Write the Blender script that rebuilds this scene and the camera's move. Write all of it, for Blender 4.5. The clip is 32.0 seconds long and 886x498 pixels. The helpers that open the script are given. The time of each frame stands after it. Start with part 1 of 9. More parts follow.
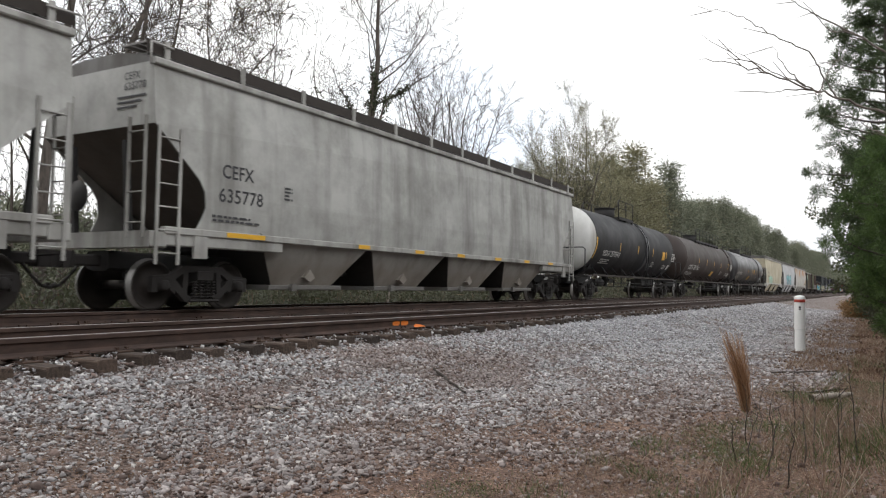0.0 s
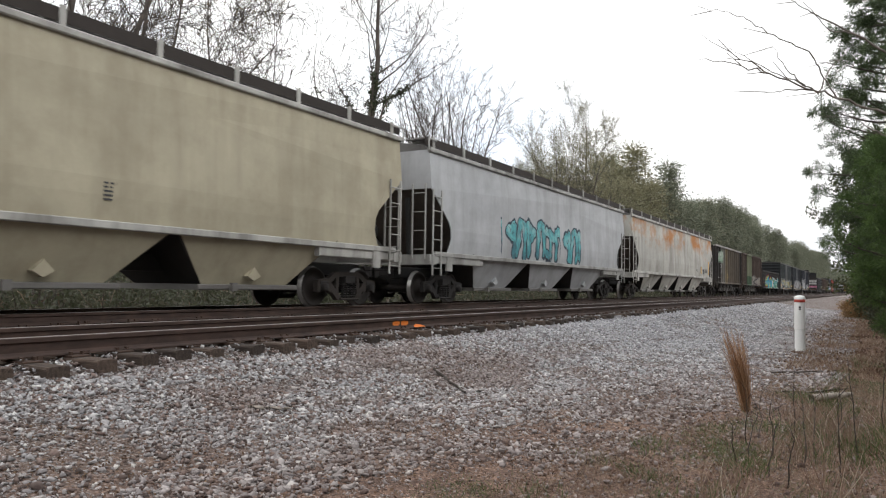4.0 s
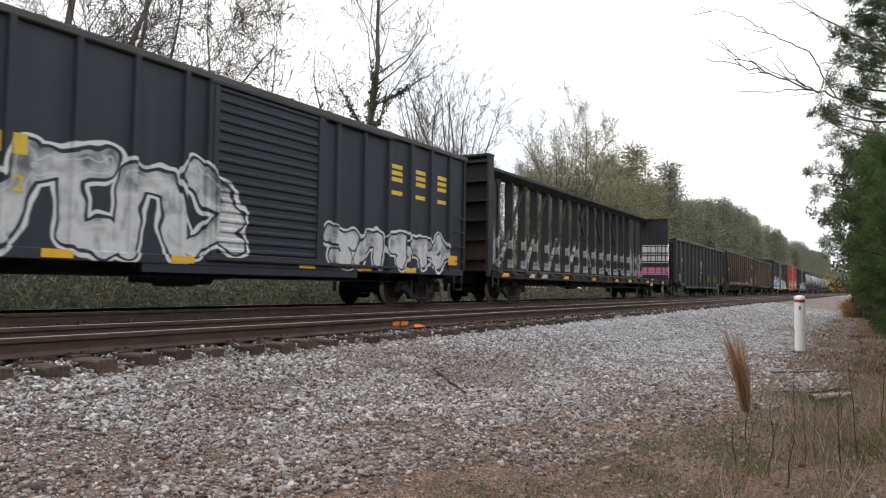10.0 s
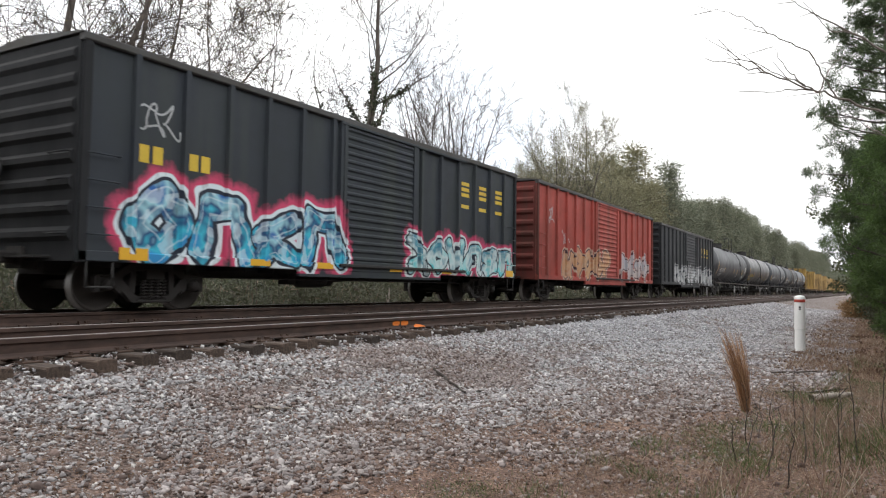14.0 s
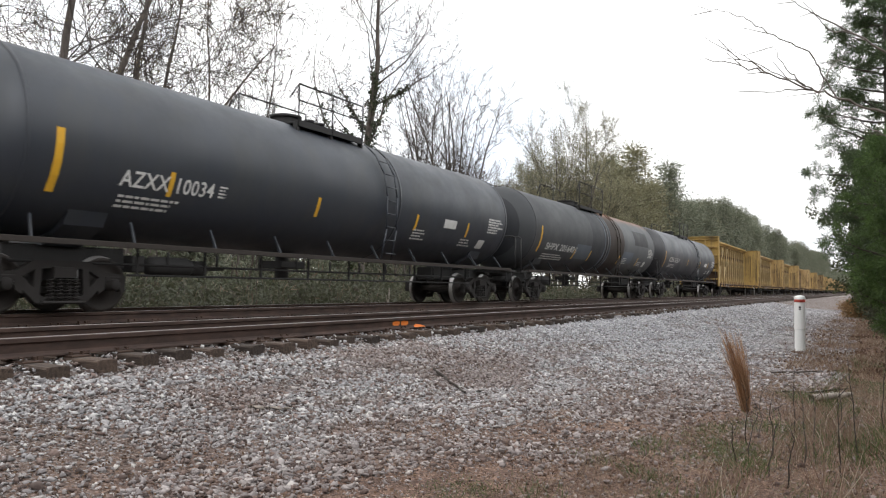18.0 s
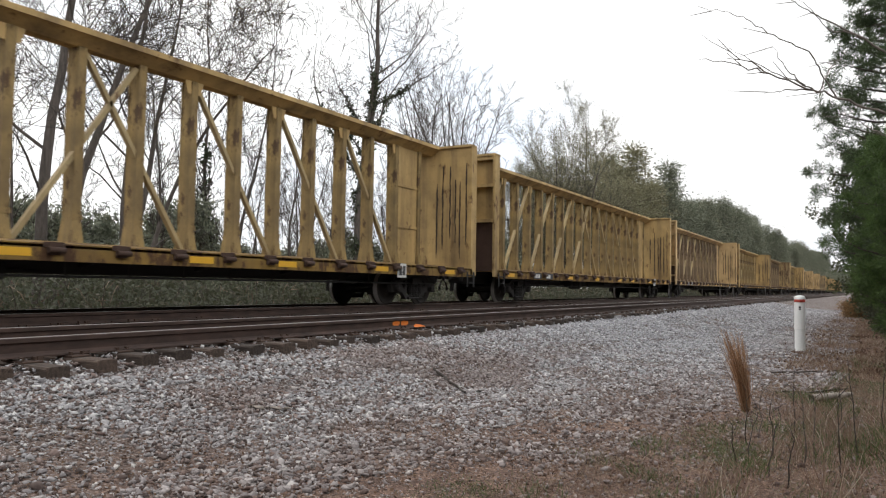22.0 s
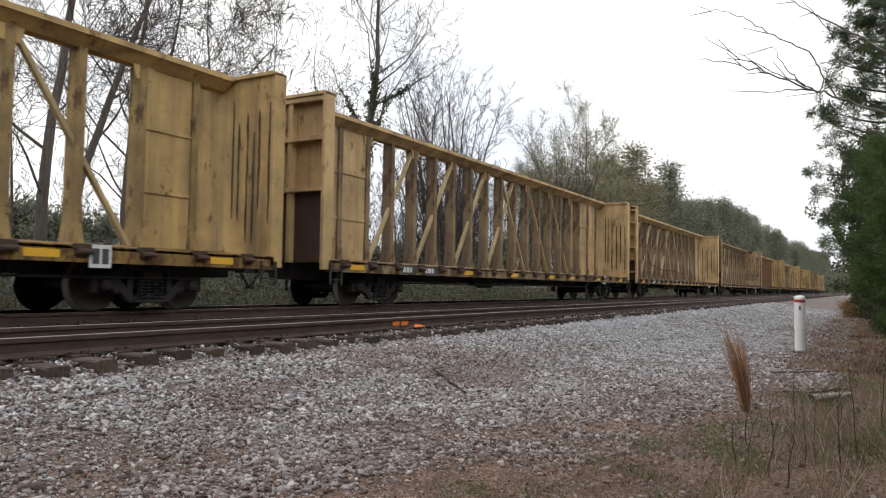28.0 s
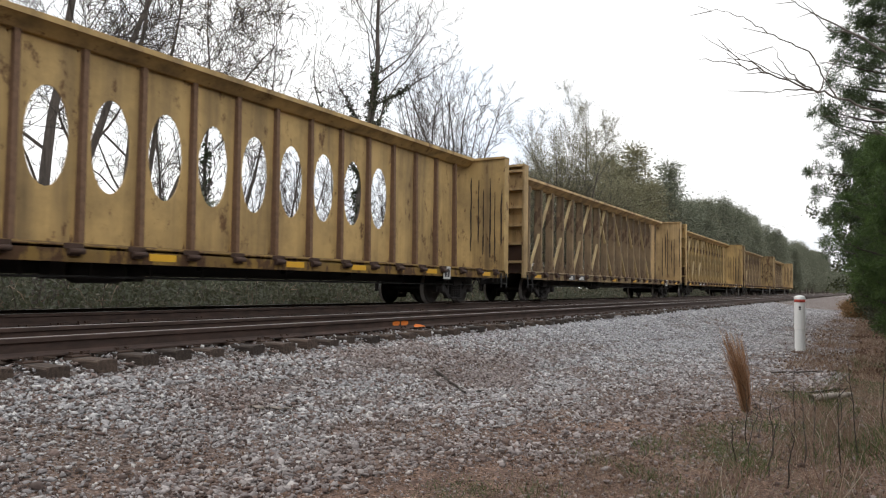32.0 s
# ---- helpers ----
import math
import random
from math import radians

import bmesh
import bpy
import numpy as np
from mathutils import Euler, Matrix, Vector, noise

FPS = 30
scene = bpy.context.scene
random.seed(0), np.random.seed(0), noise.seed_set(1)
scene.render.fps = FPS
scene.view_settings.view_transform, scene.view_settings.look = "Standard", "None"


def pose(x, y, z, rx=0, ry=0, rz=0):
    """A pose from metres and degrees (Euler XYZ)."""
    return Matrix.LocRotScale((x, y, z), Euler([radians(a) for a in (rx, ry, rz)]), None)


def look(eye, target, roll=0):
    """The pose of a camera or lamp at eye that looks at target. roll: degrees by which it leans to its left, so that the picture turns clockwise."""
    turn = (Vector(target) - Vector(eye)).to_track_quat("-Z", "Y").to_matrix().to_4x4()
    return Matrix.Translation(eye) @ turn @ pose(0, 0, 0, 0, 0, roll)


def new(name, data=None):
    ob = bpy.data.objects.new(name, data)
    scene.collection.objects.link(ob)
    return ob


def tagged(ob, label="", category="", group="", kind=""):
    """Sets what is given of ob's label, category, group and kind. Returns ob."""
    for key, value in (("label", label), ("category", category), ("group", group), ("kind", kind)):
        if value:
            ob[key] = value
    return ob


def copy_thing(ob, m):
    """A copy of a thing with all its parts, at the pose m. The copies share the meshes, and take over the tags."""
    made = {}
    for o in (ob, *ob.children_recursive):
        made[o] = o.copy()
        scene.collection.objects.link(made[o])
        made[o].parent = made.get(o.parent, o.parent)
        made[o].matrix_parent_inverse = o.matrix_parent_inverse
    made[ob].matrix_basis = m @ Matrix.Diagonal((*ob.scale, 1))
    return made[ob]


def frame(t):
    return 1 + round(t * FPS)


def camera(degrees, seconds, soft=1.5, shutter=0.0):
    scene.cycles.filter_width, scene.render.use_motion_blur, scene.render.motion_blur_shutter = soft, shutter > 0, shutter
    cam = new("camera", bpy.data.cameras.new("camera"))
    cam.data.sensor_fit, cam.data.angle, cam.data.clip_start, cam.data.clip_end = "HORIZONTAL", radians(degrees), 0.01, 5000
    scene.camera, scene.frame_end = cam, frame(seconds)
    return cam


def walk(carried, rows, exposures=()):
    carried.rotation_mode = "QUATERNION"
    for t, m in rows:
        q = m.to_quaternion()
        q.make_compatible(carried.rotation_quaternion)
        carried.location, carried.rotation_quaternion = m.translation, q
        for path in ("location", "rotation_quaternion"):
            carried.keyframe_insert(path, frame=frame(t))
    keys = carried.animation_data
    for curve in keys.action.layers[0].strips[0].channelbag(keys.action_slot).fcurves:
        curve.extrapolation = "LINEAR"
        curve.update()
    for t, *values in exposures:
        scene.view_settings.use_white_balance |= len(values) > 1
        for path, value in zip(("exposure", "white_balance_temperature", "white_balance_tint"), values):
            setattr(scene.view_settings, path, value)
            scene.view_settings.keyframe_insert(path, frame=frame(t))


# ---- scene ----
SECONDS = 32.0
EYE = (0.0, 0.0, 0.545)
cam = camera(61.85, SECONDS, soft=1.15, shutter=0.06)
CAM_POSE = pose(*EYE, 0, 0, 30.012 - 90.0) @ pose(0, 0, 0, 92.877, 0, 0) @ pose(0, 0, 0, 0, 0, 0.85)
walk(cam, [(0.0, CAM_POSE), (SECONDS, CAM_POSE)], [(0.0, 0.14), (1.0, 0.26), (3.0, 0.24), (6.0, 0.12), (7.0, 0.24), (9.0, 0.30), (13.0, 0.38), (18.0, 0.34), (20.0, 0.24), (22.0, 0.08), (SECONDS, 0.04)])

# ---- world and sun ----
SUN_ELEV, SUN_ROT = radians(38), radians(200)
world = bpy.data.worlds.new("overcast_sky")
scene.world = world
world.use_nodes = True
wn, wl = world.node_tree.nodes, world.node_tree.links
sky = wn.new("ShaderNodeTexSky")
sky.sky_type, sky.sun_disc, sky.sun_elevation, sky.sun_rotation = "NISHITA", False, SUN_ELEV, SUN_ROT
sky.air_density, sky.dust_density, sky.ozone_density = 1.0, 6.0, 1.0
grey = wn.new("ShaderNodeHueSaturation")
grey.inputs["Saturation"].default_value = 0.06
even = wn.new("ShaderNodeMix")
even.data_type = "RGBA"
even.inputs["Factor"].default_value = 0.72
even.inputs[7].default_value = (9.5, 9.6, 9.8, 1)
wl.new(sky.outputs[0], even.inputs[6])
wl.new(even.outputs[2], grey.inputs["Color"])
geo = wn.new("ShaderNodeTexCoord")
clouds = wn.new("ShaderNodeTexNoise")
clouds.inputs["Scale"].default_value, clouds.inputs["Detail"].default_value = 3.2, 5.0
wl.new(geo.outputs["Generated"], clouds.inputs["Vector"])
cramp = wn.new("ShaderNodeValToRGB")
cramp.color_ramp.elements[0].position, cramp.color_ramp.elements[0].color = 0.30, (0.80, 0.86, 0.95, 1)
cramp.color_ramp.elements[1].position, cramp.color_ramp.elements[1].color = 0.50, (1, 1, 1, 1)
wl.new(clouds.outputs["Fac"], cramp.inputs[0])
veil = wn.new("ShaderNodeMix")
veil.data_type, veil.blend_type = "RGBA", "MULTIPLY"
veil.inputs["Factor"].default_value = 1.0
wl.new(grey.outputs[0], veil.inputs[6])
wl.new(cramp.outputs[0], veil.inputs[7])
wl.new(veil.outputs[2], wn["Background"].inputs["Color"])
wn["Background"].inputs["Strength"].default_value = 0.15

sun = new("sun", bpy.data.lights.new("sun", "SUN"))
sun.data.energy, sun.data.angle, sun.data.color = 1.0, radians(14), (1.0, 0.95, 0.88)
sun.matrix_world = look((-6, 30, 34), (0, 0, 0))

# ---- mesh helpers ----


class Shape:
    """Vertices and faces gathered from simple solids."""

    def __init__(self):
        self.v, self.f, self.smooth = [], [], []

    def add(self, verts, faces, smooth=False):
        n = len(self.v)
        self.v += [tuple(p) for p in verts]
        self.f += [tuple(i + n for i in q) for q in faces]
        self.smooth += [smooth] * len(faces)
        return self

    def box(self, x0, x1, y0, y1, z0, z1):
        return self.hexa([(x0, y0, z0), (x1, y0, z0), (x1, y1, z0), (x0, y1, z0)],
                         [(x0, y0, z1), (x1, y0, z1), (x1, y1, z1), (x0, y1, z1)])

    def hexa(self, lo, hi):
        return self.add(list(lo) + list(hi), [(3, 2, 1, 0), (4, 5, 6, 7), (0, 1, 5, 4), (1, 2, 6, 5), (2, 3, 7, 6), (3, 0, 4, 7)])

    def chamfer(self, x0, x1, y0, y1, z0, z1, b=0.01):
        """A box whose long and upright edges are cut off."""
        pts = [(y0 + b, z0), (y1 - b, z0), (y1, z0 + b), (y1, z1 - b), (y1 - b, z1), (y0 + b, z1), (y0, z1 - b), (y0, z0 + b)]
        return self.prism_x(pts, x0, x1)

    def prism_x(self, pts, x0, x1, smooth=False):
        """A profile of (y, z), counter-clockwise seen from -x ... drawn out along x."""
        n = len(pts)
        v = [(x0, y, z) for y, z in pts] + [(x1, y, z) for y, z in pts]
        f = [(i, (i + 1) % n, n + (i + 1) % n, n + i) for i in range(n)]
        self.add(v, f, smooth)
        return self.add(v, [tuple(range(n - 1, -1, -1)), tuple(range(n, 2 * n))])

    def prism_y(self, pts, y0, y1, smooth=False):
        """A profile of (x, z) drawn out along y."""
        n = len(pts)
        v = [(x, y0, z) for x, z in pts] + [(x, y1, z) for x, z in pts]
        self.add(v, [(i, (i + 1) % n, n + (i + 1) % n, n + i) for i in range(n)], smooth)
        return self.add(v, [tuple(range(n - 1, -1, -1)), tuple(range(n, 2 * n))])

    def prism_z(self, pts, z0, z1, smooth=False):
        n = len(pts)
        v = [(x, y, z0) for x, y in pts] + [(x, y, z1) for x, y in pts]
        self.add(v, [(i, (i + 1) % n, n + (i + 1) % n, n + i) for i in range(n)], smooth)
        return self.add(v, [tuple(range(n - 1, -1, -1)), tuple(range(n, 2 * n))])

    def tube(self, a, b, r0, r1=None, n=8, caps=True):
        r1 = r0 if r1 is None else r1
        a, b = Vector(a), Vector(b)
        d = (b - a).normalized()
        u = d.orthogonal().normalized()
        w = d.cross(u)
        ring = [(math.cos(2 * math.pi * i / n), math.sin(2 * math.pi * i / n)) for i in range(n)]
        v = [a + (u * c + w * s) * r0 for c, s in ring] + [b + (u * c + w * s) * r1 for c, s in ring]
        self.add(v, [(i, (i + 1) % n, n + (i + 1) % n, n + i) for i in range(n)], True)
        if caps:
            self.add(v, [tuple(range(n - 1, -1, -1)), tuple(range(n, 2 * n))])
        return self

    def pipe(self, pts, r, n=6):
        for a, b in zip(pts, pts[1:]):
            self.tube(a, b, r, r, n)
        return self

    def beam(self, a, b, w, h, up=(0, 0, 1)):
        """A square bar from a to b, w across and h along up."""
        a, b = Vector(a), Vector(b)
        d = (b - a).normalized()
        side = d.cross(Vector(up)).normalized() * (w / 2)
        top = side.cross(d).normalized() * (h / 2)
        q = [(-side - top), (side - top), (side + top), (-side + top)]
        return self.add([a + p for p in q] + [b + p for p in q],
                        [(3, 2, 1, 0), (4, 5, 6, 7), (0, 1, 5, 4), (1, 2, 6, 5), (2, 3, 7, 6), (3, 0, 4, 7)])

    def lathe_y(self, prof, cx=0.0, cz=0.0, n=28, smooth=True):
        """A profile of (y, radius) turned about the y axis."""
        m = len(prof)
        v = [(cx + r * math.cos(2 * math.pi * i / n), y, cz + r * math.sin(2 * math.pi * i / n)) for i in range(n) for y, r in prof]
        f = [(i * m + j, i * m + j + 1, ((i + 1) % n) * m + j + 1, ((i + 1) % n) * m + j) for i in range(n) for j in range(m - 1)]
        return self.add(v, f, smooth)

    def lathe_x(self, prof, cy=0.0, cz=0.0, n=40, smooth=True):
        m = len(prof)
        v = [(x, cy + r * math.cos(2 * math.pi * i / n), cz + r * math.sin(2 * math.pi * i / n)) for i in range(n) for x, r in prof]
        f = [(i * m + j, ((i + 1) % n) * m + j, ((i + 1) % n) * m + j + 1, i * m + j + 1) for i in range(n) for j in range(m - 1)]
        return self.add(v, f, smooth)

    def mesh(self, name, material):
        me = bpy.data.meshes.new(name)
        me.from_pydata(self.v, [], self.f)
        me.polygons.foreach_set("use_smooth", self.smooth)
        me.materials.append(material)
        me.validate()
        bm = bmesh.new()
        bm.from_mesh(me)
        bmesh.ops.remove_doubles(bm, verts=bm.verts, dist=0.00005)
        bmesh.ops.recalc_face_normals(bm, faces=bm.faces)
        bm.to_mesh(me)
        bm.free()
        return me


def part(name, shape, material, parent, label="", at=None):
    """Links a shape, or a mesh made before, as one mesh object under a thing or a part."""
    me = shape.mesh(name, material) if isinstance(shape, Shape) else shape
    ob = new(name, me)
    ob.parent = parent
    if at is not None:
        ob.matrix_basis = at
    if label:
        tagged(ob, label)
    return ob


def thing(name, label, category, group="", kind="", at=None):
    ob = new(name)
    ob.empty_display_size = 0.2
    if at is not None:
        ob.matrix_basis = at
    return tagged(ob, label, category, group, kind)


# ---- materials ----


def nodes_of(name):
    m = bpy.data.materials.new(name)
    m.use_nodes = True
    return m, m.node_tree.nodes, m.node_tree.links, m.node_tree.nodes["Principled BSDF"]


def noise_node(n, l, vec, scale, detail=4.0, rough=0.6, distort=0.0):
    t = n.new("ShaderNodeTexNoise")
    t.inputs["Scale"].default_value, t.inputs["Detail"].default_value = scale, detail
    t.inputs["Roughness"].default_value, t.inputs["Distortion"].default_value = rough, distort
    l.new(vec, t.inputs["Vector"])
    return t.outputs["Fac"]


def ramp_node(n, l, fac, stops):
    r = n.new("ShaderNodeValToRGB")
    e = r.color_ramp.elements
    while len(e) < len(stops):
        e.new(0.5)
    for el, (p, c) in zip(e, stops):
        el.position = p
        el.color = (c, c, c, 1) if isinstance(c, (int, float)) else (*c, 1)
    l.new(fac, r.inputs[0])
    return r.outputs[0]


def mix_node(n, l, fac, a, b, blend="MIX"):
    m = n.new("ShaderNodeMix")
    m.data_type, m.blend_type = "RGBA", blend
    for sock, val in ((m.inputs[0], fac), (m.inputs[6], a), (m.inputs[7], b)):
        if isinstance(val, bpy.types.NodeSocket):
            l.new(val, sock)
        elif isinstance(val, (int, float)):
            sock.default_value = val
        else:
            sock.default_value = (*val, 1)
    return m.outputs[2]


def math_node(n, l, op, a, b=0.0):
    m = n.new("ShaderNodeMath")
    m.operation = op
    for sock, val in ((m.inputs[0], a), (m.inputs[1], b)):
        if isinstance(val, bpy.types.NodeSocket):
            l.new(val, sock)
        else:
            sock.default_value = val
    return m.outputs[0]


def mapped(n, l, scale=(1, 1, 1), loc=(0, 0, 0), source="Object"):
    tc = n.new("ShaderNodeTexCoord")
    mp = n.new("ShaderNodeMapping")
    mp.inputs["Scale"].default_value, mp.inputs["Location"].default_value = scale, loc
    l.new(tc.outputs[source], mp.inputs["Vector"])
    return mp.outputs[0]


def bump_node(n, l, bsdf, height, strength=0.3, dist=0.01):
    b = n.new("ShaderNodeBump")
    b.inputs["Strength"].default_value, b.inputs["Distance"].default_value = strength, dist
    l.new(height, b.inputs["Height"])
    l.new(b.outputs[0], bsdf.inputs["Normal"])


STROKES = (((0.10, 0.0), (0.15, 1.0), (0.85, 0.72), (0.25, 0.48)), ((0.92, 0.90), (0.15, 0.72), (0.85, 0.30), (0.08, 0.05)), ((0.55, 1.0), (0.05, 0.5), (0.5, 0.0), (0.95, 0.45), (0.6, 0.8)),
           ((0.05, 0.0), (0.22, 0.95), (0.80, 0.92), (0.95, 0.0)), ((0.0, 0.85), (1.0, 1.0), (0.45, 0.9), (0.40, 0.05), (0.9, 0.12)), ((0.10, 1.0), (0.25, 0.05), (0.5, 0.55), (0.78, 0.0), (0.95, 0.95)),
           ((0.90, 1.0), (0.12, 0.5), (0.95, 0.0), (0.5, 0.25), (0.1, 0.0)))


def graffiti_layer(n, l, color, box, fill, edge, seed, letter=1.1, soft=0.12, amount=1.0, aura=None, dark=(0.02, 0.025, 0.04), white=0.2):
    """Spray paint inside the box (x0, x1, z0, z1): a row of fat interlocking brush shapes with outline, edge and halo, in the car's coordinates."""
    x0, x1, z0, z1 = box
    rng = random.Random(int(seed * 10))
    tc = n.new("ShaderNodeTexCoord")
    sep = n.new("ShaderNodeSeparateXYZ")
    l.new(tc.outputs["Object"], sep.inputs[0])
    M = lambda op, a, b=0.0: math_node(n, l, op, a, b)
    flat = mapped(n, l, (1, 0, 1), (seed, 0, seed * 0.7))
    hgt = z1 - z0
    wide = min(letter * 1.15, hgt * 0.95)
    count = max(1, round((x1 - x0) / wide))
    wide = (x1 - x0) / count
    row = min(count, 6)
    # long rows repeat a few shapes
    u = M("SUBTRACT", sep.outputs[0], x0)
    if row < count:
        u = M("SUBTRACT", M("FLOORED_MODULO", M("ADD", u, 0.3 * wide), row * wide), 0.3 * wide)
    nn = n.new("ShaderNodeTexNoise")
    nn.inputs["Scale"].default_value, nn.inputs["Detail"].default_value = 2.2 / wide, 1.0
    l.new(flat, nn.inputs["Vector"])
    warp = n.new("ShaderNodeVectorMath")
    warp.operation = "MULTIPLY_ADD"
    l.new(nn.outputs["Color"], warp.inputs[0])
    warp.inputs[1].default_value = (0.34 * wide, 0.30 * hgt, 0)
    off = n.new("ShaderNodeCombineXYZ")
    l.new(M("SUBTRACT", u, 0.17 * wide), off.inputs[0])
    l.new(M("SUBTRACT", sep.outputs[2], z0 + 0.15 * hgt), off.inputs[1])
    l.new(off.outputs[0], warp.inputs[2])
    flatten = n.new("ShaderNodeVectorMath")
    flatten.operation = "MULTIPLY"
    flatten.inputs[1].default_value = (1, 1, 0)
    l.new(warp.outputs[0], flatten.inputs[0])
    p = flatten.outputs[0]
    r = 0.155 * min(wide, hgt)
    dist = None
    for i in range(row):
        shape = STROKES[rng.randrange(len(STROKES))]
        up, slant, flip = rng.uniform(-0.04, 0.06) * hgt, rng.uniform(-0.12, 0.2), rng.random() < 0.4
        tall = hgt * rng.uniform(0.80, 0.98) - 2 * r
        pts = [(wide * (i + 0.08 + 0.84 * ((1 - a) if flip else a) + slant * (b - 0.5)), r + up + tall * b) for a, b in shape]
        for (ax, az), (bx, bz) in zip(pts, pts[1:]):
            q = (bx - ax) ** 2 + (bz - az) ** 2
            pa = n.new("ShaderNodeVectorMath")
            pa.operation = "SUBTRACT"
            l.new(p, pa.inputs[0])
            pa.inputs[1].default_value = (ax, az, 0)
            dot = n.new("ShaderNodeVectorMath")
            dot.operation = "DOT_PRODUCT"
            l.new(pa.outputs[0], dot.inputs[0])
            dot.inputs[1].default_value = ((bx - ax) / q, (bz - az) / q, 0)
            t = M("MULTIPLY", dot.outputs["Value"], 1.0)
            t.node.use_clamp = True
            back = n.new("ShaderNodeVectorMath")
            back.operation = "SCALE"
            back.inputs[0].default_value = (ax - bx, az - bz, 0)
            l.new(t, back.inputs["Scale"])
            foot = n.new("ShaderNodeVectorMath")
            foot.operation = "ADD"
            l.new(pa.outputs[0], foot.inputs[0])
            l.new(back.outputs[0], foot.inputs[1])
            ln = n.new("ShaderNodeVectorMath")
            ln.operation = "LENGTH"
            l.new(foot.outputs[0], ln.inputs[0])
            dist = ln.outputs["Value"] if dist is None else M("MINIMUM", dist, ln.outputs["Value"])
    near = M("LESS_THAN", sep.outputs[1], 0.0)
    inx = M("MULTIPLY", M("GREATER_THAN", sep.outputs[0], x0 - 0.35), M("LESS_THAN", sep.outputs[0], x1 + 0.35))
    tone = M("ADD", M("MULTIPLY", noise_node(n, l, flat, 1.7, 2.0), 0.8), M("MULTIPLY", M("SUBTRACT", sep.outputs[2], z0), 0.22 / hgt))
    k = max(1, len(fill) - 1)
    inner = ramp_node(n, l, tone, [(0.34 + 0.34 * i / k, c) for i, c in enumerate(fill)])
    # a lighter sheen where the can passed, thin inlines, dark chips
    inner = mix_node(n, l, M("MULTIPLY", ramp_node(n, l, noise_node(n, l, flat, 3.1, 1.0), [(0.55, 0.0), (0.57, 1.0)]), white * 2.0), inner, edge)
    inner = mix_node(n, l, ramp_node(n, l, M("ABSOLUTE", M("SUBTRACT", dist, r * 0.55)), [(0.010, 0.45), (0.020, 0.0)]), inner, edge)
    body = mix_node(n, l, ramp_node(n, l, dist, [(r - 0.006, 0.0), (r + 0.006, 1.0)]), inner, dark)
    body = mix_node(n, l, ramp_node(n, l, dist, [(r * 1.26, 0.0), (r * 1.26 + 0.012, 1.0)]), body, edge)
    rough = M("MULTIPLY", M("SUBTRACT", noise_node(n, l, flat, 5.0, 4.0), 0.5), 0.30)
    if aura:
        body = mix_node(n, l, ramp_node(n, l, dist, [(r * 1.6, 0.0), (r * 1.6 + 0.02, 1.0)]), body, aura)
        mask = ramp_node(n, l, M("ADD", dist, rough), [(r * 1.9, 1.0), (r * 2.6, 0.0)])
    else:
        mask = ramp_node(n, l, dist, [(r * 1.55, 1.0), (r * 1.55 + 0.015, 0.0)])
    low = M("GREATER_THAN", sep.outputs[2], z0 - 0.12)
    wear = noise_node(n, l, mapped(n, l, (3, 1, 0.8)), 1.6, 5.0)
    keep = ramp_node(n, l, wear, [(0.30, 0.35), (0.42, 1.0)])
    fac = M("MULTIPLY", M("MULTIPLY", M("MULTIPLY", M("MULTIPLY", mask, near), keep), M("MULTIPLY", inx, low)), amount)
    return mix_node(n, l, fac, color, body)


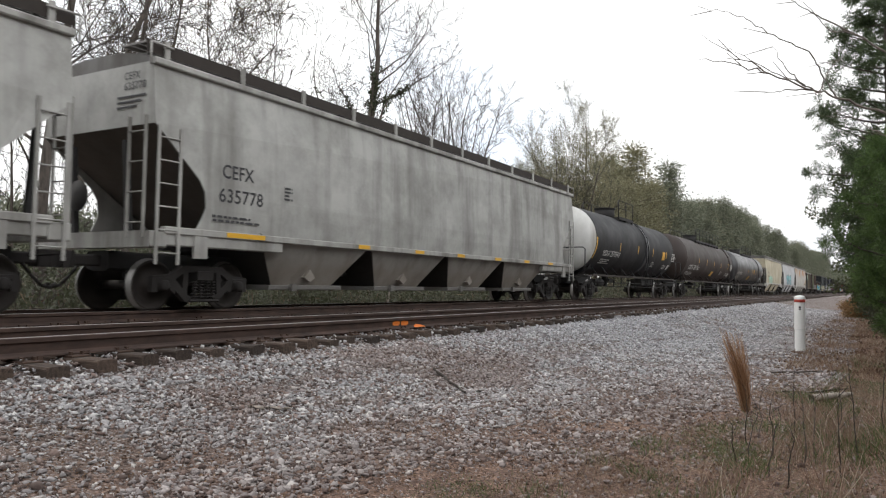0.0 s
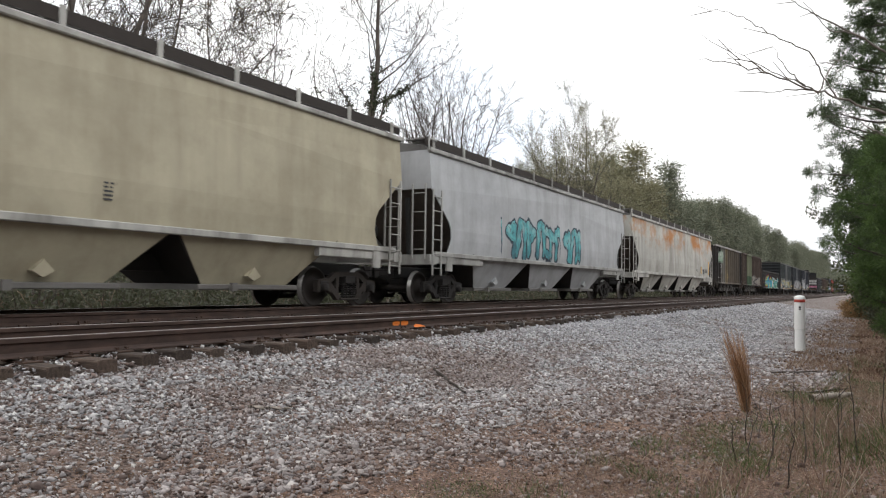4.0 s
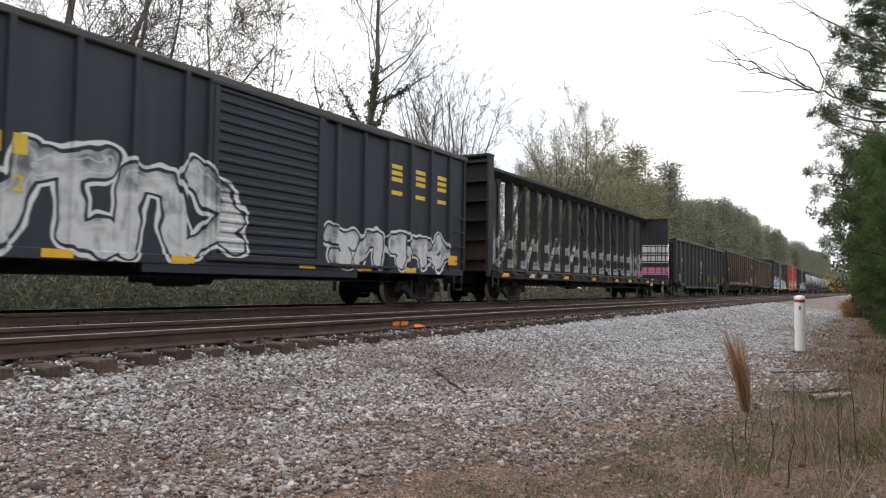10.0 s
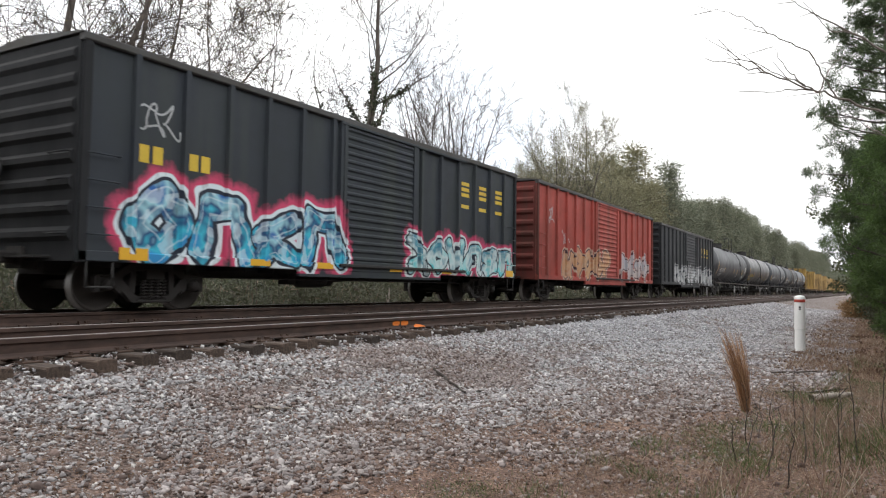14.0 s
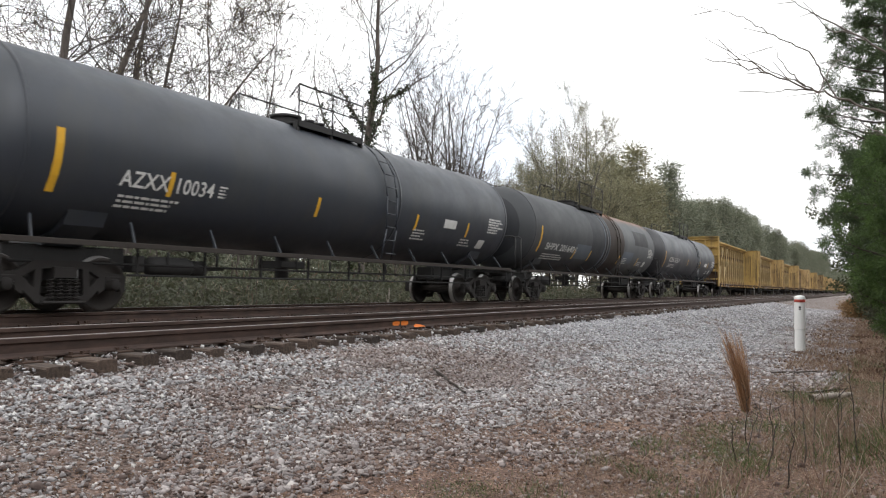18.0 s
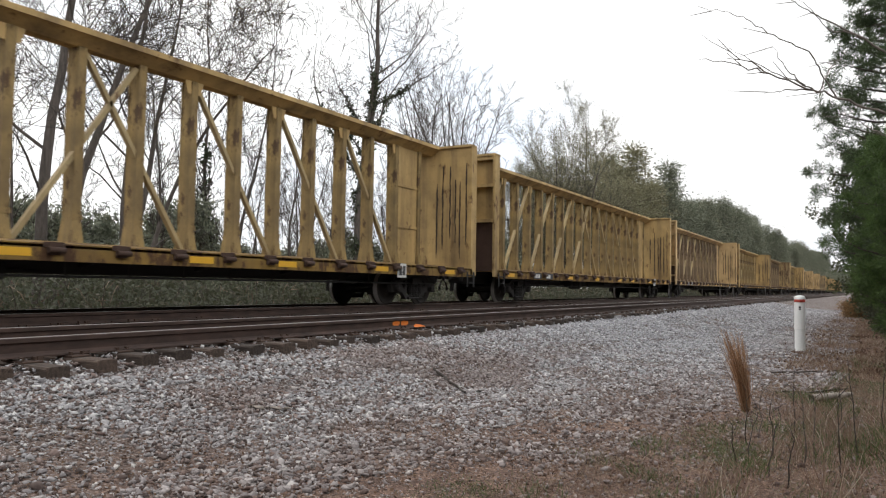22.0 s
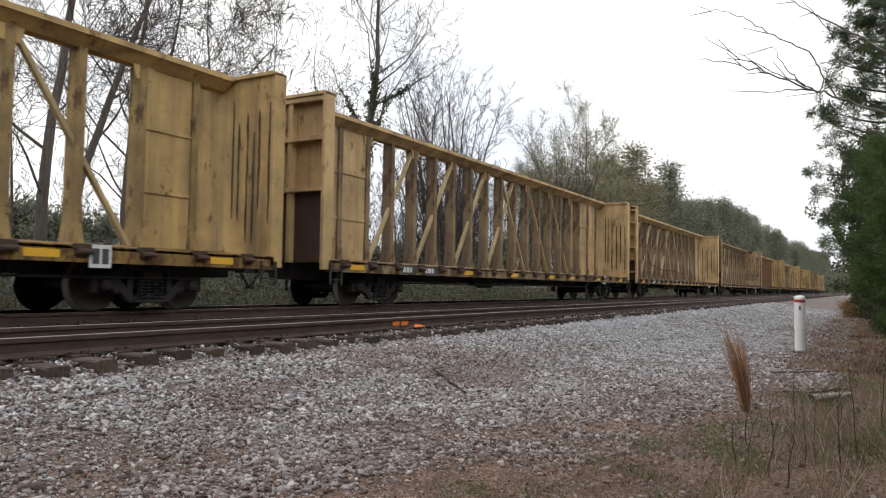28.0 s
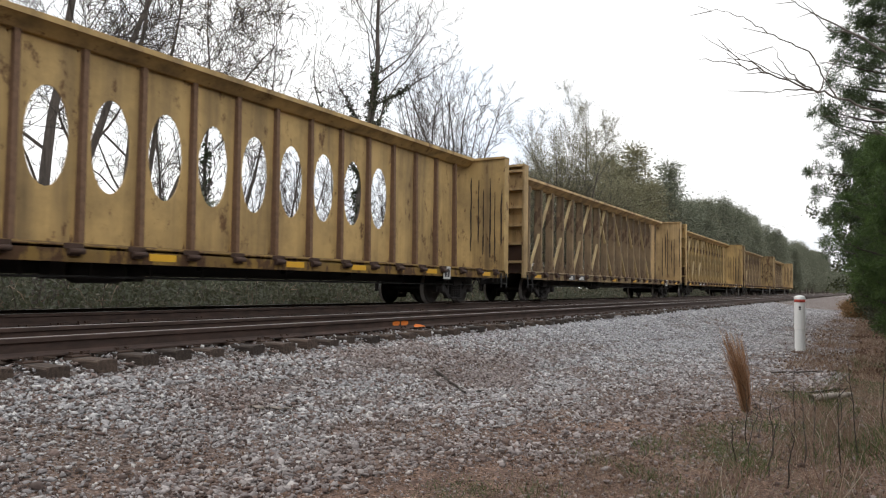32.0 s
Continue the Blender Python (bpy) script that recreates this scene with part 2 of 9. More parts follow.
def paint(name, base, dirt=(0.05, 0.042, 0.034), dirt_amt=0.5, rust=(0.20, 0.075, 0.025), rust_amt=0.2, rough=0.55,
          streak=0.6, layers=(), seed=0.0, low_dust=0.0, bump=0.12):
    """Weathered paint on steel: base colour, drifting grime, streaks that run down, rust specks and blotches."""
    m, n, l, b = nodes_of(name)
    if max(base) < 0.09:
        dirt = tuple(min(d, 1.3 * c + 0.006) for d, c in zip(dirt, base))
    b.inputs["Specular IOR Level"].default_value = 0.3 if rough > 0.5 else 0.38 if rough > 0.4 else 0.65
    col = mix_node(n, l, noise_node(n, l, mapped(n, l, (0.45, 1, 0.6), (seed, 0, seed)), 1.2, 5.0, 0.6), tuple(c * 0.70 for c in base), tuple(min(1, c * 1.22) for c in base))
    st = noise_node(n, l, mapped(n, l, (1.15, 1.6, 0.10), (seed * 2, 0, 0)), 1.7, 4.0, 0.55)
    col = mix_node(n, l, math_node(n, l, "MULTIPLY", ramp_node(n, l, st, [(0.46, 0.0), (0.74, 1.0)]), streak), col, dirt)
    gr = noise_node(n, l, mapped(n, l, (1, 1, 1), (0, seed, seed)), 0.8, 6.0, 0.7)
    col = mix_node(n, l, math_node(n, l, "MULTIPLY", ramp_node(n, l, gr, [(0.42, 0.0), (0.72, 1.0)]), dirt_amt), col, dirt)
    for lay in layers:
        col = lay(n, l, col)
    rs = noise_node(n, l, mapped(n, l, (1.5, 1.5, 0.7), (seed, seed, 0)), 2.2, 8.0, 0.72)
    lo = 0.80 - 0.42 * rust_amt
    rmask = ramp_node(n, l, rs, [(lo, 0.0), (min(0.99, lo + 0.07), 1.0)])
    col = mix_node(n, l, math_node(n, l, "MULTIPLY", rmask, 0.85), col, mix_node(n, l, noise_node(n, l, mapped(n, l), 30.0), rust, tuple(c * 0.35 for c in rust)))
    if low_dust > 0:
        tc = n.new("ShaderNodeTexCoord")
        sep = n.new("ShaderNodeSeparateXYZ")
        l.new(tc.outputs["Object"], sep.inputs[0])
        hz = math_node(n, l, "ADD", sep.outputs[2], math_node(n, l, "MULTIPLY", gr, 0.8))
        col = mix_node(n, l, math_node(n, l, "MULTIPLY", ramp_node(n, l, math_node(n, l, "DIVIDE", hz, 4.0), [(0.30, 1.0), (0.48, 0.0)]), low_dust), col, (0.16, 0.12, 0.09))
    l.new(col, b.inputs["Base Color"])
    l.new(ramp_node(n, l, gr, [(0.3, rough), (0.7, min(1.0, rough + 0.25))]), b.inputs["Roughness"])
    bump_node(n, l, b, noise_node(n, l, mapped(n, l, (1, 1, 0.6)), 2.5, 6.0), bump, 0.02)
    return m


def plain(name, base, rough=0.6, metallic=0.0, vary=0.2, scale=6.0, bump=0.15):
    m, n, l, b = nodes_of(name)
    f1 = noise_node(n, l, mapped(n, l), scale, 6.0, 0.7)
    col = mix_node(n, l, f1, tuple(c * (1 - vary) for c in base), tuple(min(1, c * (1 + vary)) for c in base))
    f2 = noise_node(n, l, mapped(n, l), scale * 9, 3.0)
    col = mix_node(n, l, math_node(n, l, "MULTIPLY", f2, 0.35), col, tuple(c * 0.55 for c in base))
    l.new(col, b.inputs["Base Color"])
    b.inputs["Roughness"].default_value, b.inputs["Metallic"].default_value = rough, metallic
    bump_node(n, l, b, f2, bump, 0.01)
    return m


M_TRUCK = plain("truck_grime", (0.022, 0.019, 0.018), 0.85, 0.0, 0.4, 3.0)
M_WHEEL = plain("wheel_steel", (0.034, 0.028, 0.025), 0.75, 0.2, 0.35, 4.0)
M_TREAD = plain("worn_tread", (0.32, 0.31, 0.30), 0.42, 0.8, 0.2, 8.0)
M_BLACK = plain("underframe_black", (0.022, 0.021, 0.021), 0.8, 0.0, 0.4, 3.0)
M_STEEL = plain("dull_steel", (0.22, 0.21, 0.2), 0.55, 0.5, 0.3, 5.0)
M_WHITE = plain("stencil_white", (0.62, 0.62, 0.60), 0.6, 0.0, 0.25, 5.0)
M_YELL = plain("reflector_yellow", (0.72, 0.40, 0.03), 0.45, 0.0, 0.15, 5.0)
M_LOGO = plain("letter_yellow", (0.60, 0.42, 0.04), 0.6, 0.0, 0.3, 4.0)
M_DARKT = plain("stencil_dark", (0.05, 0.05, 0.055), 0.6, 0.0, 0.3, 5.0)

# ---- ground ----
TRAIN_Y, TRAIN_Z = 11.95, 0.03
NEAR_Y = 7.70
GAUGE = 0.7525


def lerp_table(table, y):
    for (a, za), (b, zb) in zip(table, table[1:]):
        if y <= b:
            return za + (zb - za) * max(0.0, (y - a)) / (b - a)
    return table[-1][1]


PROFILE = ((-60, 0.4), (-8, -0.35), (-2.5, -0.70), (0.5, -0.80), (3.2, -0.78), (4.2, -0.72), (5.9, -0.42), (6.28, -0.365), (6.5, -0.305), (6.9, -0.270), (8.6, -0.255), (13.3, -0.26), (13.7, -0.30),
           (15.2, -0.85), (18, -1.0), (60, -0.6), (4000, -0.6))


def ground_z(x, y):
    z = lerp_table(PROFILE, y)
    w = 1.0 if y < 5.8 or y > 13.7 else 0.25
    return z + w * (0.05 * noise.noise((x * 0.35, y * 0.5, 1.0)) + 0.025 * noise.noise((x * 1.6, y * 1.6, 4.0)))


def axis(stops):
    out = []
    for a, b, step in stops:
        k = max(1, round((b - a) / step))
        out += [a + (b - a) * i / k for i in range(k)]
    return out + [stops[-1][1]]


def ground_material():
    m, n, l, b = nodes_of("trackside_ground")
    pos = mapped(n, l)
    tc = n.new("ShaderNodeTexCoord")
    sep = n.new("ShaderNodeSeparateXYZ")
    l.new(tc.outputs["Object"], sep.inputs[0])
    big = noise_node(n, l, pos, 0.45, 5.0, 0.65)
    mid = noise_node(n, l, pos, 3.0, 6.0, 0.7)
    fine = noise_node(n, l, pos, 28.0, 4.0, 0.7)
    grit = n.new("ShaderNodeTexVoronoi")
    grit.inputs["Scale"].default_value = 55.0
    l.new(pos, grit.inputs["Vector"])
    sg = n.new("ShaderNodeSeparateColor")
    l.new(grit.outputs["Color"], sg.inputs[0])
    soil = ramp_node(n, l, mid, [(0.25, (0.085, 0.050, 0.038)), (0.5, (0.165, 0.102, 0.076)), (0.75, (0.25, 0.165, 0.122))])
    soil = mix_node(n, l, 0.75, soil, ramp_node(n, l, sg.outputs[0], [(0.0, (0.35, 0.33, 0.32)), (0.6, (0.9, 0.88, 0.85)), (0.9, (1.5, 1.5, 1.5)), (1.0, (2.6, 2.8, 2.9))]), "MULTIPLY")
    rock = ramp_node(n, l, sg.outputs[1], [(0.0, (0.045, 0.034, 0.030)), (0.5, (0.125, 0.088, 0.072)), (0.85, (0.24, 0.21, 0.20)), (1.0, (0.42, 0.41, 0.41))])
    moss = ramp_node(n, l, fine, [(0.3, (0.03, 0.035, 0.012)), (0.7, (0.10, 0.105, 0.04))])
    drift = math_node(n, l, "MINIMUM", math_node(n, l, "MULTIPLY", math_node(n, l, "SUBTRACT", sep.outputs[0], 6.5), 0.26), 1.6)
    edge = math_node(n, l, "ADD", math_node(n, l, "ADD", sep.outputs[1], drift), math_node(n, l, "MULTIPLY", math_node(n, l, "SUBTRACT", big, 0.5), 4.0))
    isrock = ramp_node(n, l, math_node(n, l, "DIVIDE", edge, 20.0), [(0.12, 0.0), (0.24, 1.0), (0.72, 1.0), (0.78, 0.0)])
    col = mix_node(n, l, isrock, soil, rock)
    far = ramp_node(n, l, math_node(n, l, "DIVIDE", sep.outputs[1], 40.0), [(0.38, 0.0), (0.45, 1.0)])
    gr = ramp_node(n, l, big, [(0.5, 0.0), (0.62, 1.0)])
    low = ramp_node(n, l, math_node(n, l, "DIVIDE", math_node(n, l, "ADD", sep.outputs[1], 10.0), 20.0), [(0.45, 0.8), (0.58, 0.0)])
    col = mix_node(n, l, math_node(n, l, "MULTIPLY", gr, math_node(n, l, "MAXIMUM", far, low)), col, moss)
    l.new(col, b.inputs["Base Color"])
    b.inputs["Roughness"].default_value = 0.95
    bump_node(n, l, b, mix_node(n, l, 0.5, fine, grit.outputs["Distance"]), 0.9, 0.04)
    return m


M_GROUND = ground_material()


def build_ground():
    xs = axis([(-1200, -20, 80), (-20, 0, 1.5), (0, 24, 0.25), (24, 60, 1.0), (60, 300, 15), (300, 3500, 400)])
    ys = axis([(-900, -60, 140), (-60, -8, 6), (-8, 7, 0.2), (7, 13.2, 1.0), (13.2, 19, 0.4), (19, 60, 5), (60, 900, 140)])
    v = [(x, y, ground_z(x, y)) for y in ys for x in xs]
    w = len(xs)
    f = [(j * w + i, j * w + i + 1, (j + 1) * w + i + 1, (j + 1) * w + i) for j in range(len(ys) - 1) for i in range(w - 1)]
    me = bpy.data.meshes.new("ground")
    me.from_pydata(v, [], f)
    me.polygons.foreach_set("use_smooth", [True] * len(f))
    me.materials.append(M_GROUND)
    tagged(new("ground", me), "brown soil and grey gravel beside the tracks", "ground", kind="structure")


build_ground()

# ---- ballast stones ----


def stone_material():
    m, n, l, b = nodes_of("ballast_granite")
    g = n.new("ShaderNodeNewGeometry")
    rnd = g.outputs["Random Per Island"]
    pos = mapped(n, l)
    base = ramp_node(n, l, rnd, [(0.0, (0.05, 0.042, 0.040)), (0.14, (0.14, 0.105, 0.095)), (0.32, (0.28, 0.205, 0.18)), (0.40, (0.29, 0.285, 0.295)), (0.8, (0.47, 0.47, 0.48)), (0.95, (0.68, 0.67, 0.67)), (1.0, (0.82, 0.81, 0.79))])
    tc = n.new("ShaderNodeTexCoord")
    sep = n.new("ShaderNodeSeparateXYZ")
    l.new(tc.outputs["Object"], sep.inputs[0])
    big = noise_node(n, l, pos, 0.55, 5.0, 0.7)
    drift = math_node(n, l, "MINIMUM", math_node(n, l, "MULTIPLY", math_node(n, l, "SUBTRACT", sep.outputs[0], 6.5), 0.26), 1.6)
    edge = math_node(n, l, "ADD", math_node(n, l, "ADD", sep.outputs[1], drift), math_node(n, l, "MULTIPLY", math_node(n, l, "SUBTRACT", big, 0.5), 6.0))
    soil = ramp_node(n, l, math_node(n, l, "DIVIDE", edge, 10.0), [(0.16, 0.60), (0.34, 0.34), (0.48, 0.06)])
    # stones turn paler and bluer farther along the track
    far_pale = ramp_node(n, l, math_node(n, l, "DIVIDE", math_node(n, l, "ADD", sep.outputs[0], math_node(n, l, "MULTIPLY", big, 8.0)), 40.0), [(0.30, 0.0), (0.55, 0.55)])
    base = mix_node(n, l, far_pale, base, mix_node(n, l, rnd, (0.33, 0.345, 0.38), (0.72, 0.74, 0.78)))
    drifts = ramp_node(n, l, noise_node(n, l, mapped(n, l, (0.45, 1.0, 1.0), (4.0, 1.5, 0)), 0.9, 4.0, 0.6), [(0.50, 0.0), (0.62, 0.55)])
    drifts = math_node(n, l, "MULTIPLY", drifts, ramp_node(n, l, math_node(n, l, "DIVIDE", sep.outputs[0], 30.0), [(0.33, 1.0), (0.52, 0.0)]))
    soil = math_node(n, l, "MAXIMUM", soil, drifts)
    col = mix_node(n, l, soil, base, mix_node(n, l, rnd, (0.095, 0.056, 0.045), (0.27, 0.18, 0.145)))
    fine = noise_node(n, l, pos, 60.0, 4.0)
    col = mix_node(n, l, math_node(n, l, "MULTIPLY", fine, 0.4), col, (0.06, 0.052, 0.048))
    l.new(col, b.inputs["Base Color"])
    b.inputs["Roughness"].default_value = 0.9
    bump_node(n, l, b, fine, 0.3, 0.01)
    return m


M_STONE = stone_material()


def ico():
    t = (1 + 5 ** 0.5) / 2
    v = np.array([(-1, t, 0), (1, t, 0), (-1, -t, 0), (1, -t, 0), (0, -1, t), (0, 1, t), (0, -1, -t), (0, 1, -t), (t, 0, -1), (t, 0, 1), (-t, 0, -1), (-t, 0, 1)], float)
    f = np.array([(0, 11, 5), (0, 5, 1), (0, 1, 7), (0, 7, 10), (0, 10, 11), (1, 5, 9), (5, 11, 4), (11, 10, 2), (10, 7, 6), (7, 1, 8),
                  (3, 9, 4), (3, 4, 2), (3, 2, 6), (3, 6, 8), (3, 8, 9), (4, 9, 5), (2, 4, 11), (6, 2, 10), (8, 6, 7), (9, 8, 1)])
    return v / np.linalg.norm(v[0]), f


def raw_mesh(name, verts, faces, material, smooth=False):
    """A mesh of triangles or quads from arrays."""
    me = bpy.data.meshes.new(name)
    k = faces.shape[1]
    me.vertices.add(len(verts))
    me.vertices.foreach_set("co", verts.astype(np.float32).ravel())
    me.loops.add(faces.size)
    me.loops.foreach_set("vertex_index", faces.astype(np.int32).ravel())
    me.polygons.add(len(faces))
    me.polygons.foreach_set("loop_start", np.arange(0, faces.size, k, dtype=np.int32))
    me.polygons.foreach_set("loop_total", np.full(len(faces), k, dtype=np.int32))
    if smooth:
        me.polygons.foreach_set("use_smooth", np.ones(len(faces), bool))
    me.materials.append(material)
    me.update(calc_edges=True)
    return me


def octa():
    return np.array([(1, 0, 0), (-1, 0, 0), (0, 1, 0), (0, -1, 0), (0, 0, 1), (0, 0, -1)], float), np.array([(0, 2, 4), (2, 1, 4), (1, 3, 4), (3, 0, 4), (2, 0, 5), (1, 2, 5), (3, 1, 5), (0, 3, 5)])


def block():
    v = np.array([(x, y, z) for z in (-1, 1) for y in (-1, 1) for x in (-1, 1)], float) * 0.8
    q = [(0, 2, 3, 1), (4, 5, 7, 6), (0, 1, 5, 4), (2, 6, 7, 3), (0, 4, 6, 2), (1, 3, 7, 5)]
    return v, np.array([t for a, b, c, d in q for t in ((a, b, c), (a, c, d))])


def stones(name, label, pts, sizes, seed, shape=None):
    rng = np.random.default_rng(seed)
    v0, f0 = (shape or block)()
    k = len(pts)
    q = rng.normal(size=(k, 4))
    q /= np.linalg.norm(q, axis=1)[:, None]
    w, x, y, z = q.T
    rot = np.stack([np.stack([1 - 2 * (y * y + z * z), 2 * (x * y - z * w), 2 * (x * z + y * w)], -1),
                    np.stack([2 * (x * y + z * w), 1 - 2 * (x * x + z * z), 2 * (y * z - x * w)], -1),
                    np.stack([2 * (x * z - y * w), 2 * (y * z + x * w), 1 - 2 * (x * x + y * y)], -1)], 1)
    stretch = rng.uniform(0.45, 1.35, (k, 1, 3))
    m = len(v0)
    jit = rng.uniform(0.45, 1.25, (k, m, 1))
    stretch[:, :, 2] *= 0.6
    v = v0[None] * jit * stretch * sizes[:, None, None]
    v = np.einsum("kij,kpj->kpi", rot, v)
    v[:, :, 2] *= 0.72
    v += pts[:, None, :]
    f = (f0[None] + (np.arange(k) * m)[:, None, None]).reshape(-1, 3)
    return tagged(new(name, raw_mesh(name, v.reshape(-1, 3), f, M_STONE)), label, "gravel", kind="stuff")


def scatter(x0, x1, y0, y1, per_m2, size, seed, keep=None):
    rng = np.random.default_rng(seed)
    k = int((x1 - x0) * (y1 - y0) * per_m2)
    x, y = rng.uniform(x0, x1, k), rng.uniform(y0, y1, k)
    s = size * np.minimum(1.75, rng.lognormal(0, 0.34, k))
    if keep is not None:
        ok = rng.uniform(size=k) < keep(x, y)
        x, y, s = x[ok], y[ok], s[ok]
    z = np.array([ground_z(a, b) for a, b in zip(x, y)])
    return np.stack([x, y, z + s * rng.uniform(-0.1, 0.55, len(s))], -1), s


def thin_out(x, y):
    """Stones grow sparse away from the track, in uneven drifts."""
    d = np.array([noise.noise((a * 0.5, b * 0.6, 7.0)) for a, b in zip(x, y)])
    e = np.array([noise.noise((a * 0.8, b * 1.3, 2.0)) + 0.5 * noise.noise((a * 2.1, b * 2.6, 5.0)) for a, b in zip(x, y)])
    yy = y + np.clip((x - 6.5) * 0.26, -1.2, 1.6)
    bare = np.where((e > 0.16) & (y < 5.6), 0.26, 1.0)
    return np.clip((yy - 1.0 + d * 1.9) / 2.3, 0.09, 1.0) * bare


def build_ballast():
    for name, args in (("near", (2.0, 10.0, 0.0, 6.4, 1750, 0.0185, 11, thin_out)), ("mid", (10.0, 24.0, 0.3, 6.4, 820, 0.0225, 12, thin_out)),
                       ("far", (24.0, 62.0, 0.5, 6.45, 250, 0.038, 13, thin_out)), ("back", (3.0, 40.0, 13.2, 14.9, 90, 0.04, 14, None)),
                       ("crib", (2.5, 40.0, 6.0, 6.40, 420, 0.022, 15, None))):
        pts, s = scatter(*args[:7], keep=args[7])
        stones("ballast", "crushed grey granite ballast mixed with brown soil", pts, s, args[6] + 50, octa if name == "far" else None)
    pts, s = scatter(2.2, 11.0, -0.6, 5.8, 650, 0.009, 18)
    stones("grit", "small chips of stone in the soil", pts, s, 70, octa)


build_ballast()

# ---- rails and ties ----


def rail_material():
    m, n, l, b = nodes_of("rusty_rail")
    f = noise_node(n, l, mapped(n, l, (0.4, 1, 1)), 9.0, 5.0)
    l.new(ramp_node(n, l, f, [(0.3, (0.030, 0.019, 0.015)), (0.7, (0.075, 0.044, 0.034))]), b.inputs["Base Color"])
    b.inputs["Roughness"].default_value = 0.8
    bump_node(n, l, b, f, 0.2, 0.005)
    return m


def tie_material():
    m, n, l, b = nodes_of("creosoted_timber")
    oi = n.new("ShaderNodeObjectInfo")
    f = noise_node(n, l, mapped(n, l, (14, 1.2, 14)), 2.0, 6.0, 0.7)
    a = ramp_node(n, l, f, [(0.3, (0.020, 0.015, 0.013)), (0.52, (0.062, 0.046, 0.038)), (0.78, (0.135, 0.105, 0.088))])
    tint = ramp_node(n, l, oi.outputs["Random"], [(0.0, (0.55, 0.55, 0.55)), (1.0, (1.35, 1.25, 1.15))])
    l.new(mix_node(n, l, 1.0, a, tint, "MULTIPLY"), b.inputs["Base Color"])
    b.inputs["Roughness"].default_value = 0.9
    bump_node(n, l, b, f, 0.6, 0.02)
    return m


M_RAIL, M_TIE = rail_material(), tie_material()
M_HEAD = plain("polished_railhead", (0.42, 0.38, 0.36), 0.32, 0.85, 0.15, 3.0, 0.03)
M_PLATE = plain("rusty_plate", (0.07, 0.042, 0.03), 0.85, 0.1, 0.4, 6.0)

RAIL_PROFILE = [(-0.075, -0.186), (0.075, -0.186), (0.075, -0.176), (0.03, -0.160), (0.010, -0.140), (0.010, -0.060), (0.034, -0.046), (0.036, -0.010), (0.030, -0.001),
                (-0.030, -0.001), (-0.036, -0.010), (-0.034, -0.046), (-0.010, -0.060), (-0.010, -0.140), (-0.03, -0.160), (-0.075, -0.176)]


def build_track(y, z, tie_from, tie_to, seed):
    rng = random.Random(seed)
    track = thing("railway_track", "steel rails spiked to dark creosoted wooden ties", "railway track", kind="structure", at=pose(0, y, z))
    for side in (-1, 1):
        rail = part("rail", Shape().prism_x([(side * GAUGE + a, b) for a, b in RAIL_PROFILE], -800, 900), M_RAIL, track, "rusty brown steel rail")
        part("running_surface", Shape().prism_x([(side * GAUGE - 0.029, -0.002), (side * GAUGE + 0.029, -0.002), (side * GAUGE + 0.026, 0.002), (side * GAUGE - 0.026, 0.002)], -800, 900), M_HEAD, rail, "shiny worn top of the rail")
    tie_meshes = []
    for k in range(6):
        s = Shape()
        w, b = 0.112 + 0.006 * rng.uniform(-1, 1), 0.012
        pts = [(-w + b, -0.375), (w - b, -0.375), (w, -0.36), (w, -0.21 - b), (w - b, -0.205 + rng.uniform(-0.006, 0.004)), (0, -0.202), (-w + b, -0.205), (-w, -0.21 - b)]
        s.prism_y(pts, -1.26 - 0.10 * rng.random(), 1.295)
        tie_meshes.append(s.mesh("tie", M_TIE))
    plate = Shape()
    for side in (-1, 1):
        plate.chamfer(-0.098, 0.098, side * GAUGE - 0.18, side * GAUGE + 0.18, -0.206, -0.184, 0.006)
        for dx in (-0.06, 0.06):
            for dy in (-0.1, 0.1):
                plate.box(dx - 0.012, dx + 0.012, side * GAUGE + dy - 0.02, side * GAUGE + dy + 0.02, -0.19, -0.15)
        plate.box(0.12, 0.17, side * GAUGE - 0.06, side * GAUGE + 0.06, -0.21, -0.155)
    plate_me = plate.mesh("tie_plate", M_PLATE)
    x, i, spots = tie_from, 0, []
    rest = Shape()
    while x < tie_to:
        spots.append(x)
        if i < 130:
            t = part("tie", tie_meshes[i % 6], M_TIE, track, at=pose(x, rng.uniform(-0.05, 0.11), rng.uniform(-0.022, 0.006), rng.uniform(-0.6, 0.6), 0, rng.uniform(-2.4, 2.4)))
            if x < 34:
                part("tie_plate", plate_me, M_PLATE, t)
        else:
            rest.box(x - 0.11, x + 0.11, -1.29, 1.29, -0.375, -0.205)
        x += 0.502 + rng.uniform(-0.02, 0.02)
        i += 1
    ob = part("far_ties", rest, M_TIE, track)
    ob["kind"] = "stuff"
    return spots


near_ties = build_track(NEAR_Y, 0.0, 2.1, 260, 3)
build_track(TRAIN_Y, TRAIN_Z, 4.0, 220, 4)


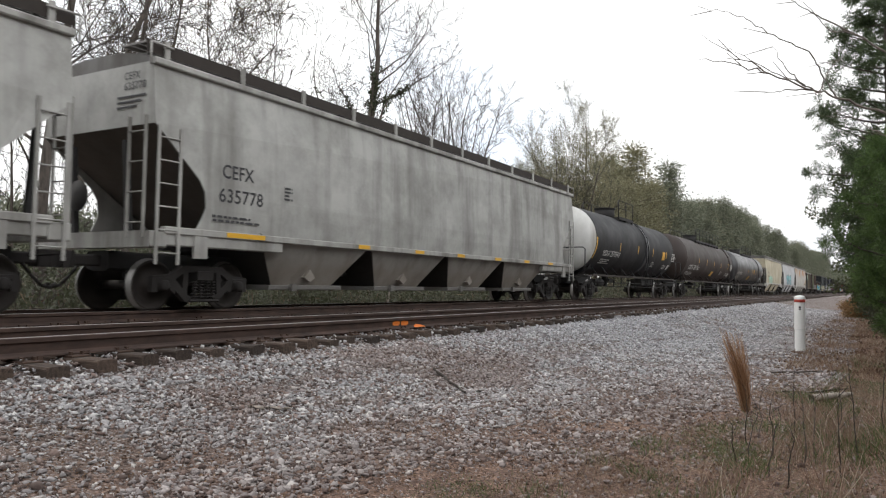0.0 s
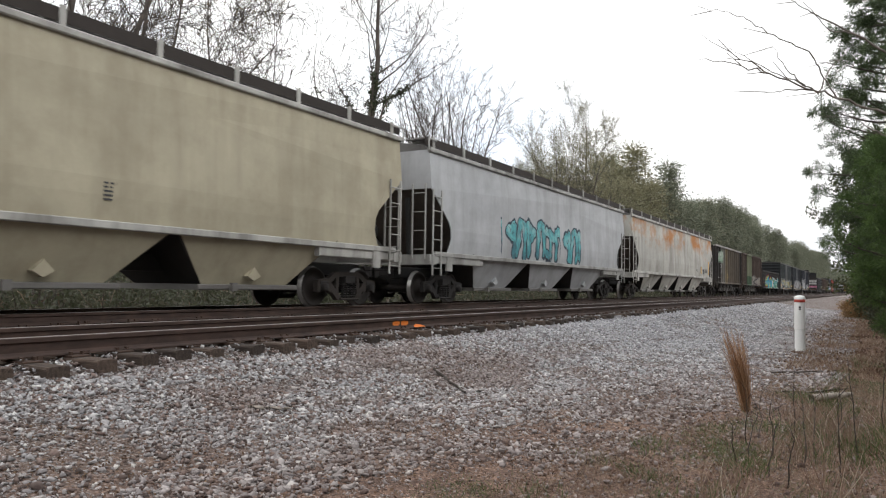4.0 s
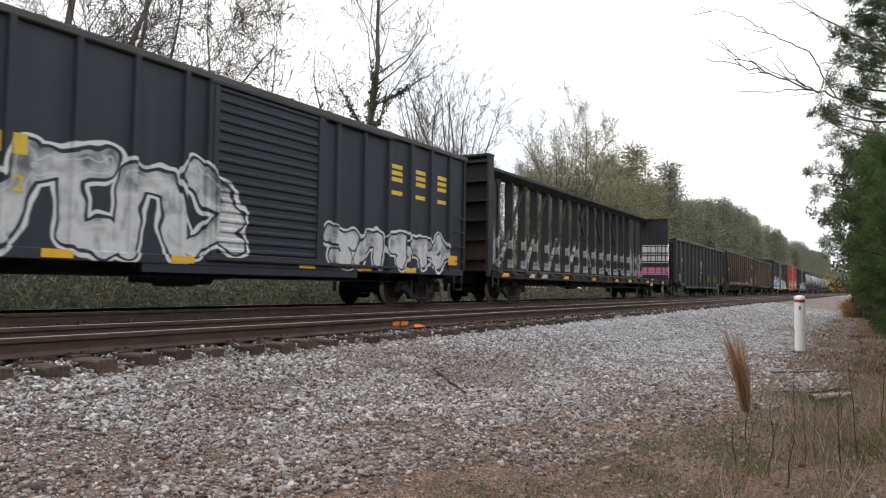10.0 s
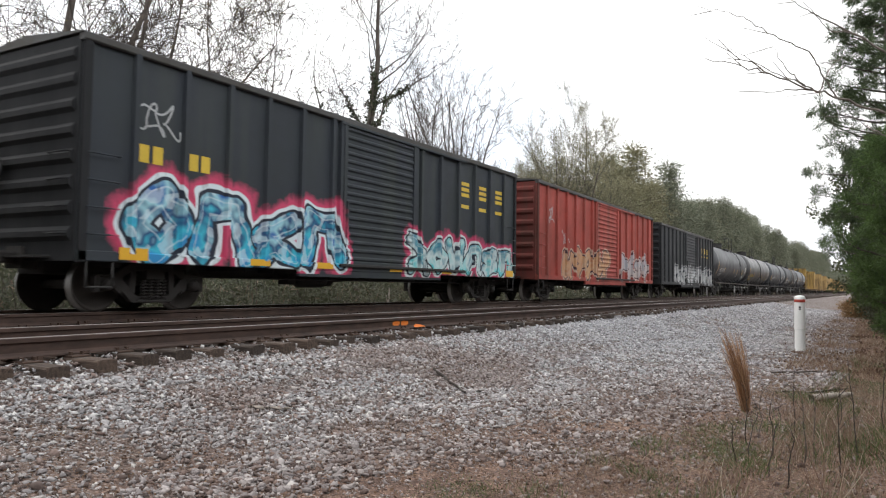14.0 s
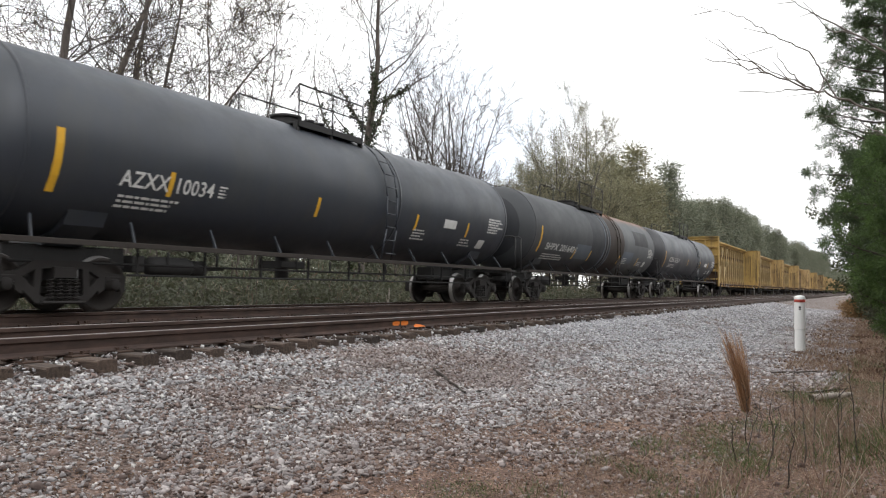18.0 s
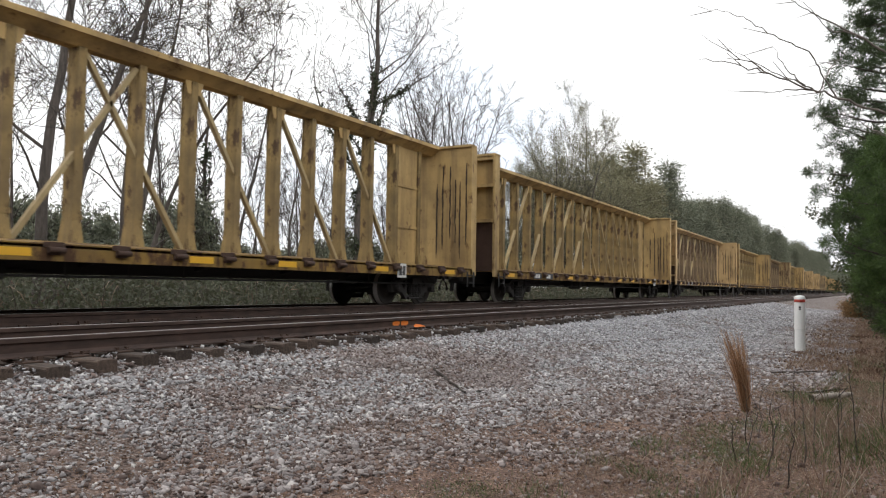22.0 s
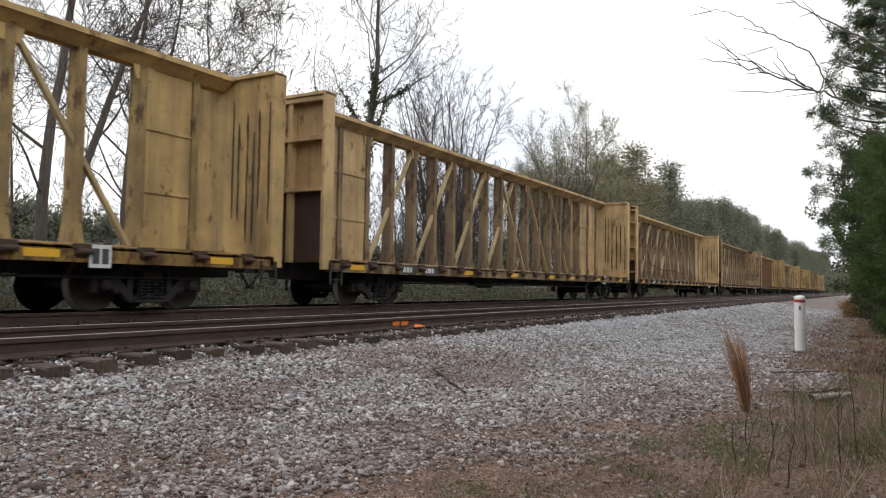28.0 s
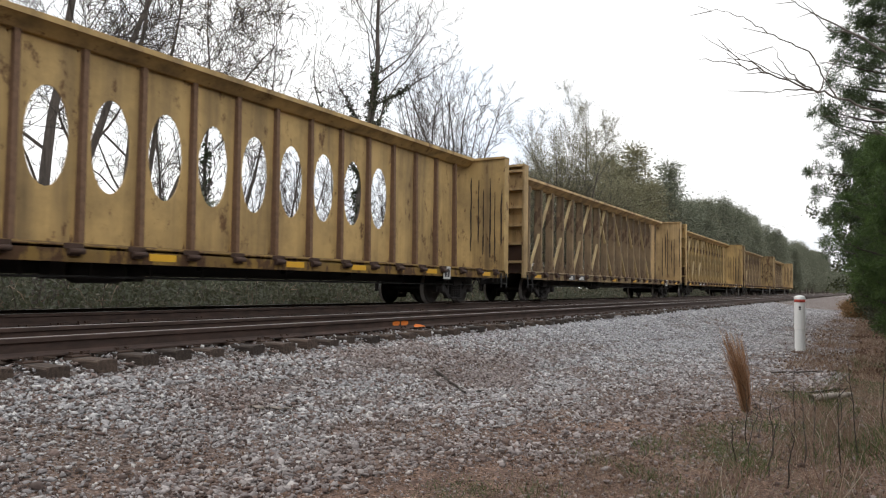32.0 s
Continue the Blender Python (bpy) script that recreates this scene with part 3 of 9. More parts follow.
def fill_cribs(spots):
    """Ballast heaped between the ties, level with their tops by the rail and falling away at their ends."""
    rng = np.random.default_rng(91)
    pts, sizes = [], []
    for a, b in zip(spots, spots[1:]):
        if a > 44:
            break
        k = 95 if a < 16 else 55 if a < 28 else 34
        x, y = rng.uniform(a + 0.125, b - 0.125, k), rng.uniform(6.24, 6.95, k)
        z = np.interp(y, [6.24, 6.42, 6.6, 6.95], [-0.37, -0.30, -0.245, -0.225]) + rng.uniform(-0.045, 0.012, k)
        pts.append(np.stack([x, y, z], -1))
        sizes.append((0.022 if a < 16 else 0.028 if a < 28 else 0.036) * rng.lognormal(0, 0.3, k))
    # stray stones on the ends of the ties
    k = 170
    x, y = rng.uniform(4, 24, k), rng.uniform(6.5, 6.9, k)
    pts.append(np.stack([x, y, np.full(k, -0.195)], -1))
    sizes.append(rng.uniform(0.010, 0.022, k))
    stones("ballast", "crushed grey granite ballast heaped between the ties", np.concatenate(pts), np.concatenate(sizes), 93)


fill_cribs(near_ties)

# ---- lettering ----
TEXTS = {}


def letter_meshes(words):
    """Turns words into flat meshes, one for each, that stand in the xz plane and start at the origin; height 1."""
    obs = []
    for w in words:
        cu = bpy.data.curves.new("lettering", "FONT")
        cu.body, cu.size, cu.space_character, cu.resolution_u, cu.offset = w, 1.4, 1.05, 3, 0.018
        obs.append((w, new("lettering", cu)))
    dg = bpy.context.evaluated_depsgraph_get()
    for w, ob in obs:
        TEXTS[w] = bpy.data.meshes.new_from_object(ob.evaluated_get(dg))
    for w, ob in obs:
        cu = ob.data
        bpy.data.objects.remove(ob)
        bpy.data.curves.remove(cu)


letter_meshes(["CEFX", "635778", "NSXX 257554", "CBTX 781124", "NBTX 784692", "NATX 252811", "AZXX 10034", "SHPX 201640", "AZXX 10330", "AZXX 10198", "DE", "FX", "02", "21", "09",
               "RGCX", "2005", "141", "944", "130", "412", "712", "200", "277", "DR", "EX", "MCEX 602", "TTZX", "86553", "85359", "NAHX", "516368", "BN", "T"])


def lettering(word, parent, x, z, height, material, y=-1.56, label="", squeeze=1.0, width=None):
    me = TEXTS[word].copy()
    if width:
        squeeze = width / height / max(p.co.x for p in me.vertices)
    me.materials.clear()
    me.materials.append(material)
    ob = new("lettering", me)
    ob.parent = parent
    ob.matrix_basis = pose(x, y, z, 90, 0, 0) @ Matrix.Diagonal((height * squeeze, height, height, 1))
    return tagged(ob, label or "stencilled lettering")


def bars(parent, x, z, w, rows, material, y=-1.56, h=0.05, gap=0.035, seed=1, name="data_panel"):
    """Small stencils that cannot be read: rows of short bars."""
    rng = random.Random(seed)
    s = Shape()
    for r in range(rows):
        zz, xx = z - r * (h + gap), x
        end = x + w * rng.uniform(0.65, 1.0)
        while xx < end:
            d = rng.uniform(0.06, 0.22)
            s.box(xx, min(end, xx + d), y - 0.002, y + 0.002, zz, zz + h)
            xx += d + 0.035
    ob = part(name, s, material, parent)
    ob["kind"] = "stuff"
    return ob


def plate_mark(parent, x, z, w, h, material, y=-1.56, name="reflector"):
    return part(name, Shape().box(x, x + w, y - 0.003, y + 0.002, z, z + h), material, parent)


# ---- trucks and running gear ----


def build_truck_meshes():
    r = 0.457
    w = Shape()
    for s in (-1, 1):
        o = s * 0.7175
        w.lathe_y([(o - s * 0.07, 0.0), (o - s * 0.07, 0.12), (o - s * 0.02, 0.15), (o - s * 0.02, 0.36), (o - s * 0.06, 0.39), (o - s * 0.062, 0.485), (o - s * 0.036, 0.487), (o - s * 0.03, r),
                   (o + s * 0.07, r - 0.005), (o + s * 0.075, 0.40), (o + s * 0.03, 0.37), (o + s * 0.02, 0.17), (o + s * 0.075, 0.14), (o + s * 0.08, 0.0)], 0, 0, 32)
    w.tube((0, -1.02, 0), (0, 1.02, 0), 0.085, n=12)
    for s in (-1, 1):
        for k in range(3):
            a = 2 * math.pi * k / 3
            w.tube((0.055 * math.cos(a), s * 1.02, 0.055 * math.sin(a)), (0.055 * math.cos(a), s * 1.135, 0.055 * math.sin(a)), 0.018, n=6)
    tread = Shape()
    for s in (-1, 1):
        o = s * 0.7175
        tread.lathe_y([(o - s * 0.028, r + 0.0015), (o + s * 0.06, r - 0.003)], 0, 0, 32)
    side = Shape()
    y0, y1 = -0.06, 0.06
    # cast frame: top member, two sloping arms, spring seat, pedestal jaws
    side.prism_y([(-1.10, 0.50), (-0.70, 0.52), (-0.42, 0.70), (0.42, 0.70), (0.70, 0.52), (1.10, 0.50), (1.10, 0.62), (0.72, 0.66), (0.46, 0.82), (-0.46, 0.82), (-0.72, 0.66), (-1.10, 0.62)], y0, y1)
    side.prism_y([(-0.80, 0.53), (-0.40, 0.16), (0.40, 0.16), (0.80, 0.53), (0.62, 0.56), (0.33, 0.27), (-0.33, 0.27), (-0.62, 0.56)], y0, y1)
    for sx in (-1, 1):
        side.prism_y([(sx * 0.36, 0.25), (sx * 0.47, 0.25), (sx * 0.44, 0.75), (sx * 0.33, 0.75)], y0, y1)
        side.prism_y([(sx * 0.62, 0.30), (sx * 0.74, 0.38), (sx * 0.76, 0.56), (sx * 0.66, 0.58)], y0, y1)
        side.prism_y([(sx * 1.02, 0.34), (sx * 1.12, 0.34), (sx * 1.12, 0.60), (sx * 1.02, 0.60)], y0, y1)
    side.chamfer(-0.34, 0.34, -0.14, 0.14, 0.15, 0.20, 0.02)
    bearing = Shape()
    bearing.lathe_y([(-0.15, 0.0), (-0.15, 0.075), (-0.12, 0.095), (0.06, 0.115), (0.1, 0.115)], 0, 0.457, 16)
    bearing.chamfer(-0.14, 0.14, -0.075, 0.075, 0.50, 0.60, 0.02)
    spring = Shape()
    for sx in (-0.21, -0.07, 0.07, 0.21):
        ring, rows = [], 36
        for k in range(rows + 1):
            t = k * math.pi / 3
            for q in range(4):
                rr, zz = 0.052 + 0.015 * math.cos(q * math.pi / 2), 0.015 * math.sin(q * math.pi / 2)
                ring.append((sx + rr * math.cos(t), -0.075 + rr * math.sin(t), 0.21 + 0.33 * k / rows + zz))
        spring.add(ring, [(k * 4 + q, k * 4 + (q + 1) % 4, k * 4 + 4 + (q + 1) % 4, k * 4 + 4 + q) for k in range(rows) for q in range(4)])
    bolster = Shape()
    bolster.prism_x([(-1.16, 0.56), (-0.5, 0.44), (0.5, 0.44), (1.16, 0.56), (1.16, 0.72), (0.4, 0.76), (-0.4, 0.76), (-1.16, 0.72)], -0.19, 0.19)
    bolster.tube((0, 0, 0.74), (0, 0, 0.86), 0.2, n=16)
    brake = Shape()
    for sx in (-1, 1):
        brake.beam((sx * 0.36, -0.75, 0.36), (sx * 0.36, 0.75, 0.36), 0.07, 0.10)
        for sy in (-1, 1):
            brake.prism_y([(sx * 0.36, 0.25), (sx * 0.43, 0.24), (sx * 0.46, 0.46), (sx * 0.40, 0.62), (sx * 0.34, 0.60)], sy * 0.7 - 0.05, sy * 0.7 + 0.05)
    return dict(wheelset=w.mesh("wheelset", M_WHEEL), tread=tread.mesh("tread", M_TREAD), side=side.mesh("side_frame", M_TRUCK), bearing=bearing.mesh("bearing", M_TRUCK),
                spring=spring.mesh("spring_group", M_TRUCK), bolster=bolster.mesh("bolster", M_TRUCK), brake=brake.mesh("brake_beam", M_TRUCK))


TRUCK = build_truck_meshes()
# the rim that runs on the rail is polished bright
TRUCK["wheelset"].materials.append(M_TREAD)
for face in TRUCK["wheelset"].polygons:
    if 0.447 < math.hypot(face.center.x, face.center.z) < 0.470:
        face.material_index = 1
M_DUSTY = plain("dusty_cast_steel", (0.036, 0.029, 0.025), 0.9, 0.0, 0.4, 4.0)
M_GREYTRUCK = plain("greyish_cast_steel", (0.034, 0.032, 0.031), 0.85, 0.0, 0.3, 4.0)
SIDE_VARIANTS = [TRUCK["side"]]
for mat in (M_DUSTY, M_GREYTRUCK):
    me2 = TRUCK["side"].copy()
    me2.materials.clear()
    me2.materials.append(mat)
    SIDE_VARIANTS.append(me2)
BRAKE_GAP = 0.04


def truck(car, x, variant=0):
    """A freight truck: bolster, two cast side frames with bearings and springs, two wheelsets that turn."""
    t = part("truck", TRUCK["bolster"], None, car, at=pose(x, 0, 0))
    for s in (-1, 1):
        m = pose(0, s * 1.02, 0) if s < 0 else pose(0, s * 1.02, 0, 0, 0, 180)
        part("side_frame", SIDE_VARIANTS[variant], None, t, at=m)
        for q in (-0.89, 0.89):
            part("bearing", TRUCK["bearing"], None, t, at=m @ pose(q, 0, 0))
        part("spring_group", TRUCK["spring"], None, t, at=m)
    part("brake_beam", TRUCK["brake"], None, t)
    for s in (-1, 1):
        ws = part("wheelset", TRUCK["wheelset"], None, t)
        ws.matrix_parent_inverse = pose(s * 0.89, 0, 0.457)
        WHEELSETS.append(ws)
    return t


WHEELSETS = []


def build_coupler_mesh():
    s = Shape()
    s.chamfer(-0.55, 0.25, -0.09, 0.09, 0.78, 0.98, 0.03)
    s.prism_z([(0.2, -0.14), (0.38, -0.20), (0.52, -0.12), (0.50, 0.02), (0.36, 0.05), (0.42, 0.16), (0.30, 0.20), (0.18, 0.12)], 0.74, 1.02)
    s.chamfer(-0.75, -0.35, -0.22, 0.22, 0.70, 1.06, 0.03)
    hose = [(-0.25, -0.42, 0.80), (-0.12, -0.46, 0.62), (0.10, -0.40, 0.44), (0.35, -0.25, 0.40), (0.52, -0.1, 0.46)]
    s.pipe(hose, 0.028, 6)
    s.pipe([(-0.15, -1.30, 0.92), (-0.10, -0.35, 0.90), (0.15, -0.15, 1.04)], 0.016, 5)
    return s.mesh("coupler", M_TRUCK)


COUPLER_MESH = build_coupler_mesh()


def couplers(car, half):
    for s in (-1, 1):
        part("coupler", COUPLER_MESH, None, car, at=pose(s * (half - 0.52), 0, 0) if s > 0 else pose(-(half - 0.52), 0, 0, 0, 0, 180))


def ladder(car, x, y, z0, z1, w, mat, n=None, along="x", name="ladder"):
    """Upright stiles and rungs; along says in which way the rungs run."""
    n = n or max(2, round((z1 - z0) / 0.42))
    s = Shape()
    for k in (-0.5, 0.5):
        p = (x + k * w, y) if along == "x" else (x, y + k * w)
        s.box(p[0] - 0.028, p[0] + 0.028, p[1] - 0.014, p[1] + 0.014, z0, z1)
    for i in range(n):
        z = z0 + (i + 0.5) * (z1 - z0) / n
        a = (x - w / 2, y, z) if along == "x" else (x, y - w / 2, z)
        b = (x + w / 2, y, z) if along == "x" else (x, y + w / 2, z)
        s.tube(a, b, 0.014, n=6)
    return part(name, s, mat, car)


def brake_gear(car, x, mat=None, y=-0.6, z=0.75):
    """Air reservoir, brake cylinder and valve under the floor, with pipes along the car."""
    mat = mat or M_BLACK
    s = Shape()
    s.lathe_x([(x - 0.55, 0.0), (x - 0.5, 0.14), (x - 0.4, 0.19), (x + 0.4, 0.19), (x + 0.5, 0.14), (x + 0.55, 0)], y, z, 14)
    s.chamfer(x - 0.9, x - 0.65, y - 0.15, y + 0.15, z - 0.12, z + 0.18, 0.02)
    s.lathe_x([(x + 0.8, 0.0), (x + 0.8, 0.15), (x + 1.15, 0.15), (x + 1.15, 0.05), (x + 1.7, 0.03)], y + 0.35, z, 12)
    part("air_brake_gear", s, mat, car)


def brake_pipe(car, half, z=0.72, y=-0.95):
    s = Shape()
    s.tube((-half + 0.9, y, z), (half - 0.9, y, z), 0.022, n=6)
    k = -half + 2.6
    while k < half - 2.4:
        s.box(k - 0.025, k + 0.025, y - 0.01, y + 0.01, z - 0.02, z + 0.25)
        k += 1.15
    part("brake_pipe", s, M_BLACK, car)


# ---- box car ----


def boxcar(name, label, length, coupled, mat, roof_mat, top=4.36, sill=0.82, door_w=3.1, door_at=0.0, ribs=6, end_mat=None, door_mat=None, posts=True, variant=0, group="freight cars in the train"):
    """A box car with pressed side posts, a ribbed sliding door, corrugated ends and a low roof."""
    car = thing(name, label, "freight car", group)
    h, w = length / 2, 1.50
    end_mat, door_mat = end_mat or mat, door_mat or mat
    d0, d1 = door_at - door_w / 2, door_at + door_w / 2
    for a, b, nm in ((-h, d0, "side_panel"), (d1, h, "side_panel")):
        s = Shape().box(a, b, -w, -w + 0.04, sill + 0.16, top - 0.06)
        part(nm, s, mat, car)
        for i in range(ribs + 1):
            k = 0.95 + 1.03 * i
            x = a + k if a < 0 and b < d1 else b - k
            x = min(max(x, a + 0.06), b - 0.06)
            r = Shape()
            r.prism_z([(x - 0.062, -w), (x - 0.05, -w - 0.085), (x + 0.05, -w - 0.085), (x + 0.062, -w)], sill + 0.14, top - 0.10)
            part("side_post", r, mat, car)
    part("far_side", Shape().box(-h, h, w - 0.04, w, sill + 0.1, top - 0.06), mat, car)
    part("side_sill", Shape().chamfer(-h, h, -w - 0.065, -w + 0.06, sill, sill + 0.17, 0.015).box(d0 - 1.4, d1 + 1.4, -w - 0.05, -w + 0.03, sill - 0.14, sill), mat, car)
    part("top_chord", Shape().chamfer(-h - 0.04, h + 0.04, -w - 0.085, -w + 0.05, top - 0.13, top, 0.02), roof_mat, car)
    door = Shape().box(d0 + 0.03, d1 - 0.03, -w - 0.05, -w, sill + 0.20, top - 0.16)
    part("door", door, door_mat, car, "ribbed sliding door")
    leaf = car.children[-1]
    k = 17
    for i in range(k):
        z = sill + 0.30 + (top - 0.55 - sill) * i / (k - 1)
        r = Shape().prism_x([(-w - 0.05, z - 0.055), (-w - 0.085, z - 0.02), (-w - 0.085, z + 0.02), (-w - 0.05, z + 0.055)], d0 + 0.14, d1 - 0.14)
        part("door_rib", r, door_mat, leaf)
    fr = Shape()
    for x in (d0 + 0.06, d1 - 0.06):
        fr.chamfer(x - 0.06, x + 0.06, -w - 0.10, -w - 0.02, sill + 0.18, top - 0.14, 0.012)
    fr.chamfer(d0, d1, -w - 0.10, -w - 0.03, sill + 0.16, sill + 0.24, 0.012)
    fr.chamfer(d0 - 0.1, d1 + door_w * 0.9, -w - 0.11, -w - 0.05, top - 0.19, top - 0.12, 0.012)
    fr.box(d0 + 0.09, d0 + 0.15, -w - 0.14, -w - 0.07, sill + 0.6, sill + 1.6)
    part("door_frame", fr, door_mat, leaf)
    lower = Shape().chamfer(d0 - 0.1, d1 + door_w * 0.9, -w - 0.13, -w - 0.05, sill + 0.10, sill + 0.17, 0.012)
    part("door_track", lower, M_BLACK, leaf)
    for sx in (-1, 1):
        e = Shape().box(sx * h - 0.03, sx * h + 0.03, -w + 0.02, w - 0.02, sill, top - 0.06)
        end = part("end_wall", e, end_mat, car, "corrugated steel end")
        k = 8
        for i in range(k):
            z = sill + 0.42 + (top - sill - 0.75) * i / (k - 1)
            c = Shape().prism_y([(sx * h, z - 0.15), (sx * (h + 0.09), z - 0.045), (sx * (h + 0.09), z + 0.045), (sx * h, z + 0.15)], -w + 0.10, w - 0.10)
            part("corrugation", c, end_mat, end)
        part("corner_post", Shape().chamfer(min(sx * h, sx * (h - 0.13)), max(sx * h, sx * (h - 0.13)), -w - 0.065, -w + 0.05, sill - 0.02, top - 0.08, 0.02), end_mat, car)
        part("brake_platform", Shape().box(min(sx * h, sx * (h + 0.3)), max(sx * h, sx * (h + 0.3)), -0.9, 0.9, sill + 0.05, sill + 0.09), M_BLACK, car)
        for i in range(4):
            z = sill + 0.42 + 0.42 * i
            xa, xb = sx * (h - 0.12), sx * (h - 0.66)
            part("grab_iron", Shape().pipe([(xa, -w - 0.02, z), (xa, -w - 0.10, z), (xb, -w - 0.10, z), (xb, -w - 0.02, z)], 0.014), mat, car)
            part("end_grab_iron", Shape().pipe([(sx * h, -w + 0.12, z), (sx * (h + 0.14), -w + 0.12, z), (sx * (h + 0.14), -w + 0.6, z), (sx * h, -w + 0.6, z)], 0.014), end_mat, car)
        xa, xb = sx * (h - 0.16), sx * (h - 0.62)
        part("sill_step", Shape().pipe([(xa, -w - 0.03, sill), (xa, -w - 0.03, sill - 0.40), (xb, -w - 0.03, sill - 0.40), (xb, -w - 0.03, sill)], 0.018), M_BLACK, car)
    roof = Shape().prism_x([(-w - 0.07, top - 0.02), (w + 0.07, top - 0.02), (w + 0.07, top), (0, top + 0.15), (-w - 0.07, top)], -h - 0.06, h + 0.06)
    rf = part("roof", roof, roof_mat, car)
    for i in range(14):
        x = -h + 0.3 + (length - 0.6) * i / 13
        part("roof_seam", Shape().prism_x([(-w - 0.05, top + 0.0), (-w - 0.05, top + 0.035), (0, top + 0.185), (w + 0.05, top + 0.035), (w + 0.05, top), (0, top + 0.14)], x - 0.03, x + 0.03), roof_mat, rf)
    part("wheel_hand_brake", Shape().lathe_x([(-h - 0.20, 0.0), (-h - 0.20, 0.05), (-h - 0.18, 0.27), (-h - 0.16, 0.27), (-h - 0.14, 0.05)], 0.55, sill + 1.5, 18), M_BLACK, car)
    floor = Shape().box(-h, h, -w + 0.04, w - 0.04, sill + 0.05, sill + 0.30).chamfer(-h + 0.2, h - 0.2, -0.35, 0.35, sill - 0.2, sill + 0.06, 0.03)
    for i in range(11):
        x = -h + 0.8 + (length - 1.6) * i / 10
        floor.box(x - 0.06, x + 0.06, -w + 0.1, w - 0.1, sill - 0.08, sill + 0.06)
    part("underframe", floor, M_BLACK, car)
    brake_gear(car, -1.5, z=0.62)
    brake_pipe(car, h, 0.62)
    couplers(car, coupled / 2)
    for sx in (-1, 1):
        truck(car, sx * (h - 1.75), variant)
    return car


# ---- covered hopper ----


M_BAY = plain("bay_black", (0.028, 0.025, 0.023), 0.9, 0.0, 0.5, 3.0)
# slope sheets of open and covered hoppers, darker than the sides
M_COALEND = plain("coal_slope_black", (0.016, 0.014, 0.013), 0.9, 0.0, 0.5, 1.5)
M_SLOPE = plain("slope_brown", (0.10, 0.085, 0.072), 0.9, 0.0, 0.5, 1.2)


def bays(car, half, n, z0, mat, zt, inner=2.6):
    """Discharge hoppers: steep funnels side by side, with gates at the foot."""
    span = 2 * (half - inner)
    for i in range(n):
        c = -half + inner + span * (i + 0.5) / n
        a = span / n / 2 - 0.04
        g = a * 0.52
        s = Shape().hexa([(c - g, -0.95, z0), (c + g, -0.95, z0), (c + g, 0.95, z0), (c - g, 0.95, z0)], [(c - a, -1.44, zt), (c + a, -1.44, zt), (c + a, 1.44, zt), (c - a, 1.44, zt)])
        # bay slopes are near black; only the outer sheets take the car's paint
        b = part("hopper_bay", s, M_BAY, car, "dark slope of the discharge bay")
        for sgn in (-1, 1):
            part("bay_sheet", Shape().hexa([(c - g - 0.02, sgn * 0.956, z0), (c + g + 0.02, sgn * 0.956, z0), (c + g + 0.02, sgn * 0.966, z0), (c - g - 0.02, sgn * 0.966, z0)],
                                           [(c - a * 0.97, sgn * 1.446, zt), (c + a * 0.97, sgn * 1.446, zt), (c + a * 0.97, sgn * 1.456, zt), (c - a * 0.97, sgn * 1.456, zt)]), mat, b, "painted outer sheet of the bay")
        gate = Shape().chamfer(c - g - 0.25, c + g + 0.25, -1.12, 1.12, z0 - 0.08, z0 + 0.03, 0.02)
        gate.tube((c - 0.55, -1.2, z0 - 0.02), (c - 0.55, 1.2, z0 - 0.02), 0.05, n=8).box(c - 0.62, c - 0.48, -1.24, -1.16, z0 - 0.1, z0 + 0.06)
        part("outlet_gate", gate, M_STEEL, b)
        part("shroud", Shape().prism_y([(c - 0.18, z0 + 0.20), (c, z0 + 0.10), (c + 0.18, z0 + 0.20), (c, z0 + 0.38)], -1.2, -1.08), mat, b)


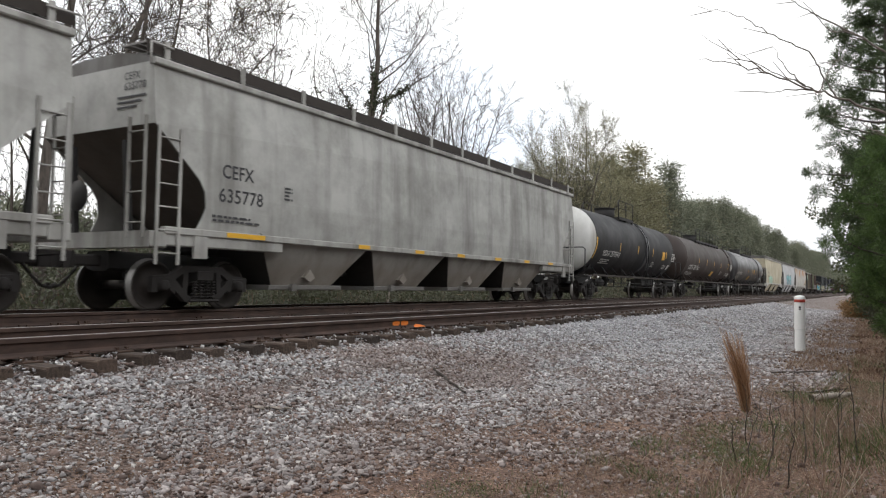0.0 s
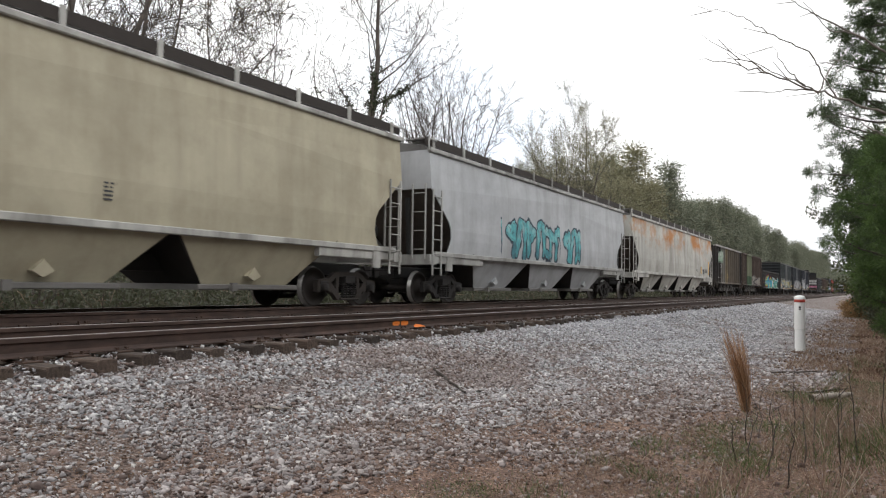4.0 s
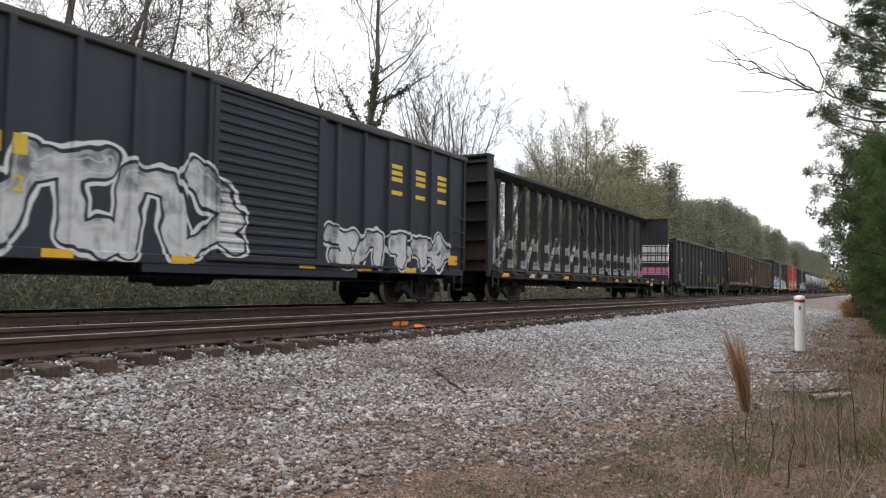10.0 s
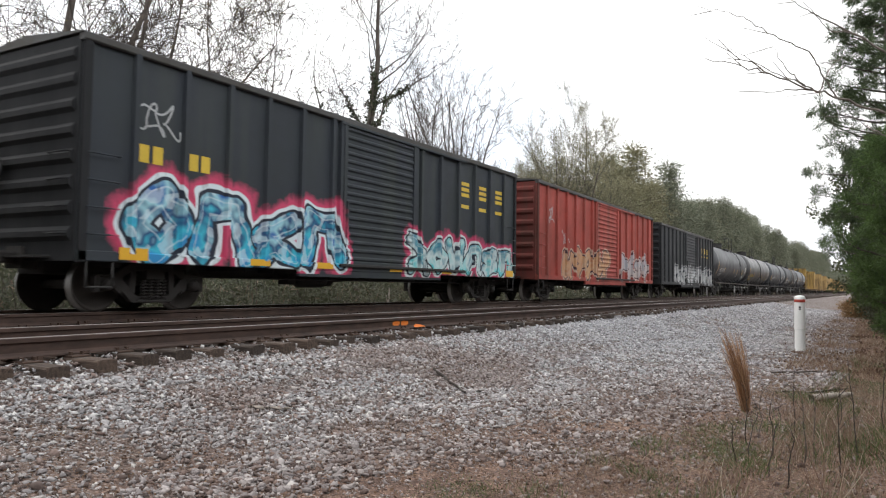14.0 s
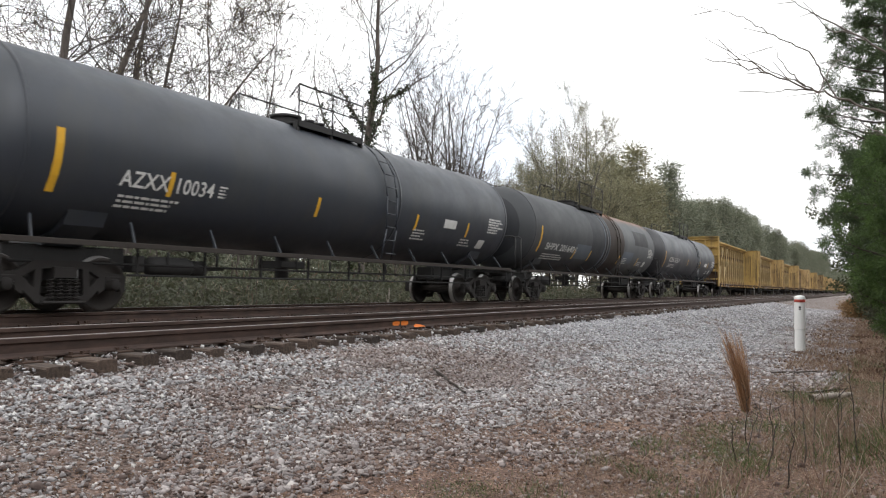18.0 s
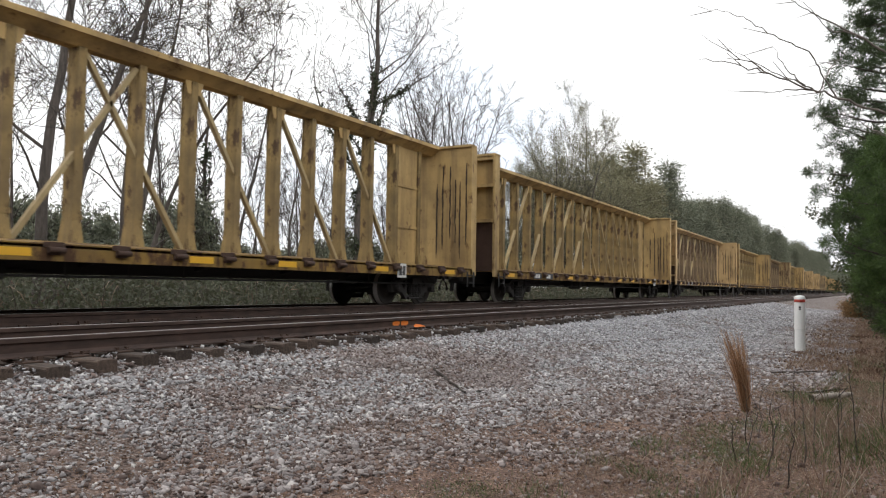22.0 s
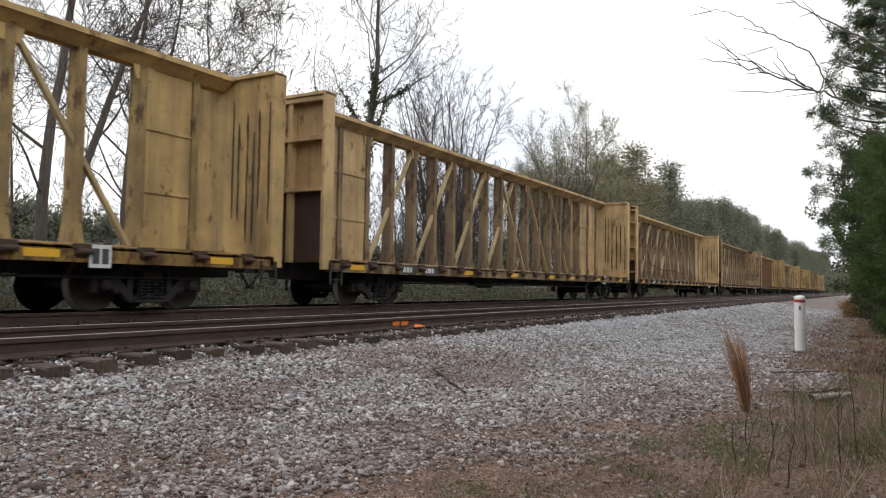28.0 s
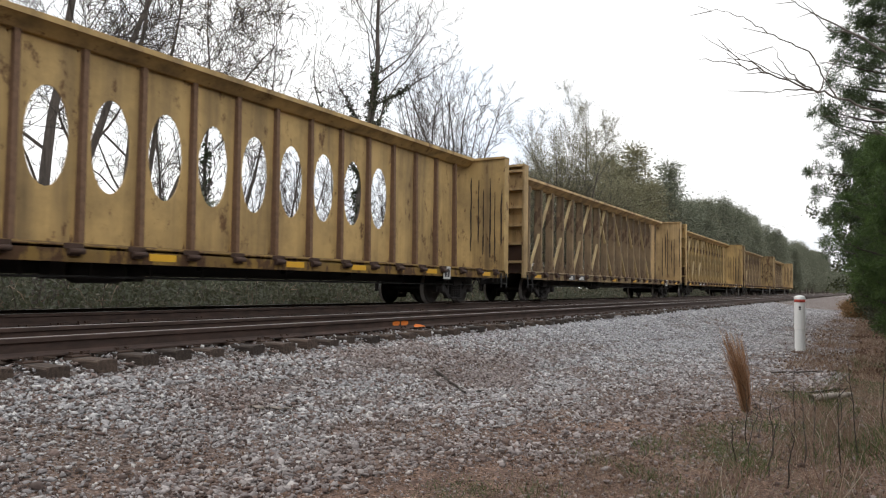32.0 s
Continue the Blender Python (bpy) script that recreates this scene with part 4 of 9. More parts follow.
def covered_hopper(name, label, length, coupled, mat, roof_mat, trim_mat, nbays=4, eave=4.28, sill=1.36, variant=0, flare=0.05, group="freight cars in the train"):
    """A covered hopper: curved steel sides, sloping ends, discharge bays, roof with hatches and a running board."""
    car = thing(name, label, "freight car", group)
    h, w = length / 2, 1.56
    slope = 2.2
    prof = [(-w + 0.03, sill + 0.08), (-w, sill + 0.6), (-w, eave - 0.55), (-w + 0.05, eave - 0.12), (-w + 0.10, eave)]
    n = 24
    for sgn in (-1, 1):
        s = Shape()
        # side sheet: the lower corners at both ends are cut off along the slope sheet
        half_cut = [(0.0, eave), (0.0, eave - 1.08), (0.42, 2.84), (1.0, 2.34), (1.12, 2.14), (1.15, 1.86), (1.07, 1.65), (0.95, sill + 0.08)]
        cut = [(-h + a, c) for a, c in half_cut] + [(h - a, c) for a, c in reversed(half_cut)]
        out, inn = [], []
        for x, z in cut:
            t = min(1.0, max(0.0, (z - sill) / (eave - sill)))
            yy = sgn * (w - (0.10 * max(0.0, (t - 0.85) / 0.15)) - 0.04 * max(0.0, (0.2 - t) / 0.2))
            out.append((x, yy, z))
            inn.append((x, yy - sgn * 0.03, z))
        k = len(cut)
        s.add(out + inn, [tuple(range(k)), tuple(range(2 * k - 1, k - 1, -1))] + [(i, (i + 1) % k, k + (i + 1) % k, k + i) for i in range(k)])
        part("side_sheet", s, mat, car)
    part("side_sill", Shape().chamfer(-h + 0.25, h - 0.25, -w - 0.02, -w + 0.10, sill - 0.02, sill + 0.11, 0.015).chamfer(-h + 0.25, h - 0.25, w - 0.10, w + 0.02, sill - 0.02, sill + 0.11, 0.015), trim_mat, car)
    part("top_chord", Shape().chamfer(-h - 0.03, h + 0.03, -w + 0.02, -w + 0.14, eave - 0.06, eave + 0.06, 0.02).chamfer(-h - 0.03, h + 0.03, w - 0.14, w - 0.02, eave - 0.06, eave + 0.06, 0.02), trim_mat, car)
    for sx in (-1, 1):
        e = Shape()
        yy = w - 0.03
        e.hexa([(sx * h, -yy, eave - 1.08), (sx * h, yy, eave - 1.08), (sx * (h - 0.03), yy, eave - 1.08), (sx * (h - 0.03), -yy, eave - 1.08)], [(sx * h, -yy + 0.06, eave), (sx * h, yy - 0.06, eave), (sx * (h - 0.03), yy - 0.06, eave), (sx * (h - 0.03), -yy + 0.06, eave)])
        part("end_sheet", e, mat, car)
        g = Shape().hexa([(sx * (h - slope - 0.55), -yy, sill), (sx * (h - slope - 0.55), yy, sill), (sx * (h - slope - 0.59), yy, sill), (sx * (h - slope - 0.59), -yy, sill)],
                         [(sx * h, -yy, eave - 1.08), (sx * h, yy, eave - 1.08), (sx * (h - 0.04), yy, eave - 1.08), (sx * (h - 0.04), -yy, eave - 1.08)])
        part("slope_sheet", g, M_SLOPE, car, "brown slope sheet")
        f = Shape().chamfer(min(sx * (h - 0.25), sx * (h - 3.2)), max(sx * (h - 0.25), sx * (h - 3.2)), -w + 0.02, -w + 0.16, sill - 0.22, sill - 0.0, 0.02)
        f.chamfer(min(sx * (h + 0.05), sx * (h - 0.3)), max(sx * (h + 0.05), sx * (h - 0.3)), -w, w, sill - 0.26, sill + 0.02, 0.02)
        f.box(min(sx * (h - 0.9), sx * (h - 1.2)), max(sx * (h - 0.9), sx * (h - 1.2)), -w - 0.01, -w + 0.05, sill - 0.42, sill - 0.02)
        part("end_frame", f, trim_mat, car)
        for yv in (-0.75, 0.75):
            part("end_strut", Shape().beam((sx * (h - 0.15), yv, sill), (sx * (h - 0.05), yv, eave - 1.3), 0.10, 0.10, (0, 1, 0)), M_BLACK, car)
        ladder(car, sx * (h - 0.30), -w - 0.02, sill - 0.55, eave - 1.1, 0.46, trim_mat, 6)
        ladder(car, sx * (h + 0.08), -w + 0.35, sill - 0.1, eave - 0.95, 0.42, trim_mat, 4, "y", "end_ladder")
        part("grab_rail", Shape().pipe([(sx * (h + 0.1), -w + 0.05, eave - 0.1), (sx * (h + 0.1), -w + 0.05, eave + 0.30), (sx * (h - 0.4), -w + 0.1, eave + 0.30)], 0.02), trim_mat, car)
    roof = Shape().prism_x([(-w + 0.08, eave), (w - 0.08, eave), (w - 0.3, eave + 0.14), (0.5, eave + 0.26), (-0.5, eave + 0.26), (-w + 0.3, eave + 0.14)], -h, h)
    rf = part("roof", roof, roof_mat, car)
    for i in range(nbays * 2 + 2):
        x = -h + 0.9 + (length - 1.8) * i / (nbays * 2 + 1)
        part("hatch", Shape().chamfer(x - 0.62, x + 0.62, -0.34, 0.34, eave + 0.24, eave + 0.36, 0.03), roof_mat, rf)
    # running board along the near edge of the roof, on brackets
    rb = Shape()
    for y in (-1.28, -1.06, -0.84):
        rb.box(-h - 0.1, h + 0.1, y - 0.09, y + 0.09, eave + 0.30, eave + 0.335)
    board = part("running_board", rb, M_STEEL, car, "galvanised walkway grating along the roof")
    side = Shape().box(-h - 0.1, h + 0.1, -1.40, -1.385, eave + 0.14, eave + 0.36)
    part("toe_board", side, M_DUSTY, board)
    k = max(6, round(length / 1.75))
    for i in range(k):
        x = -h + 0.3 + (length - 0.6) * i / (k - 1)
        part("bracket", Shape().box(x - 0.05, x + 0.05, -1.44, -1.40, eave - 0.04, eave + 0.40).box(x - 0.04, x + 0.04, -1.43, -0.6, eave + 0.26, eave + 0.30), trim_mat, board)
    bays(car, h, nbays, 0.46, mat, sill + 0.02)
    part("centre_sill", Shape().chamfer(-h + 0.1, h - 0.1, -0.3, 0.3, 0.72, 1.05, 0.03), M_BLACK, car)
    brake_gear(car, -h + 2.3, z=1.25, y=0.0)
    part("wheel_hand_brake", Shape().lathe_x([(-h - 0.02, 0.0), (-h - 0.02, 0.05), (-h + 0.0, 0.28), (-h + 0.02, 0.28), (-h + 0.04, 0.05)], 0.5, sill + 0.7, 18), M_BLACK, car)
    couplers(car, coupled / 2)
    for sx in (-1, 1):
        truck(car, sx * (h - 1.55), variant)
    return car


# ---- tank car ----


def tank_car(name, label, length, coupled, mat, head_mat, radius=1.53, cz=2.72, manway_at=0.0, top="dome", stripes=(), bands=(), variant=0, jacket=True, platform=2.6, rail_h=0.75, dish=0.85, inset=1.35, group="freight cars in the train"):
    """A tank car: a riveted jacket with dished heads, stub sills, saddles, a manway with platform and rails, ladder and safety marks."""
    car = thing(name, label, "freight car", group)
    h = length / 2
    e = min(h + 0.6, coupled / 2 - 0.22)

    def head(sx):
        pr = []
        for i in range(9):
            a = math.pi / 2 * i / 8
            pr.append((sx * (h - dish + dish * math.sin(a)), radius * math.cos(a) if i < 8 else 0.001))
        return pr
    part("shell", Shape().lathe_x([(-h + dish, radius), (-h * 0.5, radius), (0, radius), (h * 0.5, radius), (h - dish, radius)], 0, cz, 56), mat, car)
    for sx in (-1, 1):
        part("tank_head", Shape().lathe_x(head(sx), 0, cz, 56), head_mat, car, "dished tank head")
        part("head_band", Shape().lathe_x([(sx * (h - dish - 0.03), radius + 0.001), (sx * (h - dish - 0.03), radius + 0.012), (sx * (h - dish + 0.03), radius + 0.012), (sx * (h - dish + 0.03), radius + 0.001)], 0, cz, 56), mat, car)
    for x, wd, bm_ in bands:
        part("jacket_band", Shape().lathe_x([(x - wd / 2, radius + 0.0), (x - wd / 2, radius + 0.015), (x + wd / 2, radius + 0.015), (x + wd / 2, radius + 0.0)], 0, cz, 56), bm_, car)
    # stub sills, saddles, walkway along the side
    for sx in (-1, 1):
        s = Shape().chamfer(min(sx * (h - 3.4), sx * (e - 0.05)), max(sx * (h - 3.4), sx * (e - 0.05)), -0.3, 0.3, 0.72, 1.10, 0.03)
        s.chamfer(min(sx * (e - 0.9), sx * e), max(sx * (e - 0.9), sx * e), -1.45, 1.45, 1.02, 1.10, 0.02)
        part("stub_sill", s, M_BLACK, car)
        x = sx * (h - inset - 0.4)
        sad = Shape().prism_x([(-1.25, 1.95), (-0.95, 1.40), (-0.4, 1.08), (0.4, 1.08), (0.95, 1.40), (1.25, 1.95), (0.9, 1.62), (0.5, 1.32), (0, 1.2), (-0.5, 1.32), (-0.9, 1.62)], x - 0.35, x + 0.35)
        part("saddle", sad, mat, car)
        hr = Shape().pipe([(sx * (e - 0.02), -1.42, 1.08), (sx * (e - 0.02), -1.42, 2.20), (sx * (e - 0.02), -1.30, 2.28), (sx * (e - 0.02), 1.30, 2.28), (sx * (e - 0.02), 1.42, 2.20), (sx * (e - 0.02), 1.42, 1.08)], 0.024)
        part("end_handrail", hr, M_BLACK, car)
        st = Shape().pipe([(sx * (e - 0.38), -1.44, 1.04), (sx * (e - 0.38), -1.44, 0.50), (sx * (e - 0.78), -1.44, 0.50), (sx * (e - 0.78), -1.44, 1.04)], 0.02)
        part("sill_step", st, M_BLACK, car)
    part("side_walk", Shape().box(-h + 0.3, h - 0.3, -1.48, -1.30, 1.10, 1.14).chamfer(-h + 0.3, h - 0.3, -1.50, -1.47, 1.06, 1.15, 0.008), M_DUSTY, car)
    brs = Shape().beam((0, -1.44, 1.12), (0.16, -1.10, 1.50), 0.05, 0.03, (1, 0, 0)).mesh("walk_bracket", mat)
    for i in range(10):
        part("walk_bracket", brs, None, car, at=pose(-h + 1.0 + (length - 2.0) * i / 9, 0, 0))
    brake_pipe(car, h, 0.80, -1.05)
    pipes = Shape().tube((-h + 2.8, -1.20, 0.62), (h - 2.8, -1.20, 0.62), 0.02, n=6)
    for i in range(9):
        x = -h + 3.0 + (length - 6.0) * i / 8
        pipes.box(x - 0.02, x + 0.02, -1.22, -1.18, 0.60, 1.08)
    part("train_line", pipes, M_BLACK, car)
    out = Shape()
    out.tube((manway_at, 0, cz - radius - 0.55), (manway_at, 0, cz - radius + 0.1), 0.16, n=14).chamfer(manway_at - 0.4, manway_at + 0.4, -0.35, 0.35, cz - radius - 0.32, cz - radius - 0.15, 0.03)
    part("bottom_outlet", out, M_BLACK, car)
    brake_gear(car, -h + 4.3, z=0.80, y=-0.4)
    zt = cz + radius
    if top:
        dm = Shape()
        n = 20
        for r0, r1, za, zb in ((0.50, 0.50, zt - 0.15, zt + 0.38), (0.55, 0.55, zt + 0.38, zt + 0.44)) if top == "dome" else ((0.34, 0.34, zt - 0.1, zt + 0.16), (0.38, 0.38, zt + 0.16, zt + 0.22)):
            dm.prism_z([(manway_at + r0 * math.cos(2 * math.pi * i / n), r0 * math.sin(2 * math.pi * i / n)) for i in range(n)], za, zb, True)
        part("manway", dm, M_BLACK, car)
        px0, px1 = manway_at - platform * 0.25, manway_at + platform * 0.75
        if platform > 1.2:
            for sy in (-1, 1):
                pl = Shape().box(px0, px1, sy * 0.70 - 0.22, sy * 0.70 + 0.22, zt - 0.12, zt - 0.08)
                pl.box(px0, px1, sy * 0.92 - 0.02, sy * 0.92 + 0.02, zt - 0.20, zt - 0.06)
                k = max(3, round(platform / 1.1))
                for i in range(k):
                    x = px0 + (px1 - px0) * i / (k - 1)
                    pl.box(x - 0.03, x + 0.03, sy * 0.86 - 0.06, sy * 0.86 + 0.06, zt - 0.34, zt - 0.12)
                walk_ = part("platform", pl, M_BLACK, car)
                rl = Shape()
                for i in range(k):
                    x = px0 + (px1 - px0) * i / (k - 1)
                    rl.tube((x, sy * 0.93, zt - 0.2), (x, sy * 0.93, zt + rail_h), 0.022, n=6)
                rl.pipe([(px0 - 0.3, sy * 0.93, zt + rail_h * 0.5), (px0, sy * 0.93, zt + rail_h), (px1, sy * 0.93, zt + rail_h)], 0.02)
                if sy < 0:
                    rl.tube((px0, sy * 0.93, zt + rail_h * 0.5), (px1, sy * 0.93, zt + rail_h * 0.5), 0.016, n=6)
                part("railing", rl, M_BLACK, walk_)
        vl = Shape()
        for k, dx in enumerate((0.85, 1.25)):
            vl.tube((manway_at + dx, 0, zt - 0.1), (manway_at + dx, 0, zt + 0.24), 0.10, n=10).tube((manway_at + dx, 0, zt + 0.24), (manway_at + dx, 0, zt + 0.30), 0.14, n=10)
        part("valve", vl, M_BLACK, car)
    # side ladder, bent over the shell
    lx = manway_at + platform * 0.9
    ld = None
    for k in (-0.22, 0.22):
        pts = [(lx + k, -1.46, 1.1), (lx + k, -1.62, 1.9)] + [(lx + k, -(radius + 0.10) * math.cos(a), cz + (radius + 0.10) * math.sin(a)) for a in (0.0, 0.35, 0.7, 1.0)]
        ld = part("ladder_stile", Shape().pipe(pts, 0.022), mat, car)
    for i in range(8):
        z = 1.3 + 0.33 * i
        yy = -math.sqrt(max(0.05, (radius + 0.10) ** 2 - (z - cz) ** 2)) if z > cz else -1.6
        part("rung", Shape().tube((lx - 0.22, yy, z), (lx + 0.22, yy, z), 0.015, n=6), mat, ld)
    couplers(car, coupled / 2)
    for sx in (-1, 1):
        truck(car, sx * (h - inset), variant)
    return car


def on_tank(car, x, z, w, hgt, material, radius=1.53, cz=2.72, name="reflector", seg=4):
    """A strip that lies on the curved shell."""
    s = Shape()
    v, f = [], []
    for i in range(seg + 1):
        zz = z + hgt * i / seg
        yy = -math.sqrt(max(0.01, (radius + 0.006) ** 2 - (zz - cz) ** 2))
        v += [(x, yy, zz), (x + w, yy, zz)]
    f = [(2 * i, 2 * i + 1, 2 * i + 3, 2 * i + 2) for i in range(seg)]
    s.add(v, f)
    return part(name, s, material, car)


def on_head(car, half, dish, y0, y1, z, hgt, material, name, diamond=False, radius=1.53, cz=2.72):
    """A mark that lies on the dished end of the tank."""
    def at(y, zz):
        return (-(half - dish + dish * math.sqrt(max(0.0, 1 - (y * y + (zz - cz) ** 2) / radius ** 2))) - 0.006, y, zz)
    s = Shape()
    if diamond:
        ym, zm = (y0 + y1) / 2, z + hgt / 2
        s.add([at(y0, zm), at(ym, z), at(y1, zm), at(ym, z + hgt)], [(0, 1, 2, 3)])
    else:
        n = 5
        ys = [y0 + (y1 - y0) * i / n for i in range(n + 1)]
        s.add([at(y, z) for y in ys] + [at(y, z + hgt) for y in ys], [(i, i + 1, n + 2 + i, n + 1 + i) for i in range(n)])
    return part(name, s, material, car)


def tank_text(word, car, x, z, height, material, radius=1.53, cz=2.72, squeeze=1.0, width=None):
    """Lettering wrapped on the shell."""
    me = TEXTS[word].copy()
    if width:
        squeeze = width / height / max(p.co.x for p in me.vertices)
    me.materials.clear()
    me.materials.append(material)
    for p in me.vertices:
        a = (z + p.co.y * height - cz) / (radius + 0.008)
        px = x + p.co.x * height * squeeze
        p.co = (px, -(radius + 0.008) * math.cos(a), cz + (radius + 0.008) * math.sin(a))
    ob = new("lettering", me)
    ob.parent = car
    return tagged(ob, "stencilled lettering")


def tank_bars(car, x, z, w, rows, material, radius=1.53, cz=2.72, seed=3, h=0.045, gap=0.04):
    rng = random.Random(seed)
    s = Shape()
    for r in range(rows):
        z0 = z - r * (h + gap)
        xx, end = x, x + w * rng.uniform(0.6, 1.0)
        while xx < end:
            d = rng.uniform(0.06, 0.2)
            ya, yb = (-math.sqrt((radius + 0.007) ** 2 - (q - cz) ** 2) for q in (z0, z0 + h))
            s.add([(xx, ya, z0), (min(end, xx + d), ya, z0), (min(end, xx + d), yb, z0 + h), (xx, yb, z0 + h)], [(0, 1, 2, 3)])
            xx += d + 0.03
    ob = part("data_panel", s, material, car)
    ob["kind"] = "stuff"
    return ob


# ---- open hopper and gondolas ----


def open_car(name, label, length, coupled, mat, chord_mat=None, top=4.05, sill=1.05, ribs=11, kind="gondola", rib_w=0.10, rib_d=0.10, bottom=None, load=None, end_corr=5, variant=0, fish=0.0, group="freight cars in the train"):
    """An open-topped car with posts along its sides: a gondola, or a coal hopper with slope sheets and outlet doors."""
    car = thing(name, label, "freight car", group)
    h, w = length / 2, 1.46
    low = sill if bottom is None else bottom
    for sgn in (-1, 1):
        s = Shape()
        if kind == "hopper":
            pts = [(-h + 1.1, sill), (h - 1.1, sill), (h - 1.1, 2.55), (h - 0.06, top), (-h + 0.06, top), (-h + 1.1, 2.55)]
        elif fish:
            pts = [(-h, sill), (-h + 1.6, sill), (-h + 2.9, low), (h - 2.9, low), (h - 1.6, sill), (h, sill), (h, top), (-h, top)]
        else:
            pts = [(-h, sill), (h, sill), (h, top), (-h, top)]
        s.prism_y(pts, *(sorted((sgn * w, sgn * (w - 0.03)))))
        part("side_sheet", s, mat, car)
    for i in range(ribs + 1):
        x = -h + 0.08 + (length - 0.16) * i / ribs
        zb = low if (fish and 2.7 < x + h < length - 2.7) else sill
        if kind == "hopper" and abs(x) > h - 0.9 and abs(x) < h - 0.2:
            continue
        r = Shape()
        r.prism_z([(x - rib_w, -w), (x - rib_w * 0.55, -w - rib_d), (x + rib_w * 0.55, -w - rib_d), (x + rib_w, -w)], zb + 0.02, top - 0.06)
        part("side_post", r, mat, car)
    part("top_chord", Shape().chamfer(-h - 0.02, h + 0.02, -w - rib_d - 0.02, -w + 0.06, top - 0.07, top + 0.06, 0.02), chord_mat or mat, car)
    part("top_chord", Shape().chamfer(-h - 0.02, h + 0.02, w - 0.06, w + 0.1, top - 0.07, top + 0.06, 0.02), mat, car)
    part("side_sill", Shape().chamfer(-h, h, -w - rib_d, -w + 0.05, sill, sill + 0.13, 0.015) if not fish else Shape().chamfer(-h + 2.9, h - 2.9, -w - rib_d, -w + 0.05, low, low + 0.12, 0.015), mat, car)
    for sx in (-1, 1):
        if kind == "hopper":
            # the slope sheet runs down from the top of the end, along the cut in the sides
            e = Shape().hexa([(sx * (h - 2.1), -w + 0.03, sill + 0.1), (sx * (h - 2.1), w - 0.03, sill + 0.1), (sx * (h - 2.14), w - 0.03, sill + 0.1), (sx * (h - 2.14), -w + 0.03, sill + 0.1)],
                             [(sx * (h - 0.05), -w + 0.03, top - 0.06), (sx * (h - 0.05), w - 0.03, top - 0.06), (sx * (h - 0.09), w - 0.03, top - 0.06), (sx * (h - 0.09), -w + 0.03, top - 0.06)])
            part("slope_sheet", e, M_COALEND, car, "dark slope sheet")
            part("end_sheet", Shape().box(sx * (h - 0.05) - 0.02, sx * (h - 0.05) + 0.02, -w + 0.03, w - 0.03, top - 0.40, top), mat, car)
            for yv in (-w + 0.1, 0.0, w - 0.1):
                part("end_post", Shape().chamfer(sx * (h - 0.05) - 0.06, sx * (h - 0.05) + 0.06, yv - 0.07, yv + 0.07, sill, top, 0.015), mat, car)
            part("end_frame", Shape().chamfer(min(sx * h, sx * (h - 0.35)), max(sx * h, sx * (h - 0.35)), -w, w, sill - 0.25, sill + 0.06, 0.02), mat, car)
            part("end_brace", Shape().beam((sx * (h - 0.1), -w + 0.06, top - 0.2), (sx * (h - 1.6), -w + 0.06, sill + 0.1), 0.1, 0.1, (0, 1, 0)), mat, car)
        else:
            end = part("end_wall", Shape().box(sx * h - 0.03, sx * h + 0.03, -w + 0.03, w - 0.03, sill, top), mat, car)
            for i in range(end_corr):
                z = sill + 0.3 + (top - sill - 0.55) * i / max(1, end_corr - 1)
                part("corrugation", Shape().prism_y([(sx * h, z - 0.17), (sx * (h + 0.11), z - 0.07), (sx * (h + 0.11), z + 0.07), (sx * h, z + 0.17)], -w + 0.06, w - 0.06), mat, end)
        ladder(car, sx * (h - 0.28), -w - rib_d - 0.05, sill - 0.35, top - 0.3, 0.42, mat, max(3, round((top - sill) / 0.45)))
        ladder(car, sx * (h + 0.16), -w + 0.3, sill - 0.3, top - 0.2, 0.4, mat, max(3, round((top - sill) / 0.45)), "y", "end_ladder")
    if kind == "hopper":
        n = 4
        for i in range(n):
            c = -h + 3.1 + (length - 6.2) * (i + 0.5) / n
            a = (length - 6.2) / n / 2
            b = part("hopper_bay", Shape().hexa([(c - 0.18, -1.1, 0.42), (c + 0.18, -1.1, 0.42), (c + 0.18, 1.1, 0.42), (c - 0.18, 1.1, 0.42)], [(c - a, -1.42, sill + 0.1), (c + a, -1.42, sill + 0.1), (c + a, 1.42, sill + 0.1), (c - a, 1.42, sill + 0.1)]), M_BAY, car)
            lk = Shape().chamfer(c - 0.34, c - 0.1, -1.32, -1.14, 0.46, 0.72, 0.03).chamfer(c + 0.08, c + 0.34, -1.32, -1.14, 0.46, 0.72, 0.03).beam((c - 0.3, -1.36, 0.85), (c + 0.34, -1.36, 0.48), 0.05, 0.09, (0, 1, 0))
            part("door_latch", lk, M_STEEL, b)
    floor = Shape().box(-h + 0.05, h - 0.05, -w + 0.03, w - 0.03, sill + 0.02, sill + 0.10) if kind != "hopper" else Shape().box(-h + 0.05, -h + 0.3, -0.5, 0.5, sill - 0.1, sill)
    floor.chamfer(-h + 0.1, h - 0.1, -0.32, 0.32, 0.72, 1.04, 0.03)
    for i in range(9):
        x = -h + 0.8 + (length - 1.6) * i / 8
        floor.box(x - 0.06, x + 0.06, -w + 0.08, w - 0.08, max(0.72, sill - 0.14), sill + 0.03)
    part("underframe", floor, M_BLACK, car)
